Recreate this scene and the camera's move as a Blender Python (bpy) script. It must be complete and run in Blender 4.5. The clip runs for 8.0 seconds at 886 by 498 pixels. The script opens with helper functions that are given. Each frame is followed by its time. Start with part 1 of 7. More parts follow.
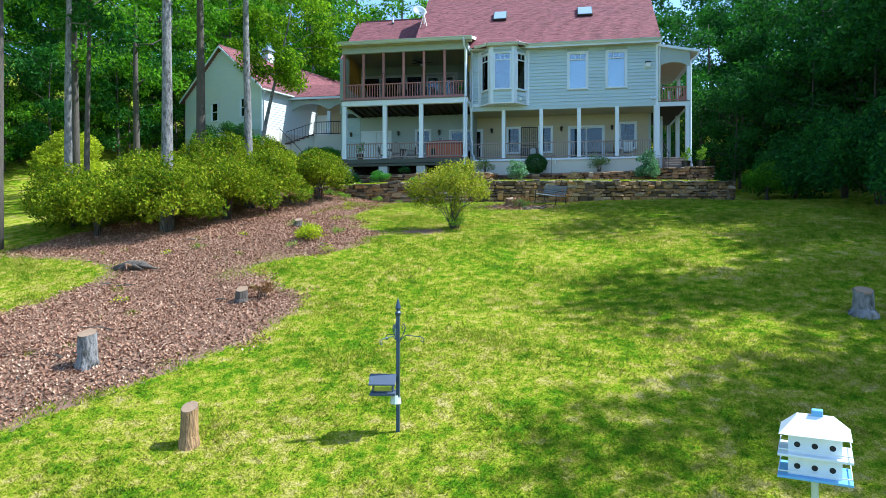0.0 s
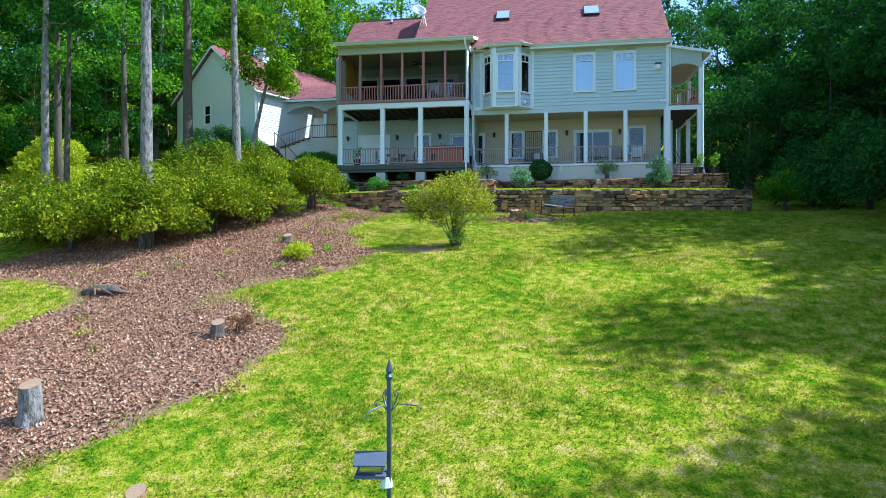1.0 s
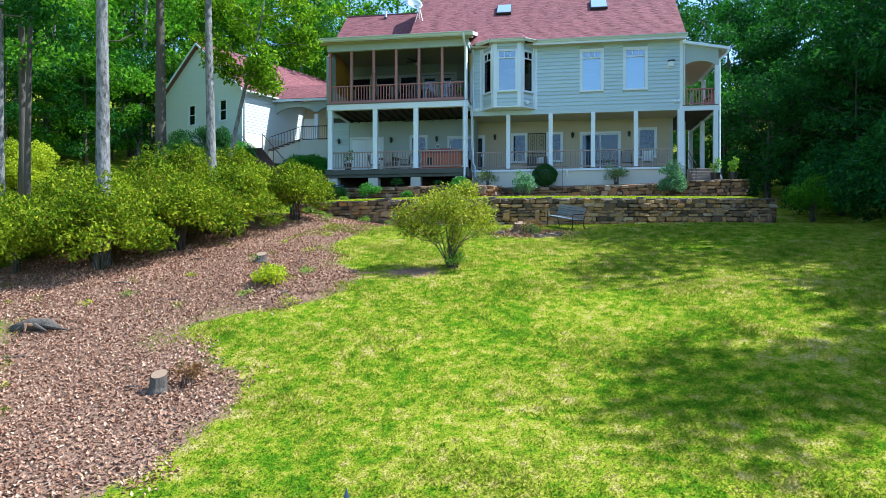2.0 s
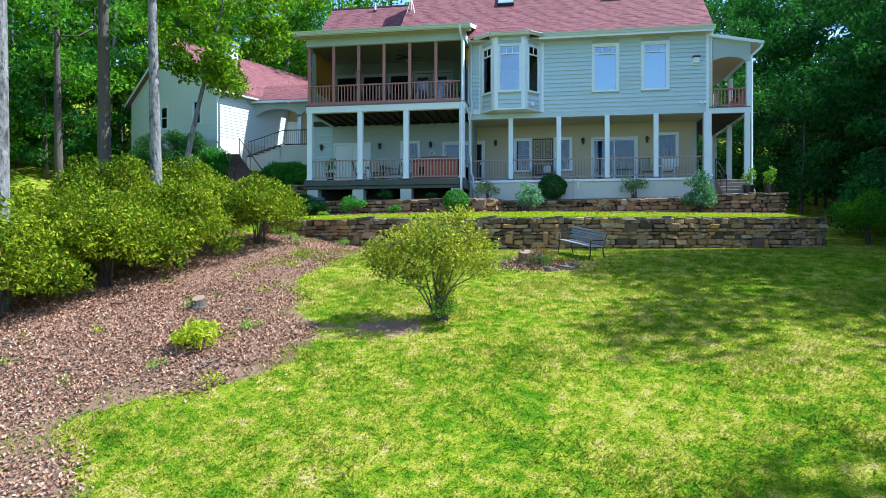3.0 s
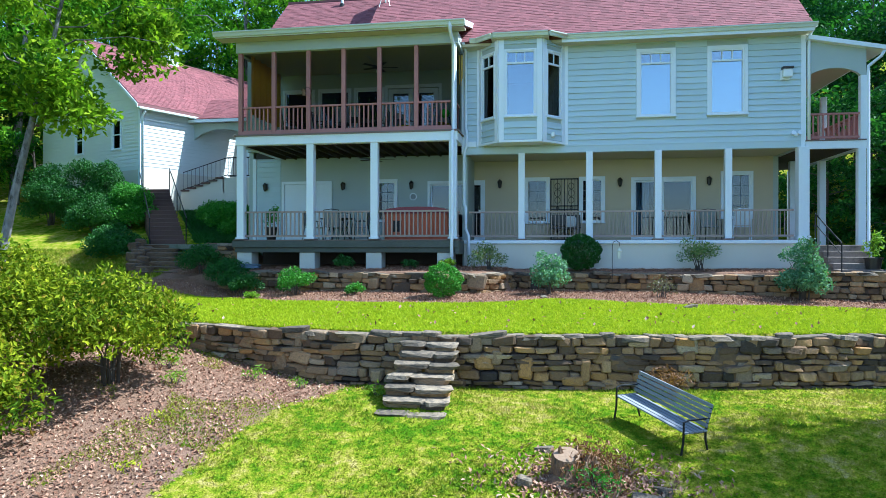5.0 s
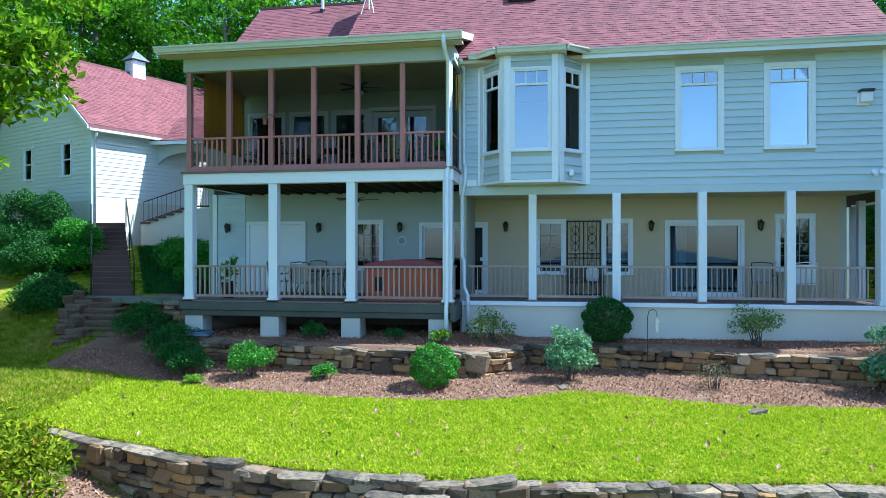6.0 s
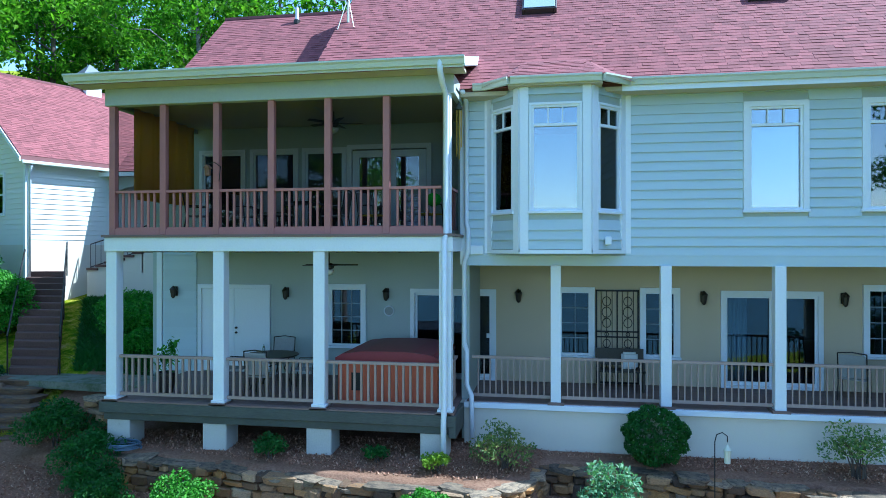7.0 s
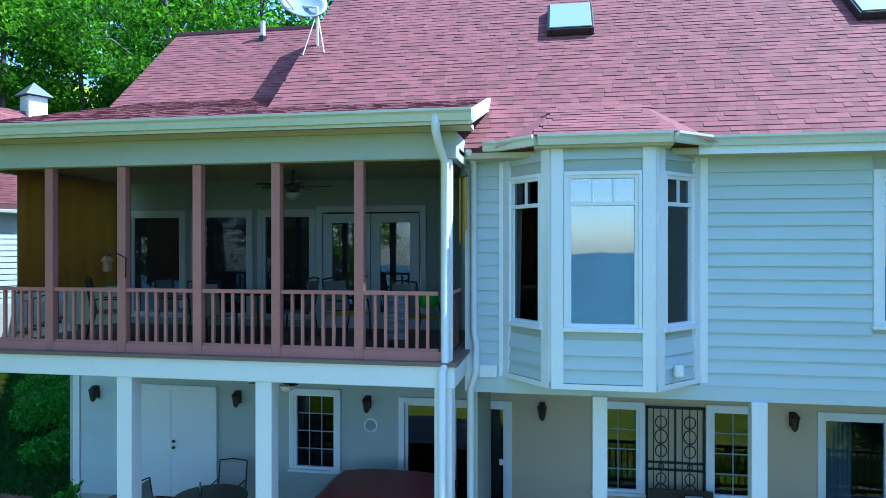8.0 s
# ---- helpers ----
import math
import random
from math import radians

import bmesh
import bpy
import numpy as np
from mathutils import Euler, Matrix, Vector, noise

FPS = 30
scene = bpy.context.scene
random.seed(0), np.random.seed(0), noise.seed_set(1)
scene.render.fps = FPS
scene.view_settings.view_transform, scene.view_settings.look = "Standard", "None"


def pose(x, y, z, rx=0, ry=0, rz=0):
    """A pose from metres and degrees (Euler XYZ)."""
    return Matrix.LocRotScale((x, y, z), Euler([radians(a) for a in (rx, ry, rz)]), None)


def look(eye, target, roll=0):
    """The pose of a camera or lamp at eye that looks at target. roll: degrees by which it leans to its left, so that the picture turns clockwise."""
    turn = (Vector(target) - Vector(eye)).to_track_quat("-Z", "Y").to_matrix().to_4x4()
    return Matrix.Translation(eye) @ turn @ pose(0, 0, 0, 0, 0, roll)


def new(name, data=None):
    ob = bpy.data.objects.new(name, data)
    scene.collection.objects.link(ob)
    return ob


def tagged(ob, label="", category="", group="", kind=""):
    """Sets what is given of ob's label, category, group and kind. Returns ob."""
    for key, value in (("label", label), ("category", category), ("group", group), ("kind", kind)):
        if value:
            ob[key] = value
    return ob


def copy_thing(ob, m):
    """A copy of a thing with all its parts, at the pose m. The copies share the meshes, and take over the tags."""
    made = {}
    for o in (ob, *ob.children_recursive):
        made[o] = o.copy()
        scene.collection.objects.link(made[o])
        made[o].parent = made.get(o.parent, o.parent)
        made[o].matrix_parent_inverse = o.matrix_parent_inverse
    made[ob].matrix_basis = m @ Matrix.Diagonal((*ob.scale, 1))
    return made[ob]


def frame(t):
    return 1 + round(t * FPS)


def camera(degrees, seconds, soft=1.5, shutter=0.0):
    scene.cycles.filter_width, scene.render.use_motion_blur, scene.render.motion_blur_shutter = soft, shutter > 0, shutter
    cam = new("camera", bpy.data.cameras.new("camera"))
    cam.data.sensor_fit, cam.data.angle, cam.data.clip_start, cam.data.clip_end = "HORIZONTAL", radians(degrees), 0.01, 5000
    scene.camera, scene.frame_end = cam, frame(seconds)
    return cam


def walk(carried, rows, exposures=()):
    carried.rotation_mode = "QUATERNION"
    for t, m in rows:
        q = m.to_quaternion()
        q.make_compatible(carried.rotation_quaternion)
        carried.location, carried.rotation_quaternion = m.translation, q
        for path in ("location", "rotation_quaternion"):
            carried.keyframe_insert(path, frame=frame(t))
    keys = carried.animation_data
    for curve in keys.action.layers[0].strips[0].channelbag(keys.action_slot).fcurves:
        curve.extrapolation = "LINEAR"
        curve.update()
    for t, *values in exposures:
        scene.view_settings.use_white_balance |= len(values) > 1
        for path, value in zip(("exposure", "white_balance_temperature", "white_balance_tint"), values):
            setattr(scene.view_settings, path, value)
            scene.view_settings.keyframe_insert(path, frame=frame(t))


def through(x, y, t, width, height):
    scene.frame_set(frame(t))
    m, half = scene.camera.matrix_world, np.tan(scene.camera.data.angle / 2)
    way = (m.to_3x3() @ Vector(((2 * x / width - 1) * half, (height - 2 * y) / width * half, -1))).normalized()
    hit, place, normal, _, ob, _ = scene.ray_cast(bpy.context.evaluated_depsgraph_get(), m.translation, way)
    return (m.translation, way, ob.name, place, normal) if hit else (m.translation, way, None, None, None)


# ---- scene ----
# camera and its path: a drone that rises over a sloping lawn towards the house
cam = camera(67.0, 8.0, soft=0.7)
PATH = [
    (0, (5.036, -36.102, -4.971), (4.714, -34.128, -4.971), 0.0),
    (0.5, (4.898, -35.377, -4.650), (4.576, -33.403, -4.653), 0.0),
    (1, (4.777, -34.542, -4.416), (4.454, -32.568, -4.418), 0.0),
    (1.5, (4.677, -33.595, -4.164), (4.353, -31.621, -4.168), 0.0),
    (1.7, (4.610, -33.089, -4.040), (4.289, -31.115, -4.045), 0.0),
    (3, (4.175, -28.320, -2.975), (3.852, -26.346, -2.977), 0.0),
    (3.5, (3.965, -26.335, -2.360), (3.643, -24.361, -2.362), 0.0),
    (4, (3.731, -24.315, -1.740), (3.408, -22.341, -1.738), 0.0),
    (4.5, (3.506, -22.128, -1.019), (3.186, -20.154, -1.019), 0.05),
    (4.7, (3.412, -21.235, -0.729), (3.094, -19.260, -0.729), 0.05),
    (6, (2.963, -16.097, 1.311), (2.630, -14.125, 1.312), 0.0),
    (6.5, (2.680, -14.159, 2.139), (2.348, -12.186, 2.144), 0.05),
    (7, (2.376, -12.252, 3.008), (2.044, -10.280, 3.011), 0.0),
    (7.5, (2.090, -10.365, 3.885), (1.754, -8.393, 3.886), 0.0),
    (8, (1.808, -8.489, 4.761), (1.469, -6.518, 4.758), 0.0),
]
walk(cam, [(t, look(eye, target, roll)) for t, eye, target, roll in PATH], [(0, 1.10, 5340, 2), (1.5, 1.15, 5300, 2), (3.0, 1.20, 5240, 2), (4.5, 1.27, 5160, 2), (6.0, 1.31, 5000, 1), (8, 1.35, 4720, 1)])

# ---- daylight: clear sky, sun high on the right and a little behind the house
SUN = Vector((0.60, 0.14, 0.78)).normalized()
world = bpy.data.worlds.new("sky")
scene.world = world
world.use_nodes = True
wn = world.node_tree.nodes
sky = wn.new("ShaderNodeTexSky")
sky.sky_type, sky.sun_disc = "NISHITA", False
sky.sun_elevation = math.asin(SUN.z)
sky.sun_rotation = math.atan2(SUN.x, SUN.y)
sky.altitude, sky.air_density, sky.dust_density, sky.ozone_density = 500, 1.0, 1.0, 1.0
world.node_tree.links.new(sky.outputs[0], wn["Background"].inputs[0])
wn["Background"].inputs[1].default_value = 0.15
sun = new("sun", bpy.data.lights.new("sun", "SUN"))
sun.data.energy, sun.data.angle, sun.data.color = 4.4, radians(0.53), (1.0, 0.95, 0.86)
sun.matrix_world = look((40, 20, 60), Vector((40, 20, 60)) - SUN)

RNG = np.random.default_rng(7)


# ---- small building tools
def box(bm, x0, x1, y0, y1, z0, z1):
    v = [bm.verts.new((x, y, z)) for z in (z0, z1) for y in (y0, y1) for x in (x0, x1)]
    for f in ((0, 2, 3, 1), (4, 5, 7, 6), (0, 1, 5, 4), (2, 6, 7, 3), (0, 4, 6, 2), (1, 3, 7, 5)):
        bm.faces.new([v[i] for i in f])
    return v


def boxes(*rows):
    bm = bmesh.new()
    for r in rows:
        box(bm, *r)
    return bm


def prism(bm, outline, a, b):
    """A solid between the outline (3D points, one polygon) and its copy moved by b - a."""
    shift = Vector(b) - Vector(a)
    v = [bm.verts.new(p) for p in outline]
    w = [bm.verts.new(Vector(p) + shift) for p in outline]
    bm.faces.new(v[::-1])
    bm.faces.new(w)
    for i in range(len(v)):
        j = (i + 1) % len(v)
        bm.faces.new((v[i], v[j], w[j], w[i]))


def tube(bm, pts, radii, n=8):
    """A round bar through the points, with a radius each."""
    pts = [Vector(p) for p in pts]
    radii = [radii] * len(pts) if isinstance(radii, (int, float)) else [float(r) for r in radii]
    rings = []
    side = None
    for i, p in enumerate(pts):
        d = (pts[min(i + 1, len(pts) - 1)] - pts[max(i - 1, 0)]).normalized()
        if side is None:
            side = d.orthogonal().normalized()
        side = (side - d * side.dot(d)).normalized()
        up = d.cross(side)
        rings.append([bm.verts.new(p + radii[i] * (math.cos(2 * math.pi * k / n) * side + math.sin(2 * math.pi * k / n) * up)) for k in range(n)])
    for a, b in zip(rings, rings[1:]):
        for k in range(n):
            bm.faces.new((a[k], a[(k + 1) % n], b[(k + 1) % n], b[k]))
    bm.faces.new(rings[0][::-1])
    bm.faces.new(rings[-1])
    return bm


def lathe(bm, profile, centre=(0, 0, 0), n=16):
    """Turns (radius, height) pairs round the upright through centre."""
    c = Vector(centre)
    rings = [[bm.verts.new(c + Vector((max(r, 1e-3) * math.cos(2 * math.pi * k / n), max(r, 1e-3) * math.sin(2 * math.pi * k / n), z))) for k in range(n)] for r, z in profile]
    for a, b in zip(rings, rings[1:]):
        for k in range(n):
            bm.faces.new((a[k], a[(k + 1) % n], b[(k + 1) % n], b[k]))
    bm.faces.new(rings[0][::-1])
    bm.faces.new(rings[-1])
    return bm


def soften(bm, width=0.01, segments=1):
    bmesh.ops.bevel(bm, geom=list(bm.edges), offset=width, segments=segments, affect="EDGES", clamp_overlap=True)
    return bm


def part(name, bm, material, parent=None, label="", smooth=False, turn=None):
    """Links a bmesh as one mesh object, under a thing or a part where one is given."""
    if turn is not None:
        bm.transform(turn)
    bmesh.ops.recalc_face_normals(bm, faces=bm.faces)
    me = bpy.data.meshes.new(name)
    bm.to_mesh(me)
    bm.free()
    me.materials.append(material)
    if smooth:
        me.shade_smooth()
    ob = new(name, me)
    ob.parent = parent
    return tagged(ob, label)


def sheet(name, verts, faces, material, parent=None, label=""):
    """Links a mesh of arrays: verts n x 3, faces m x k."""
    verts, faces = np.asarray(verts, np.float32), np.asarray(faces, np.int32)
    me = bpy.data.meshes.new(name)
    me.vertices.add(len(verts))
    me.vertices.foreach_set("co", verts.ravel())
    m, k = faces.shape
    me.loops.add(m * k)
    me.loops.foreach_set("vertex_index", faces.ravel())
    me.polygons.add(m)
    me.polygons.foreach_set("loop_start", np.arange(m, dtype=np.int32) * k)
    me.update(calc_edges=True)
    me.shade_flat()
    me.materials.append(material)
    ob = new(name, me)
    ob.parent = parent
    return tagged(ob, label)


def thing(name, label, category, at=(0, 0, 0), spin=0.0, group="", kind=""):
    ob = new(name)
    ob.matrix_basis = pose(*at, 0, 0, spin)
    return tagged(ob, label, category, group, kind)


# ---- materials
def shader(name):
    m = bpy.data.materials.new(name)
    m.use_nodes = True
    nt = m.node_tree
    return m, nt, nt.nodes["Principled BSDF"]


def node(nt, kind, links=(), **values):
    n = nt.nodes.new(kind)
    for k, v in values.items():
        n.inputs[k].default_value = v
    for k, src in links:
        nt.links.new(src, n.inputs[k])
    return n


def ramp(nt, src, stops):
    n = nt.nodes.new("ShaderNodeValToRGB")
    nt.links.new(src, n.inputs[0])
    el = n.color_ramp.elements
    while len(el) < len(stops):
        el.new(0.5)
    for e, (p, c) in zip(el, stops):
        e.position, e.color = p, (*c, 1)
    return n.outputs[0]


def tone(c, k):
    return tuple(min(1.0, v * k) for v in c)


def mixed(nt, fac, a, b, how="MIX"):
    n = nt.nodes.new("ShaderNodeMix")
    n.data_type, n.blend_type = "RGBA", how
    for key, src in ((0, fac), (6, a), (7, b)):
        if hasattr(src, "links"):
            nt.links.new(src, n.inputs[key])
        else:
            n.inputs[key].default_value = src if key == 0 else (*src, 1)
    return n.outputs[2]


def noisy(nt, scale, detail=5.0, stretch=(1, 1, 1), rough=0.6):
    tc = nt.nodes.new("ShaderNodeTexCoord")
    mp = node(nt, "ShaderNodeMapping", [("Vector", tc.outputs["Object"])], Scale=stretch)
    return node(nt, "ShaderNodeTexNoise", [("Vector", mp.outputs[0])], Scale=scale, Detail=detail, Roughness=rough).outputs["Fac"]


def plain(name, colour, rough=0.7, vary=0.18, big=0.7, fine=25.0, bump=0.15, metal=0.0, stretch=(1, 1, 1), stain=None, stain_at=0.62, rnd=0.0, island=0.0, depth=0.004):
    """A surface with slow shifts of tone, fine grain, stains of their own shape and relief."""
    m, nt, p = shader(name)
    a = ramp(nt, noisy(nt, big, 4), [(0.3, tone(colour, 1 - vary)), (0.7, tone(colour, 1 + vary))])
    g = noisy(nt, fine, 6, stretch)
    c = mixed(nt, 0.55, a, ramp(nt, g, [(0.3, tone(colour, 1 - 1.4 * vary)), (0.72, tone(colour, 1 + vary))]))
    if stain:
        s = ramp(nt, noisy(nt, big * 2.7, 8, stretch, 0.7), [(stain_at, (0, 0, 0)), (stain_at + 0.14, (1, 1, 1))])
        c = mixed(nt, s, c, stain)
    for amount, kind, socket in ((rnd, "ShaderNodeObjectInfo", "Random"), (island, "ShaderNodeNewGeometry", "Random Per Island")):
        if amount:
            r = nt.nodes.new(kind).outputs[socket]
            c = mixed(nt, 1.0, c, ramp(nt, r, [(0.0, (1 - amount,) * 3), (1.0, (1.0,) * 3)]), "MULTIPLY")
    nt.links.new(c, p.inputs["Base Color"])
    p.inputs["Roughness"].default_value, p.inputs["Metallic"].default_value = rough, metal
    if bump:
        b = node(nt, "ShaderNodeBump", [("Height", g)], Strength=bump, Distance=depth)
        nt.links.new(b.outputs[0], p.inputs["Normal"])
    return m


def foliage(name, dark, mid, light, through=0.35, gloss=0.35, autumn=None):
    """Leaves: each its own shade, letting some light through, with a waxy sheen."""
    m, nt, p = shader(name)
    r = nt.nodes.new("ShaderNodeNewGeometry").outputs["Random Per Island"]
    stops = [(0.0, dark), (0.5, mid), (0.93, light)] + ([(1.0, autumn)] if autumn else [])
    c = mixed(nt, 0.35, ramp(nt, r, stops), ramp(nt, noisy(nt, 0.5, 3), [(0.35, dark), (0.65, light)]))
    nt.links.new(c, p.inputs["Base Color"])
    p.inputs["Roughness"].default_value = 0.55
    p.inputs["Specular IOR Level"].default_value = gloss
    t = node(nt, "ShaderNodeBsdfTranslucent", [("Color", mixed(nt, 1.0, c, (1.0, 1.25, 0.45), "MULTIPLY"))])
    mix = node(nt, "ShaderNodeMixShader", [(1, p.outputs[0]), (2, t.outputs[0])], Fac=through)
    nt.links.new(mix.outputs[0], nt.nodes["Material Output"].inputs[0])
    return m


def glass(name, tint=(0.8, 0.9, 0.95), ior=1.75):
    m, nt, p = shader(name)
    clear = node(nt, "ShaderNodeBsdfTransparent", Color=(*tint, 1))
    shine = node(nt, "ShaderNodeBsdfGlossy", Roughness=0.02, Color=(1, 1, 1, 1))
    fr = node(nt, "ShaderNodeFresnel", IOR=ior)
    mix = node(nt, "ShaderNodeMixShader", [(0, fr.outputs[0]), (1, clear.outputs[0]), (2, shine.outputs[0])])
    nt.links.new(mix.outputs[0], nt.nodes["Material Output"].inputs[0])
    return m


def mesh_screen(name):
    """Fine dark insect screen: most light passes between the threads."""
    m, nt, p = shader(name)
    p.inputs["Base Color"].default_value = (0.008, 0.008, 0.009, 1)
    p.inputs["Roughness"].default_value = 0.9
    p.inputs["Specular IOR Level"].default_value = 0.0
    clear = nt.nodes.new("ShaderNodeBsdfTransparent")
    mix = node(nt, "ShaderNodeMixShader", [(1, clear.outputs[0]), (2, p.outputs[0])], Fac=0.27)
    nt.links.new(mix.outputs[0], nt.nodes["Material Output"].inputs[0])
    return m


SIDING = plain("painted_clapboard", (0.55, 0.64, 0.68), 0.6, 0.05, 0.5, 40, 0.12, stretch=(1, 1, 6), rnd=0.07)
# darker copy of the siding, with the porch shade put into its colour
SIDING_WALL = plain("shaded_siding_wall", (0.43, 0.48, 0.46), 0.7, 0.06, 0.5, 30, 0.15)
TRIM = plain("white_trim", (0.77, 0.81, 0.86), 0.5, 0.04, 0.8, 30, 0.08, stain=(0.62, 0.62, 0.58), stain_at=0.66)
GUTTER = plain("gutter_metal", (0.60, 0.64, 0.56), 0.35, 0.05, 0.8, 20, 0.05, stain=(0.45, 0.45, 0.38), stain_at=0.66)
MAUVE = plain("mauve_stained_wood", (0.44, 0.19, 0.17), 0.65, 0.16, 1.2, 30, 0.3, stretch=(6, 6, 0.6), stain=(0.16, 0.10, 0.09), stain_at=0.66, rnd=0.15)
RAILWOOD = plain("weathered_rail_wood", (0.38, 0.29, 0.25), 0.7, 0.16, 1.2, 30, 0.3, stretch=(6, 6, 0.6), rnd=0.2)
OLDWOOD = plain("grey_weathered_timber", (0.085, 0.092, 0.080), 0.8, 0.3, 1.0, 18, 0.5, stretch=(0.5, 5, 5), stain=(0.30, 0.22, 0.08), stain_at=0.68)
DECKING = plain("deck_boards", (0.22, 0.155, 0.135), 0.75, 0.2, 1.0, 22, 0.3, stretch=(0.5, 6, 6), rnd=0.2)
CONCRETE = plain("concrete", (0.55, 0.54, 0.50), 0.9, 0.12, 0.9, 35, 0.3, stain=(0.35, 0.33, 0.29))
STUCCO = plain("cream_stucco", (0.66, 0.62, 0.53), 0.9, 0.07, 0.6, 60, 0.35, stain=(0.50, 0.46, 0.38), stain_at=0.68)
SOFFIT = plain("soffit_boards", (0.50, 0.46, 0.33), 0.7, 0.08, 0.8, 25, 0.15)
SCREEN = mesh_screen("insect_screen")
# window bars greyed: their dimness behind the glass is in the colour
MUNTIN = plain("dimmed_grille", (0.22, 0.26, 0.30), 0.5, 0.05)
# near-black brown: the shade under the decks is put into this colour
DARKCEIL = plain("shade_dark_joists", (0.06, 0.045, 0.035), 0.85, 0.3, 1.0, 20, 0.3)
ROOFING = plain("red_roof_underlay", (0.20, 0.09, 0.09), 0.95, 0.2, 0.5, 60, 0.4)
SHINGLE = plain("red_asphalt_shingle", (0.255, 0.083, 0.088), 0.92, 0.18, 0.35, 70, 0.3, rnd=0.36, stain=(0.15, 0.066, 0.078), stain_at=0.7)
SHINGLES = plain("red_asphalt_shingles", (0.255, 0.083, 0.088), 0.92, 0.18, 0.35, 70, 0.3, island=0.36, stain=(0.15, 0.066, 0.078), stain_at=0.7)
IRON = plain("black_iron", (0.025, 0.025, 0.028), 0.5, 0.2, 2.0, 40, 0.2, metal=0.6)
BRONZE = plain("dark_bronze", (0.06, 0.055, 0.05), 0.45, 0.2, 2.0, 40, 0.2, metal=0.7)
# near-black: the dimness indoors is put into the wall colour
ROOM = plain("dim_room_wall", (0.06, 0.055, 0.05), 0.9, 0.1)
# blue of the sky mirrored in the panes is put into this blind
SHADE = plain("sky_tinted_roller_shade", (0.40, 0.52, 0.64), 0.7, 0.03, 0.8, 10, 0.05)
BLIND = plain("white_blind", (0.80, 0.82, 0.84), 0.7, 0.03, 0.8, 10, 0.05)
CURTAIN = plain("pale_curtain", (0.62, 0.62, 0.60), 0.9, 0.08, 1.5, 12, 0.2, stretch=(5, 5, 0.3))
TAN = foliage("tan_canvas", (0.62, 0.33, 0.13), (0.74, 0.41, 0.17), (0.82, 0.47, 0.20), 0.75, 0.1)
BEIGE = plain("beige_stucco", (0.55, 0.47, 0.33), 0.85, 0.06, 0.6, 45, 0.25)
REDWOOD = plain("red_cedar", (0.50, 0.12, 0.055), 0.6, 0.18, 1.2, 25, 0.25, stretch=(6, 6, 0.5), rnd=0.15)
VINYL = plain("maroon_vinyl", (0.19, 0.020, 0.028), 0.45, 0.1, 1.0, 30, 0.15)
def fieldstone(name, kind, socket):
    """Rough stones of many colours: slate grey, brown, tan and rust."""
    m, nt, p = shader(name)
    r = nt.nodes.new(kind).outputs[socket]
    c = ramp(nt, r, [(0.0, (0.06, 0.045, 0.035)), (0.25, (0.21, 0.125, 0.06)), (0.5, (0.38, 0.225, 0.10)), (0.7, (0.28, 0.21, 0.14)), (0.85, (0.48, 0.26, 0.085)), (1.0, (0.50, 0.39, 0.26))])
    g = noisy(nt, 11, 7, rough=0.7)
    c = mixed(nt, 0.8, c, ramp(nt, g, [(0.3, (0.45, 0.42, 0.40)), (0.7, (1.25, 1.2, 1.15))]), "MULTIPLY")
    s = ramp(nt, noisy(nt, 3.5, 8, rough=0.7), [(0.56, (0, 0, 0)), (0.68, (1, 1, 1))])
    nt.links.new(mixed(nt, s, c, (0.10, 0.095, 0.085)), p.inputs["Base Color"])
    p.inputs["Roughness"].default_value = 0.9
    b = node(nt, "ShaderNodeBump", [("Height", g)], Strength=0.9, Distance=0.025)
    nt.links.new(b.outputs[0], p.inputs["Normal"])
    return m


STONE = fieldstone("fieldstone", "ShaderNodeObjectInfo", "Random")
STONES = fieldstone("fieldstone_joined", "ShaderNodeNewGeometry", "Random Per Island")
CAPSTONE = plain("weathered_capstone", (0.33, 0.25, 0.165), 0.9, 0.32, 1.8, 16, 0.9, stain=(0.11, 0.09, 0.07), stain_at=0.46, rnd=0.6, depth=0.015)
# earth with the shade of wall joints and crawl space in its colour
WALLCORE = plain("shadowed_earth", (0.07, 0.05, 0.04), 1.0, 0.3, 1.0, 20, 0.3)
BARK = plain("grey_bark", (0.24, 0.22, 0.215), 0.95, 0.55, 1.6, 7, 1.0, stretch=(1.9, 1.9, 0.75), stain=(0.05, 0.045, 0.04), stain_at=0.50, depth=0.07)
DARKBARK = plain("dark_bark", (0.10, 0.08, 0.065), 0.95, 0.3, 1.0, 9, 1.0, stretch=(2.5, 2.5, 0.5), depth=0.04)
CUTWOOD = plain("cut_wood", (0.30, 0.195, 0.12), 0.9, 0.25, 2.0, 30, 0.3)
ROTWOOD = plain("rotten_wood", (0.22, 0.12, 0.065), 0.95, 0.35, 3.0, 14, 1.0, stretch=(2.5, 2.5, 0.5), stain=(0.07, 0.05, 0.04), stain_at=0.5, depth=0.04)
GLASS = glass("window_glass", (0.8, 0.9, 0.95), 2.6)
DARKGLASS = glass("door_glass", (0.45, 0.54, 0.62), 1.6)
TREE_LEAF = foliage("broad_leaves", (0.016, 0.065, 0.004), (0.075, 0.21, 0.010), (0.24, 0.44, 0.022), 0.45, 0.10)
# green darkened to carry the shade of the right-hand woods
PINE_LEAF = foliage("shade_darkened_leaves", (0.013, 0.050, 0.016), (0.030, 0.105, 0.026), (0.075, 0.21, 0.030), 0.33, 0.06)
LIME_LEAF = foliage("lime_leaves", (0.12, 0.22, 0.02), (0.22, 0.36, 0.03), (0.36, 0.48, 0.04), 0.45)
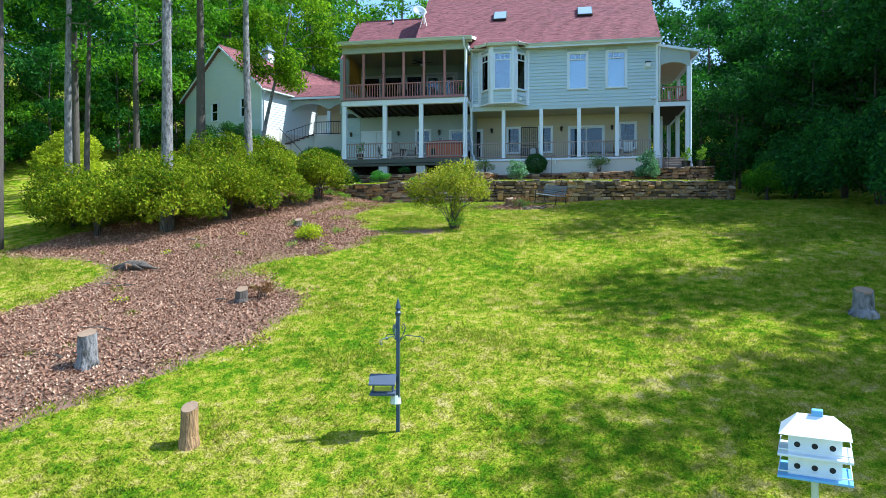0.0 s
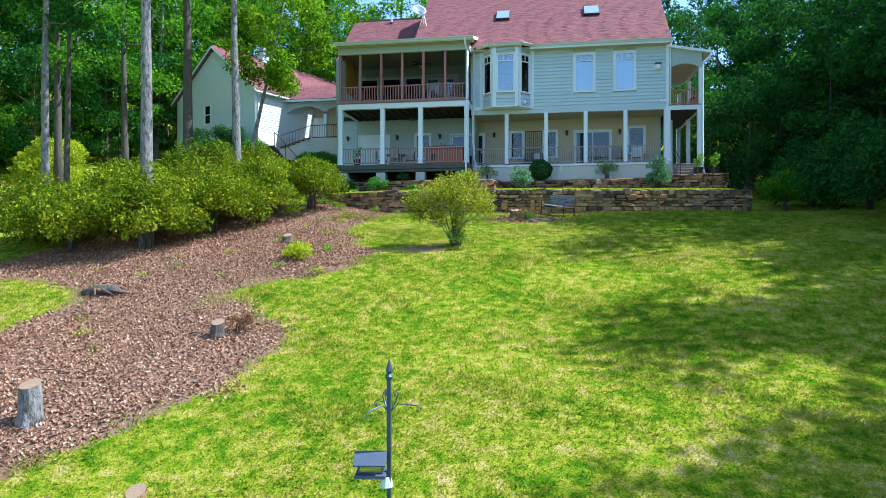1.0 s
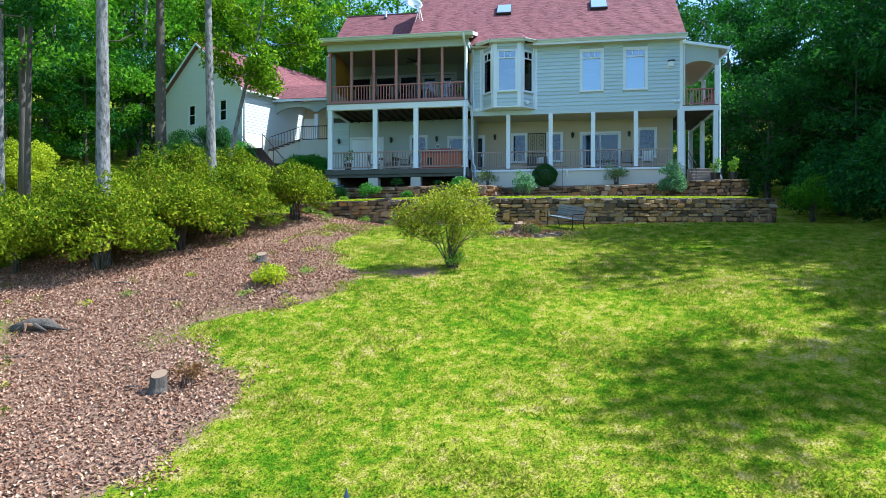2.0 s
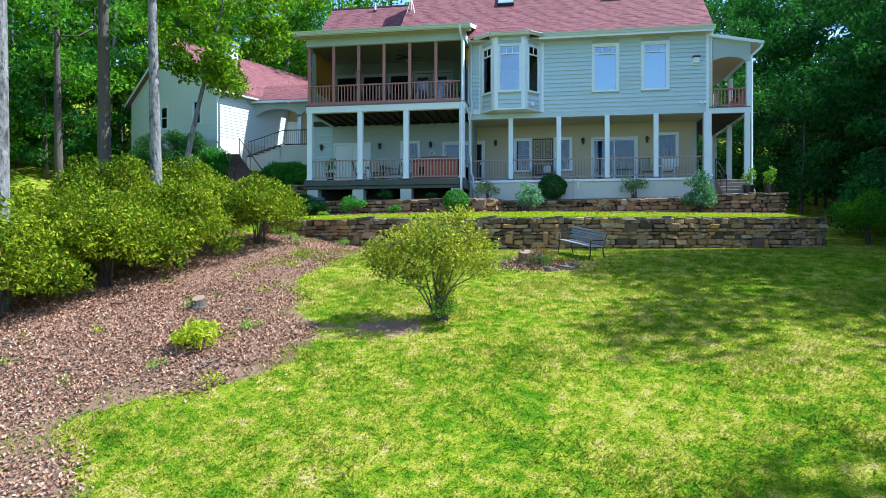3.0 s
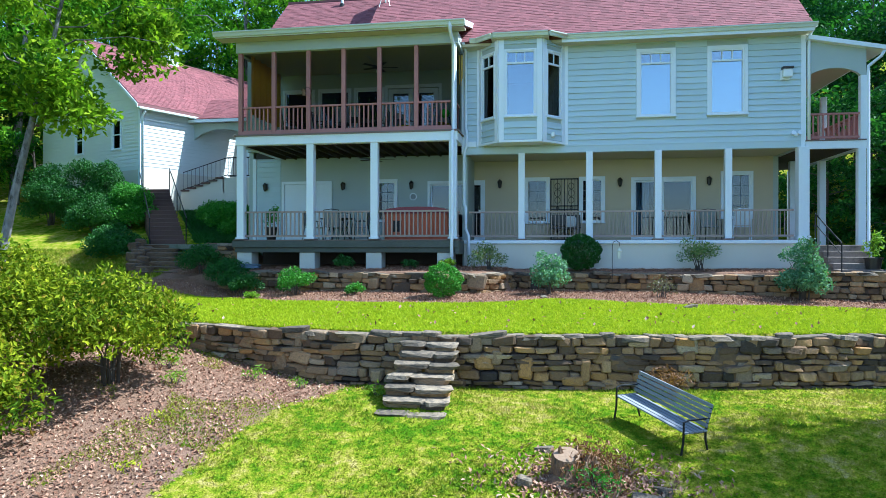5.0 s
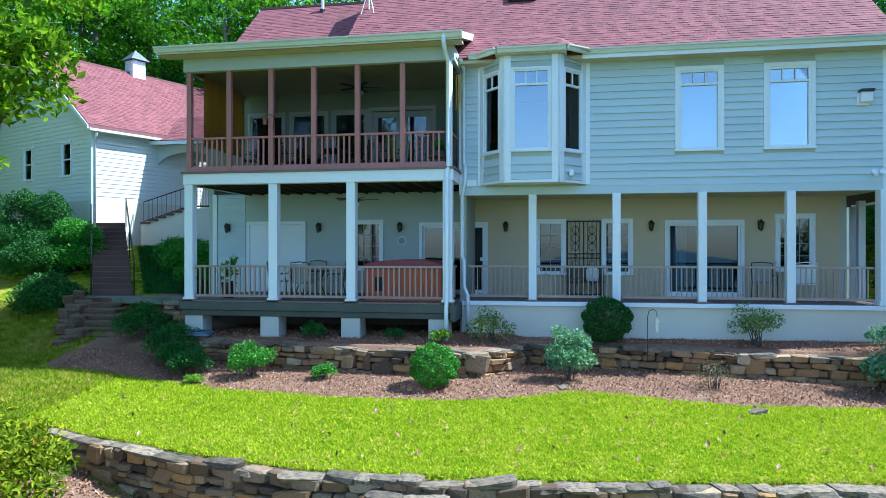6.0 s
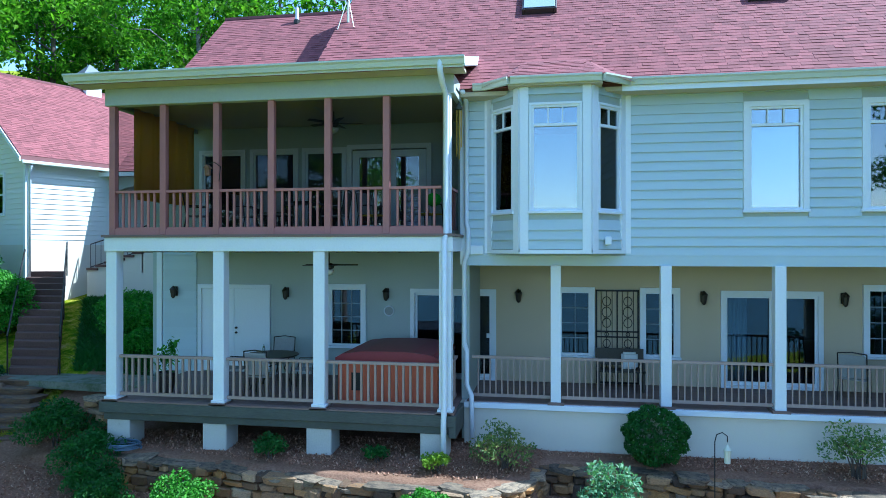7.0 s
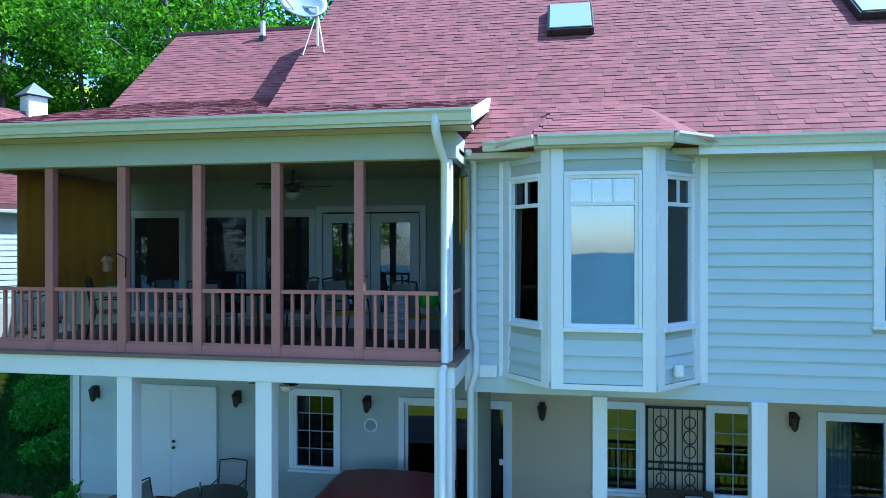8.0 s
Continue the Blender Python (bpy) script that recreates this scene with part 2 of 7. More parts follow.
RHODO_LEAF = foliage("rhododendron_leaves", (0.012, 0.042, 0.002), (0.105, 0.195, 0.006), (0.44, 0.45, 0.014), 0.30, 0.06, autumn=(0.34, 0.15, 0.04))
SHRUB_LEAF = foliage("small_shrub_leaves", (0.030, 0.11, 0.008), (0.06, 0.23, 0.015), (0.14, 0.38, 0.03), 0.3)
DEEP_LEAF = foliage("deep_green_leaves", (0.012, 0.055, 0.008), (0.028, 0.11, 0.014), (0.06, 0.19, 0.025), 0.25)
SILVER_LEAF = foliage("silvery_leaves", (0.05, 0.15, 0.065), (0.13, 0.28, 0.14), (0.30, 0.46, 0.28), 0.3)
YELLOW_LEAF = foliage("yellow_green_leaves", (0.20, 0.26, 0.012), (0.42, 0.46, 0.015), (0.62, 0.58, 0.03), 0.4, 0.1)
RUST_LEAF = foliage("rusty_leaves", (0.12, 0.05, 0.02), (0.22, 0.09, 0.03), (0.32, 0.16, 0.06), 0.3)
# ---- the ground: one sheet with lawn slope, two terraces and the wooded hill
SLOPE = [(-1400, -230), (-300, -60), (-80, -20), (-36, -9.9), (-27.2, -7.35), (-25.3, -6.8), (-21.8, -5.97), (-17.4, -4.64), (-15.7, -4.33), (-10.8, -3.4), (-8.8, -3.08), (-5, -2.98)]
LEFT = SLOPE[:7] + [(-14, -3.9), (-11, -3.2), (-6, -1.9), (-2, -1.55), (0.5, -1.05), (3.5, 0.12), (7, 1.1), (10, 1.9), (30, 4.5), (60, 7.0), (300, 30)]
RIGHT = SLOPE + [(0, -2.3), (8, -1.2), (30, 2.0), (60, 5.0), (300, 30)]
LOW_WALL = [(-6.2, -5.3), (-5.3, -5.7), (-2.9, -6.4), (-0.9, -6.85), (1.4, -6.85), (3.1, -6.7), (5.6, -6.4), (9.0, -5.75), (12.4, -5.1)]
HIGH_WALL = [(-7.0, -0.4), (-5.9, -0.6), (-3.85, -0.9), (-0.6, -1.4), (1.3, -1.4), (1.9, -0.9), (2.2, 0.2), (3.9, 0.1), (5.7, -0.25), (9.2, -0.75), (12.6, -1.4)]
GRASS_EDGE = [(-9, -1.9), (-6.5, -1.95), (-4, -2.76), (-1.3, -3.2), (0.5, -3.2), (2, -2.85), (3.3, -2.2), (4.3, -2.26), (6.3, -2.67), (8.6, -2.3), (12.5, -2.5)]
LITTER = [(-2.6, -27.9), (-1.85, -26.7), (-1.3, -25.8), (-0.5, -24.6), (-0.17, -22), (-1.5, -21.2), (-3.3, -19.8), (-1.75, -19.1), (0.06, -18.4), (-0.2, -16.8), (-0.9, -15.6), (-2.2, -12.5), (-1.6, -9), (-0.6, -7.0), (-6, -5.5), (-9, -6), (-11, -18.8), (-6.7, -19.6), (-6.0, -21.1), (-6.6, -23.3), (-6.5, -28), (-4, -28.8)]


def line(table, v):
    return np.interp(v, *zip(*table))


def ease(a, b, v):
    k = np.clip((v - a) / (b - a), 0, 1)
    return k * k * (3 - 2 * k)


def inside(poly, x, y):
    hit = np.zeros(np.shape(x), bool)
    for (x0, y0), (x1, y1) in zip(poly, poly[1:] + poly[:1]):
        hit ^= ((y0 > y) != (y1 > y)) & (x < (x1 - x0) * (y - y0) / (y1 - y0 + 1e-12) + x0)
    return hit


def height(x, y):
    """The ground's height at x, y."""
    x, y = np.asarray(x, float), np.asarray(y, float)
    yl, yu = line(LOW_WALL, x), line(HIGH_WALL, x)
    front = line(SLOPE, np.minimum(y, -5)) + 0.5 * ease(-1, -5.5, x) * ease(-10.5, -7, y)
    terrace = np.minimum(-1.97 + 0.085 * (y - yl), -1.5)
    bank = np.minimum(-0.95 + 0.05 * (y - yu), -0.75)
    z = np.where(y < yl + 0.22, front, np.where(y < yu + 0.2, terrace, bank))
    z = z + (line(LEFT, y) - z) * ease(-6.3, -8.6, x)
    z = z + (line(RIGHT, y) - z) * ease(12.3, 12.9, x)
    z = z + 0.20 * np.maximum(0, np.minimum(y, 70) - 18) + 0.30 * np.clip(x - 19, 0, 40) + 0.22 * np.clip(-24 - x, 0, 50)
    return z + 0.05 * np.sin(0.7 * x + 1.3) * np.sin(0.55 * y) * ease(-6, -9, y)


def spread(*spans):
    return np.concatenate([np.linspace(a, b, n, endpoint=False) for a, b, n in spans])


gx = spread((-300, -60, 14), (-60, -14, 46), (-14, 16, 130), (16, 60, 44), (60, 301, 14))
gy = spread((-1400, -300, 8), (-300, -60, 14), (-60, -38, 22), (-38, -8, 120), (-8, -4, 40), (-4, -2, 10), (-2, 1, 30), (1, 14, 40), (14, 60, 46), (60, 301, 14))
GX, GY = np.meshgrid(gx, gy)
GZ = height(GX, GY)
index = np.arange(GX.size).reshape(GX.shape)
quads = np.stack([index[:-1, :-1], index[:-1, 1:], index[1:, 1:], index[1:, :-1]], -1).reshape(-1, 4)


def litter_at(x, y):
    """1 in the beds of fallen leaves and mulch, 0 in grass."""
    bed = inside(LITTER, x, y)
    mulch = (y > line(GRASS_EDGE, x)) & (x > -9.3) & (x < 12.6) & (y < 6)
    return bed | mulch


def sward(nt):
    """Patches of lush, dry and straw-coloured grass, from slow drifts down to hand-sized tufts."""
    fine, slow = noisy(nt, 3.4, 9, rough=0.76), noisy(nt, 0.45, 3)
    k = node(nt, "ShaderNodeMath", [(0, slow)])
    k.operation = "MULTIPLY_ADD"
    k.inputs[1].default_value = 0.28
    nt.links.new(fine, k.inputs[2])
    return ramp(nt, k.outputs[0], [(0.53, (0.085, 0.182, 0.006)), (0.605, (0.195, 0.262, 0.012)), (0.665, (0.305, 0.315, 0.026)), (0.72, (0.400, 0.350, 0.070)), (0.79, (0.470, 0.380, 0.150))])


def bare(x, y):
    """1 where the lawn is worn to soil: under the bush and round the broken stump."""
    return np.exp(-((x - 1.2) / 1.1) ** 2 - ((y + 16.2) / 0.55) ** 2) + np.exp(-((x - 3.9) / 0.8) ** 2 - ((y + 10.9) / 0.5) ** 2)


def soil():
    m, nt, p = shader("lawn_and_beds")
    g3 = ramp(nt, noisy(nt, 38.0, 5, rough=0.8), [(0.38, (0.30, 0.34, 0.22)), (0.60, (1.30, 1.28, 1.15))])
    grass = mixed(nt, 0.8, sward(nt), g3, "MULTIPLY")
    b1 = ramp(nt, noisy(nt, 24.0, 6, rough=0.75), [(0.30, (0.130, 0.066, 0.040)), (0.52, (0.290, 0.170, 0.110)), (0.72, (0.430, 0.290, 0.200))])
    bed = mixed(nt, 0.35, b1, ramp(nt, noisy(nt, 0.8, 5), [(0.35, (0.13, 0.075, 0.05)), (0.65, (0.28, 0.18, 0.135))]))
    at = nt.nodes.new("ShaderNodeAttribute")
    at.attribute_name = "litter"
    n = noisy(nt, 2.4, 8, rough=0.8)
    add = node(nt, "ShaderNodeMath", [(0, at.outputs["Fac"]), (1, n)])
    add.operation = "ADD"
    edge = ramp(nt, add.outputs[0], [(0.92, (0, 0, 0)), (1.12, (1, 1, 1))])
    nt.links.new(mixed(nt, edge, grass, bed), p.inputs["Base Color"])
    p.inputs["Roughness"].default_value = 0.95
    p.inputs["Specular IOR Level"].default_value = 0.0
    b = node(nt, "ShaderNodeBump", [("Height", noisy(nt, 30, 6, rough=0.75))], Strength=0.8, Distance=0.04)
    nt.links.new(b.outputs[0], p.inputs["Normal"])
    return m


ground = sheet("ground", np.stack([GX, GY, GZ], -1).reshape(-1, 3), quads, soil(), None)
tagged(ground, "sloping mown lawn with dry patches and leaf-covered beds", "ground", kind="structure")
ground.data.shade_smooth()
mask = np.maximum(litter_at(GX, GY), np.clip(1.3 * bare(GX, GY), 0, 1))
for _ in range(14):
    mask[1:-1, 1:-1] = (mask[1:-1, 1:-1] * 2 + mask[:-2, 1:-1] + mask[2:, 1:-1] + mask[1:-1, :-2] + mask[1:-1, 2:]) / 6
ground.data.attributes.new("litter", "FLOAT", "POINT").data.foreach_set("value", mask.ravel().astype(np.float32))


# far hills across the valley, opposite the house, with haze put into their colour
ridge_x = np.linspace(-2600, 2600, 90)
ridge_z = -32 + 18 * np.sin(0.0031 * ridge_x + 0.8) + 14 * np.sin(0.0087 * ridge_x) + 5 * np.sin(0.031 * ridge_x)
ridge_y = -1500 + 0.00012 * ridge_x ** 2
rows = [np.stack([ridge_x, ridge_y + dy, np.where(up, ridge_z, -330.0)], -1) for dy, up in ((420, False), (0, True), (-420, False))]
k = np.arange(89)
ridge = sheet("backdrop", np.concatenate(rows), np.concatenate([np.stack([k + a, k + a + 1, k + a + 91, k + a + 90], -1) for a in (0, 90)]), plain("hazy_woods", (0.085, 0.17, 0.23), 1.0, 0.15, 0.004, 0.05, 0.0))
tagged(ridge, "distant wooded hills across the valley, coloured haze blue-green", "hills", kind="structure")


# ---- plants
def leaf_arrays(centres, size, rng, lift=0.3, slim=0.5):
    """A folded four-cornered leaf at each centre, turned at random."""
    n = len(centres)
    d = rng.normal(size=(n, 3))
    d[:, 2] -= 0.25
    d /= np.linalg.norm(d, axis=1, keepdims=True)
    up = rng.normal(size=(n, 3)) * 0.7 + (0, 0, lift * 3)
    side = np.cross(d, up)
    side /= np.linalg.norm(side, axis=1, keepdims=True) + 1e-9
    nor = np.cross(side, d)
    s = (size * rng.uniform(0.65, 1.3, n))[:, None]
    a = centres - d * s * 0.5
    b = centres + side * s * slim * 0.5 + nor * s * 0.08
    c = centres + d * s * 0.5
    e = centres - side * s * slim * 0.5 + nor * s * 0.08
    verts = np.stack([a, b, c, e], 1).reshape(-1, 3)
    return verts, np.arange(4 * n).reshape(-1, 4)


def clumps(blobs, per_area, rng, shell=0.35):
    """Points in the outer shell of ellipsoids (centre, radii), with uneven edges."""
    out = []
    for c, r in blobs:
        r = np.asarray(r, float)
        n = max(8, int(per_area * (r[0] * r[1] + r[0] * r[2] + r[1] * r[2])))
        d = rng.normal(size=(n, 3))
        d /= np.linalg.norm(d, axis=1, keepdims=True)
        k = 1 - shell * np.abs(rng.normal(size=(n, 1))) + 0.08 * np.sin(7 * d[:, :1] + 5 * d[:, 1:2] + 9 * d[:, 2:])
        out.append(np.asarray(c) + d * r * np.clip(k, 0.1, 1.2))
    return np.concatenate(out)


def limb_points(a, b, sag, rng, n=5):
    a, b = np.asarray(a, float), np.asarray(b, float)
    ks = np.linspace(0, 1, n)[:, None]
    p = a + (b - a) * ks
    p[:, 2] += sag * np.sin(np.pi * ks[:, 0])
    p[1:-1] += rng.normal(size=(n - 2, 3)) * 0.05 * np.linalg.norm(b - a)
    return p


def tree(name, label, tall, girth, crown_from, spread_r, seed, leaf_mat, bark_mat, leaf=0.34, density=44, limbs=13, category="tree", group="", lean=0.04):
    """A tapered trunk with limbs and a crown of leaf clumps with gaps."""
    rng = np.random.default_rng(seed)
    root = thing(name, label, category, group=group)
    bm = bmesh.new()
    top = np.array([rng.normal() * lean * tall, rng.normal() * lean * tall, tall * 0.93])
    ks = np.linspace(0, 1, 9)
    spine = [top * k + np.array([0.12 * math.sin(5 * k + seed), 0.12 * math.cos(4 * k + seed), 0]) * k for k in ks]
    spine[0] = np.array([0, 0, -0.5])
    tube(bm, spine, [girth * (1.25 if k == 0 else 1 - 0.85 * k) for k in ks], 10)
    blobs = []
    for i in range(limbs):
        k = crown_from + (0.97 - crown_from) * (i + rng.uniform(0, 0.8)) / limbs
        start = np.array([np.interp(k, ks, [s[j] for s in spine]) for j in range(3)])
        turn = 2.4 * i + rng.uniform(-0.5, 0.5)
        reach = spread_r * (0.45 + 0.75 * math.sin(math.pi * min(1, (1.02 - k) / (1.02 - crown_from)) ** 0.8)) * rng.uniform(0.7, 1.15)
        end = start + np.array([math.cos(turn) * reach, math.sin(turn) * reach, reach * rng.uniform(0.05, 0.55)])
        pts = limb_points(start, end, 0.08 * reach, rng)
        tube(bm, pts, list(np.linspace(girth * 0.36 * (1.15 - k), girth * 0.06, len(pts))), 6)
        for q in np.linspace(0.45, 1.05, 3):
            c = start + (end - start) * q + rng.normal(size=3) * 0.25 * reach * 0.5
            r = spread_r * rng.uniform(0.22, 0.40) * (0.75 + 0.3 * q)
            blobs.append((c, (r, r, r * rng.uniform(0.45, 0.75))))
    part("trunk", bm, bark_mat, root, smooth=True)
    v, f = leaf_arrays(clumps(blobs, density, rng, 0.4), leaf, rng)
    tagged(sheet("crown", v, f, leaf_mat, root), kind="stuff")
    return root


def bush(name, label, blobs, leaf_mat, leaf, density, seed, stems=7, twig=DARKBARK, category="shrub", group="", at=(0, 0, 0), shell=0.3, slim=0.5):
    """Twigs from one foot into clumps of leaves; blobs are (centre, radii) from the foot."""
    rng = np.random.default_rng(seed)
    root = thing(name, label, category, at, group=group)
    for i in range(stems):
        c, r = blobs[i % len(blobs)]
        end = np.asarray(c, float) + rng.normal(size=3) * np.asarray(r) * 0.35
        foot = np.array([end[0] * 0.05, end[1] * 0.05, -0.08]) + rng.normal(size=3) * (0.05, 0.05, 0)
        pts = limb_points(foot, end, 0.1 * abs(end[2]), rng)
        up = np.linspace(0, 1, len(pts))[:, None]
        pts[:, :2] = foot[:2] + (pts[:, :2] - foot[:2]) * up ** 1.1
        g = 0.008 + 0.009 * float(np.linalg.norm(end - foot))
        part("stem", tube(bmesh.new(), pts, list(np.linspace(g, g * 0.25, len(pts))), 6), twig, root, smooth=True)
    v, f = leaf_arrays(clumps(blobs, density, rng, shell), leaf, rng, slim=slim)
    tagged(sheet("leaves", v, f, leaf_mat, root), kind="stuff")
    return root


def ground_pose(x, y, spin=0.0, size=1.0, drop=0.0):
    return pose(x, y, float(height(x, y)) - drop, 0, 0, spin) @ Matrix.Scale(size, 4)


def planted(proto, x, y, spin, size):
    """A copy of a plant on the ground at x, y."""
    ob = copy_thing(proto, pose(x, y, float(height(x, y)) - 0.1, 0, 0, spin))
    ob.scale = (size, size, size)
    return ob


# forest: five kinds of tree, repeated over the hill, the left side and the right side
kinds = [
    tree("tree", "tall broadleaf tree with light green crown", 17, 0.24, 0.30, 4.2, 11, TREE_LEAF, BARK, group="woods"),
    tree("tree", "tall slender broadleaf tree on the wooded hill", 19, 0.22, 0.38, 3.6, 12, TREE_LEAF, DARKBARK, group="woods"),
    tree("tree", "wide broadleaf tree with green crown darkened for shade", 15, 0.26, 0.22, 4.8, 13, PINE_LEAF, DARKBARK, group="woods", density=62),
    tree("tree", "young understorey tree with leaves to the ground", 8, 0.11, 0.10, 2.6, 14, PINE_LEAF, DARKBARK, leaf=0.27, density=62, group="woods"),
    tree("tree", "young bright green understorey tree", 7, 0.10, 0.12, 2.6, 15, TREE_LEAF, DARKBARK, leaf=0.27, density=62, group="woods"),
]
spots = []
rng = np.random.default_rng(5)
for i in range(29):  # behind the house, up the hill
    x = -44 + 84 * ((i * 0.618) % 1)
    # right of x = 9 the darkened leaf colour stands in for shade
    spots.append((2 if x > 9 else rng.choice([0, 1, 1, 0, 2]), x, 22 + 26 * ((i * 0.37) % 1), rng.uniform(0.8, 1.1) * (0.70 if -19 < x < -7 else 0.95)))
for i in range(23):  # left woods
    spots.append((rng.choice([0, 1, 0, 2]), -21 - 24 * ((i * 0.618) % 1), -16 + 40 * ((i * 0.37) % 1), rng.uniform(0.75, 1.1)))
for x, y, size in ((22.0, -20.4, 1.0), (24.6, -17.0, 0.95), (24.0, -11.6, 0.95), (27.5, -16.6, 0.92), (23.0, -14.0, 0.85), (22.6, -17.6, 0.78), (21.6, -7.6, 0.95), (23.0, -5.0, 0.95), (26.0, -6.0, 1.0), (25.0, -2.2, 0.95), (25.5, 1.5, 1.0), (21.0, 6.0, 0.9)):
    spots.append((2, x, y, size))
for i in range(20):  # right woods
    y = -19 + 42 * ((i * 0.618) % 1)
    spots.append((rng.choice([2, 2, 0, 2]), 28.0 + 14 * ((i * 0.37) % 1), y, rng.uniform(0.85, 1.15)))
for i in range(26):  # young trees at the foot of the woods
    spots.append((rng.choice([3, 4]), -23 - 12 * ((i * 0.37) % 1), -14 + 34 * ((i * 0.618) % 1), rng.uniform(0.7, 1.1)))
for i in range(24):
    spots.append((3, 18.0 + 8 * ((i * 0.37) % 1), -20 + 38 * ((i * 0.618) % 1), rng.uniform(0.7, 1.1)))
for i in range(9):
    spots.append((int(i % 2), -34 + 3.2 * i, 19 + 2.5 * (i % 3), 0.95))
for i in range(22):
    spots.append((rng.choice([3, 4]), -30 + 62 * ((i * 0.618) % 1), 19 + 8 * ((i * 0.37) % 1), rng.uniform(0.8, 1.2)))
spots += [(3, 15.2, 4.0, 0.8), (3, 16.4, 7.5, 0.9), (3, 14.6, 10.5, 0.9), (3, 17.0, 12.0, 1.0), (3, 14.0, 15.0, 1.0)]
taken = [False] * 5
for k, x, y, size in spots:
    k = int(k)
    if not taken[k]:
        taken[k] = True
        kinds[k].matrix_basis = pose(x, y, float(height(x, y)) - 0.1, 0, 0, 40 * k)
        kinds[k].scale = (size, size, size)
    else:
        planted(kinds[k], x, y, float(rng.uniform(0, 360)), size)
# ---- the house
house = thing("house", "two-storey pale green clapboard house with red shingle roof and porches", "house")


def cells(x0, x1, z0, z1, holes):
    """The rectangles of a wall that are left round its openings."""
    xs = sorted({x0, x1, *[min(max(h[i], x0), x1) for h in holes for i in (0, 1)]})
    zs = sorted({z0, z1, *[min(max(h[i], z0), z1) for h in holes for i in (2, 3)]})
    for a, b in zip(xs, xs[1:]):
        for c, d in zip(zs, zs[1:]):
            if not any(h[0] < (a + b) / 2 < h[1] and h[2] < (c + d) / 2 < h[3] for h in holes):
                yield a, b, c, d


def wall(name, x0, x1, z0, z1, y, holes, material, parent, label="", thick=0.16, turn=None):
    """A wall that faces -y, with its openings through it."""
    bm = bmesh.new()
    for a, b, c, d in cells(x0, x1, z0, z1, holes):
        box(bm, a, b, y, y + thick, c, d)
    bmesh.ops.remove_doubles(bm, verts=bm.verts, dist=1e-5)
    return part(name, bm, material, parent, label, turn=turn)


def clad(parent, x0, x1, z0, z1, y, holes, step=0.18, turn=None, top=None):
    """Lapped boards on a wall that faces -y, cut round the openings; top(x) trims them under a gable."""
    z = z0
    while z < z1 - 0.02:
        b = min(z + step + 0.012, z1)
        spans = [(x0, x1)]
        if top:
            spans = [top(b)] if top(b) else []
        for h in holes:
            if h[2] < b - 0.01 and h[3] > z + 0.01:
                spans = [s for a, c in spans for s in ((a, min(c, h[0])), (max(a, h[1]), c)) if s[1] - s[0] > 0.02]
        for a, c in spans:
            bm = bmesh.new()
            v = box(bm, a, c, y - 0.044, y, z, b)
            for k in (4, 5):
                v[k].co.y = y - 0.005
            part("clapboard", bm, SIDING, parent, turn=turn)
        z += step


def ring(x0, x1, z0, z1, wide, y0, y1, foot=None):
    """A rectangular frame in one piece, in the plane of a wall that faces -y."""
    foot = wide if foot is None else foot
    bm = bmesh.new()
    o = [(x0, z0), (x1, z0), (x1, z1), (x0, z1)]
    i = [(x0 + wide, z0 + foot), (x1 - wide, z0 + foot), (x1 - wide, z1 - wide), (x0 + wide, z1 - wide)]
    v = [[bm.verts.new((x, y, z)) for x, z in pts] for y in (y0, y1) for pts in (o, i)]
    for k in range(4):
        j = (k + 1) % 4
        for p, q in ((v[0], v[1]), (v[1], v[3]), (v[3], v[2]), (v[2], v[0])):
            bm.faces.new((p[k], p[j], q[j], q[k]))
    return bm


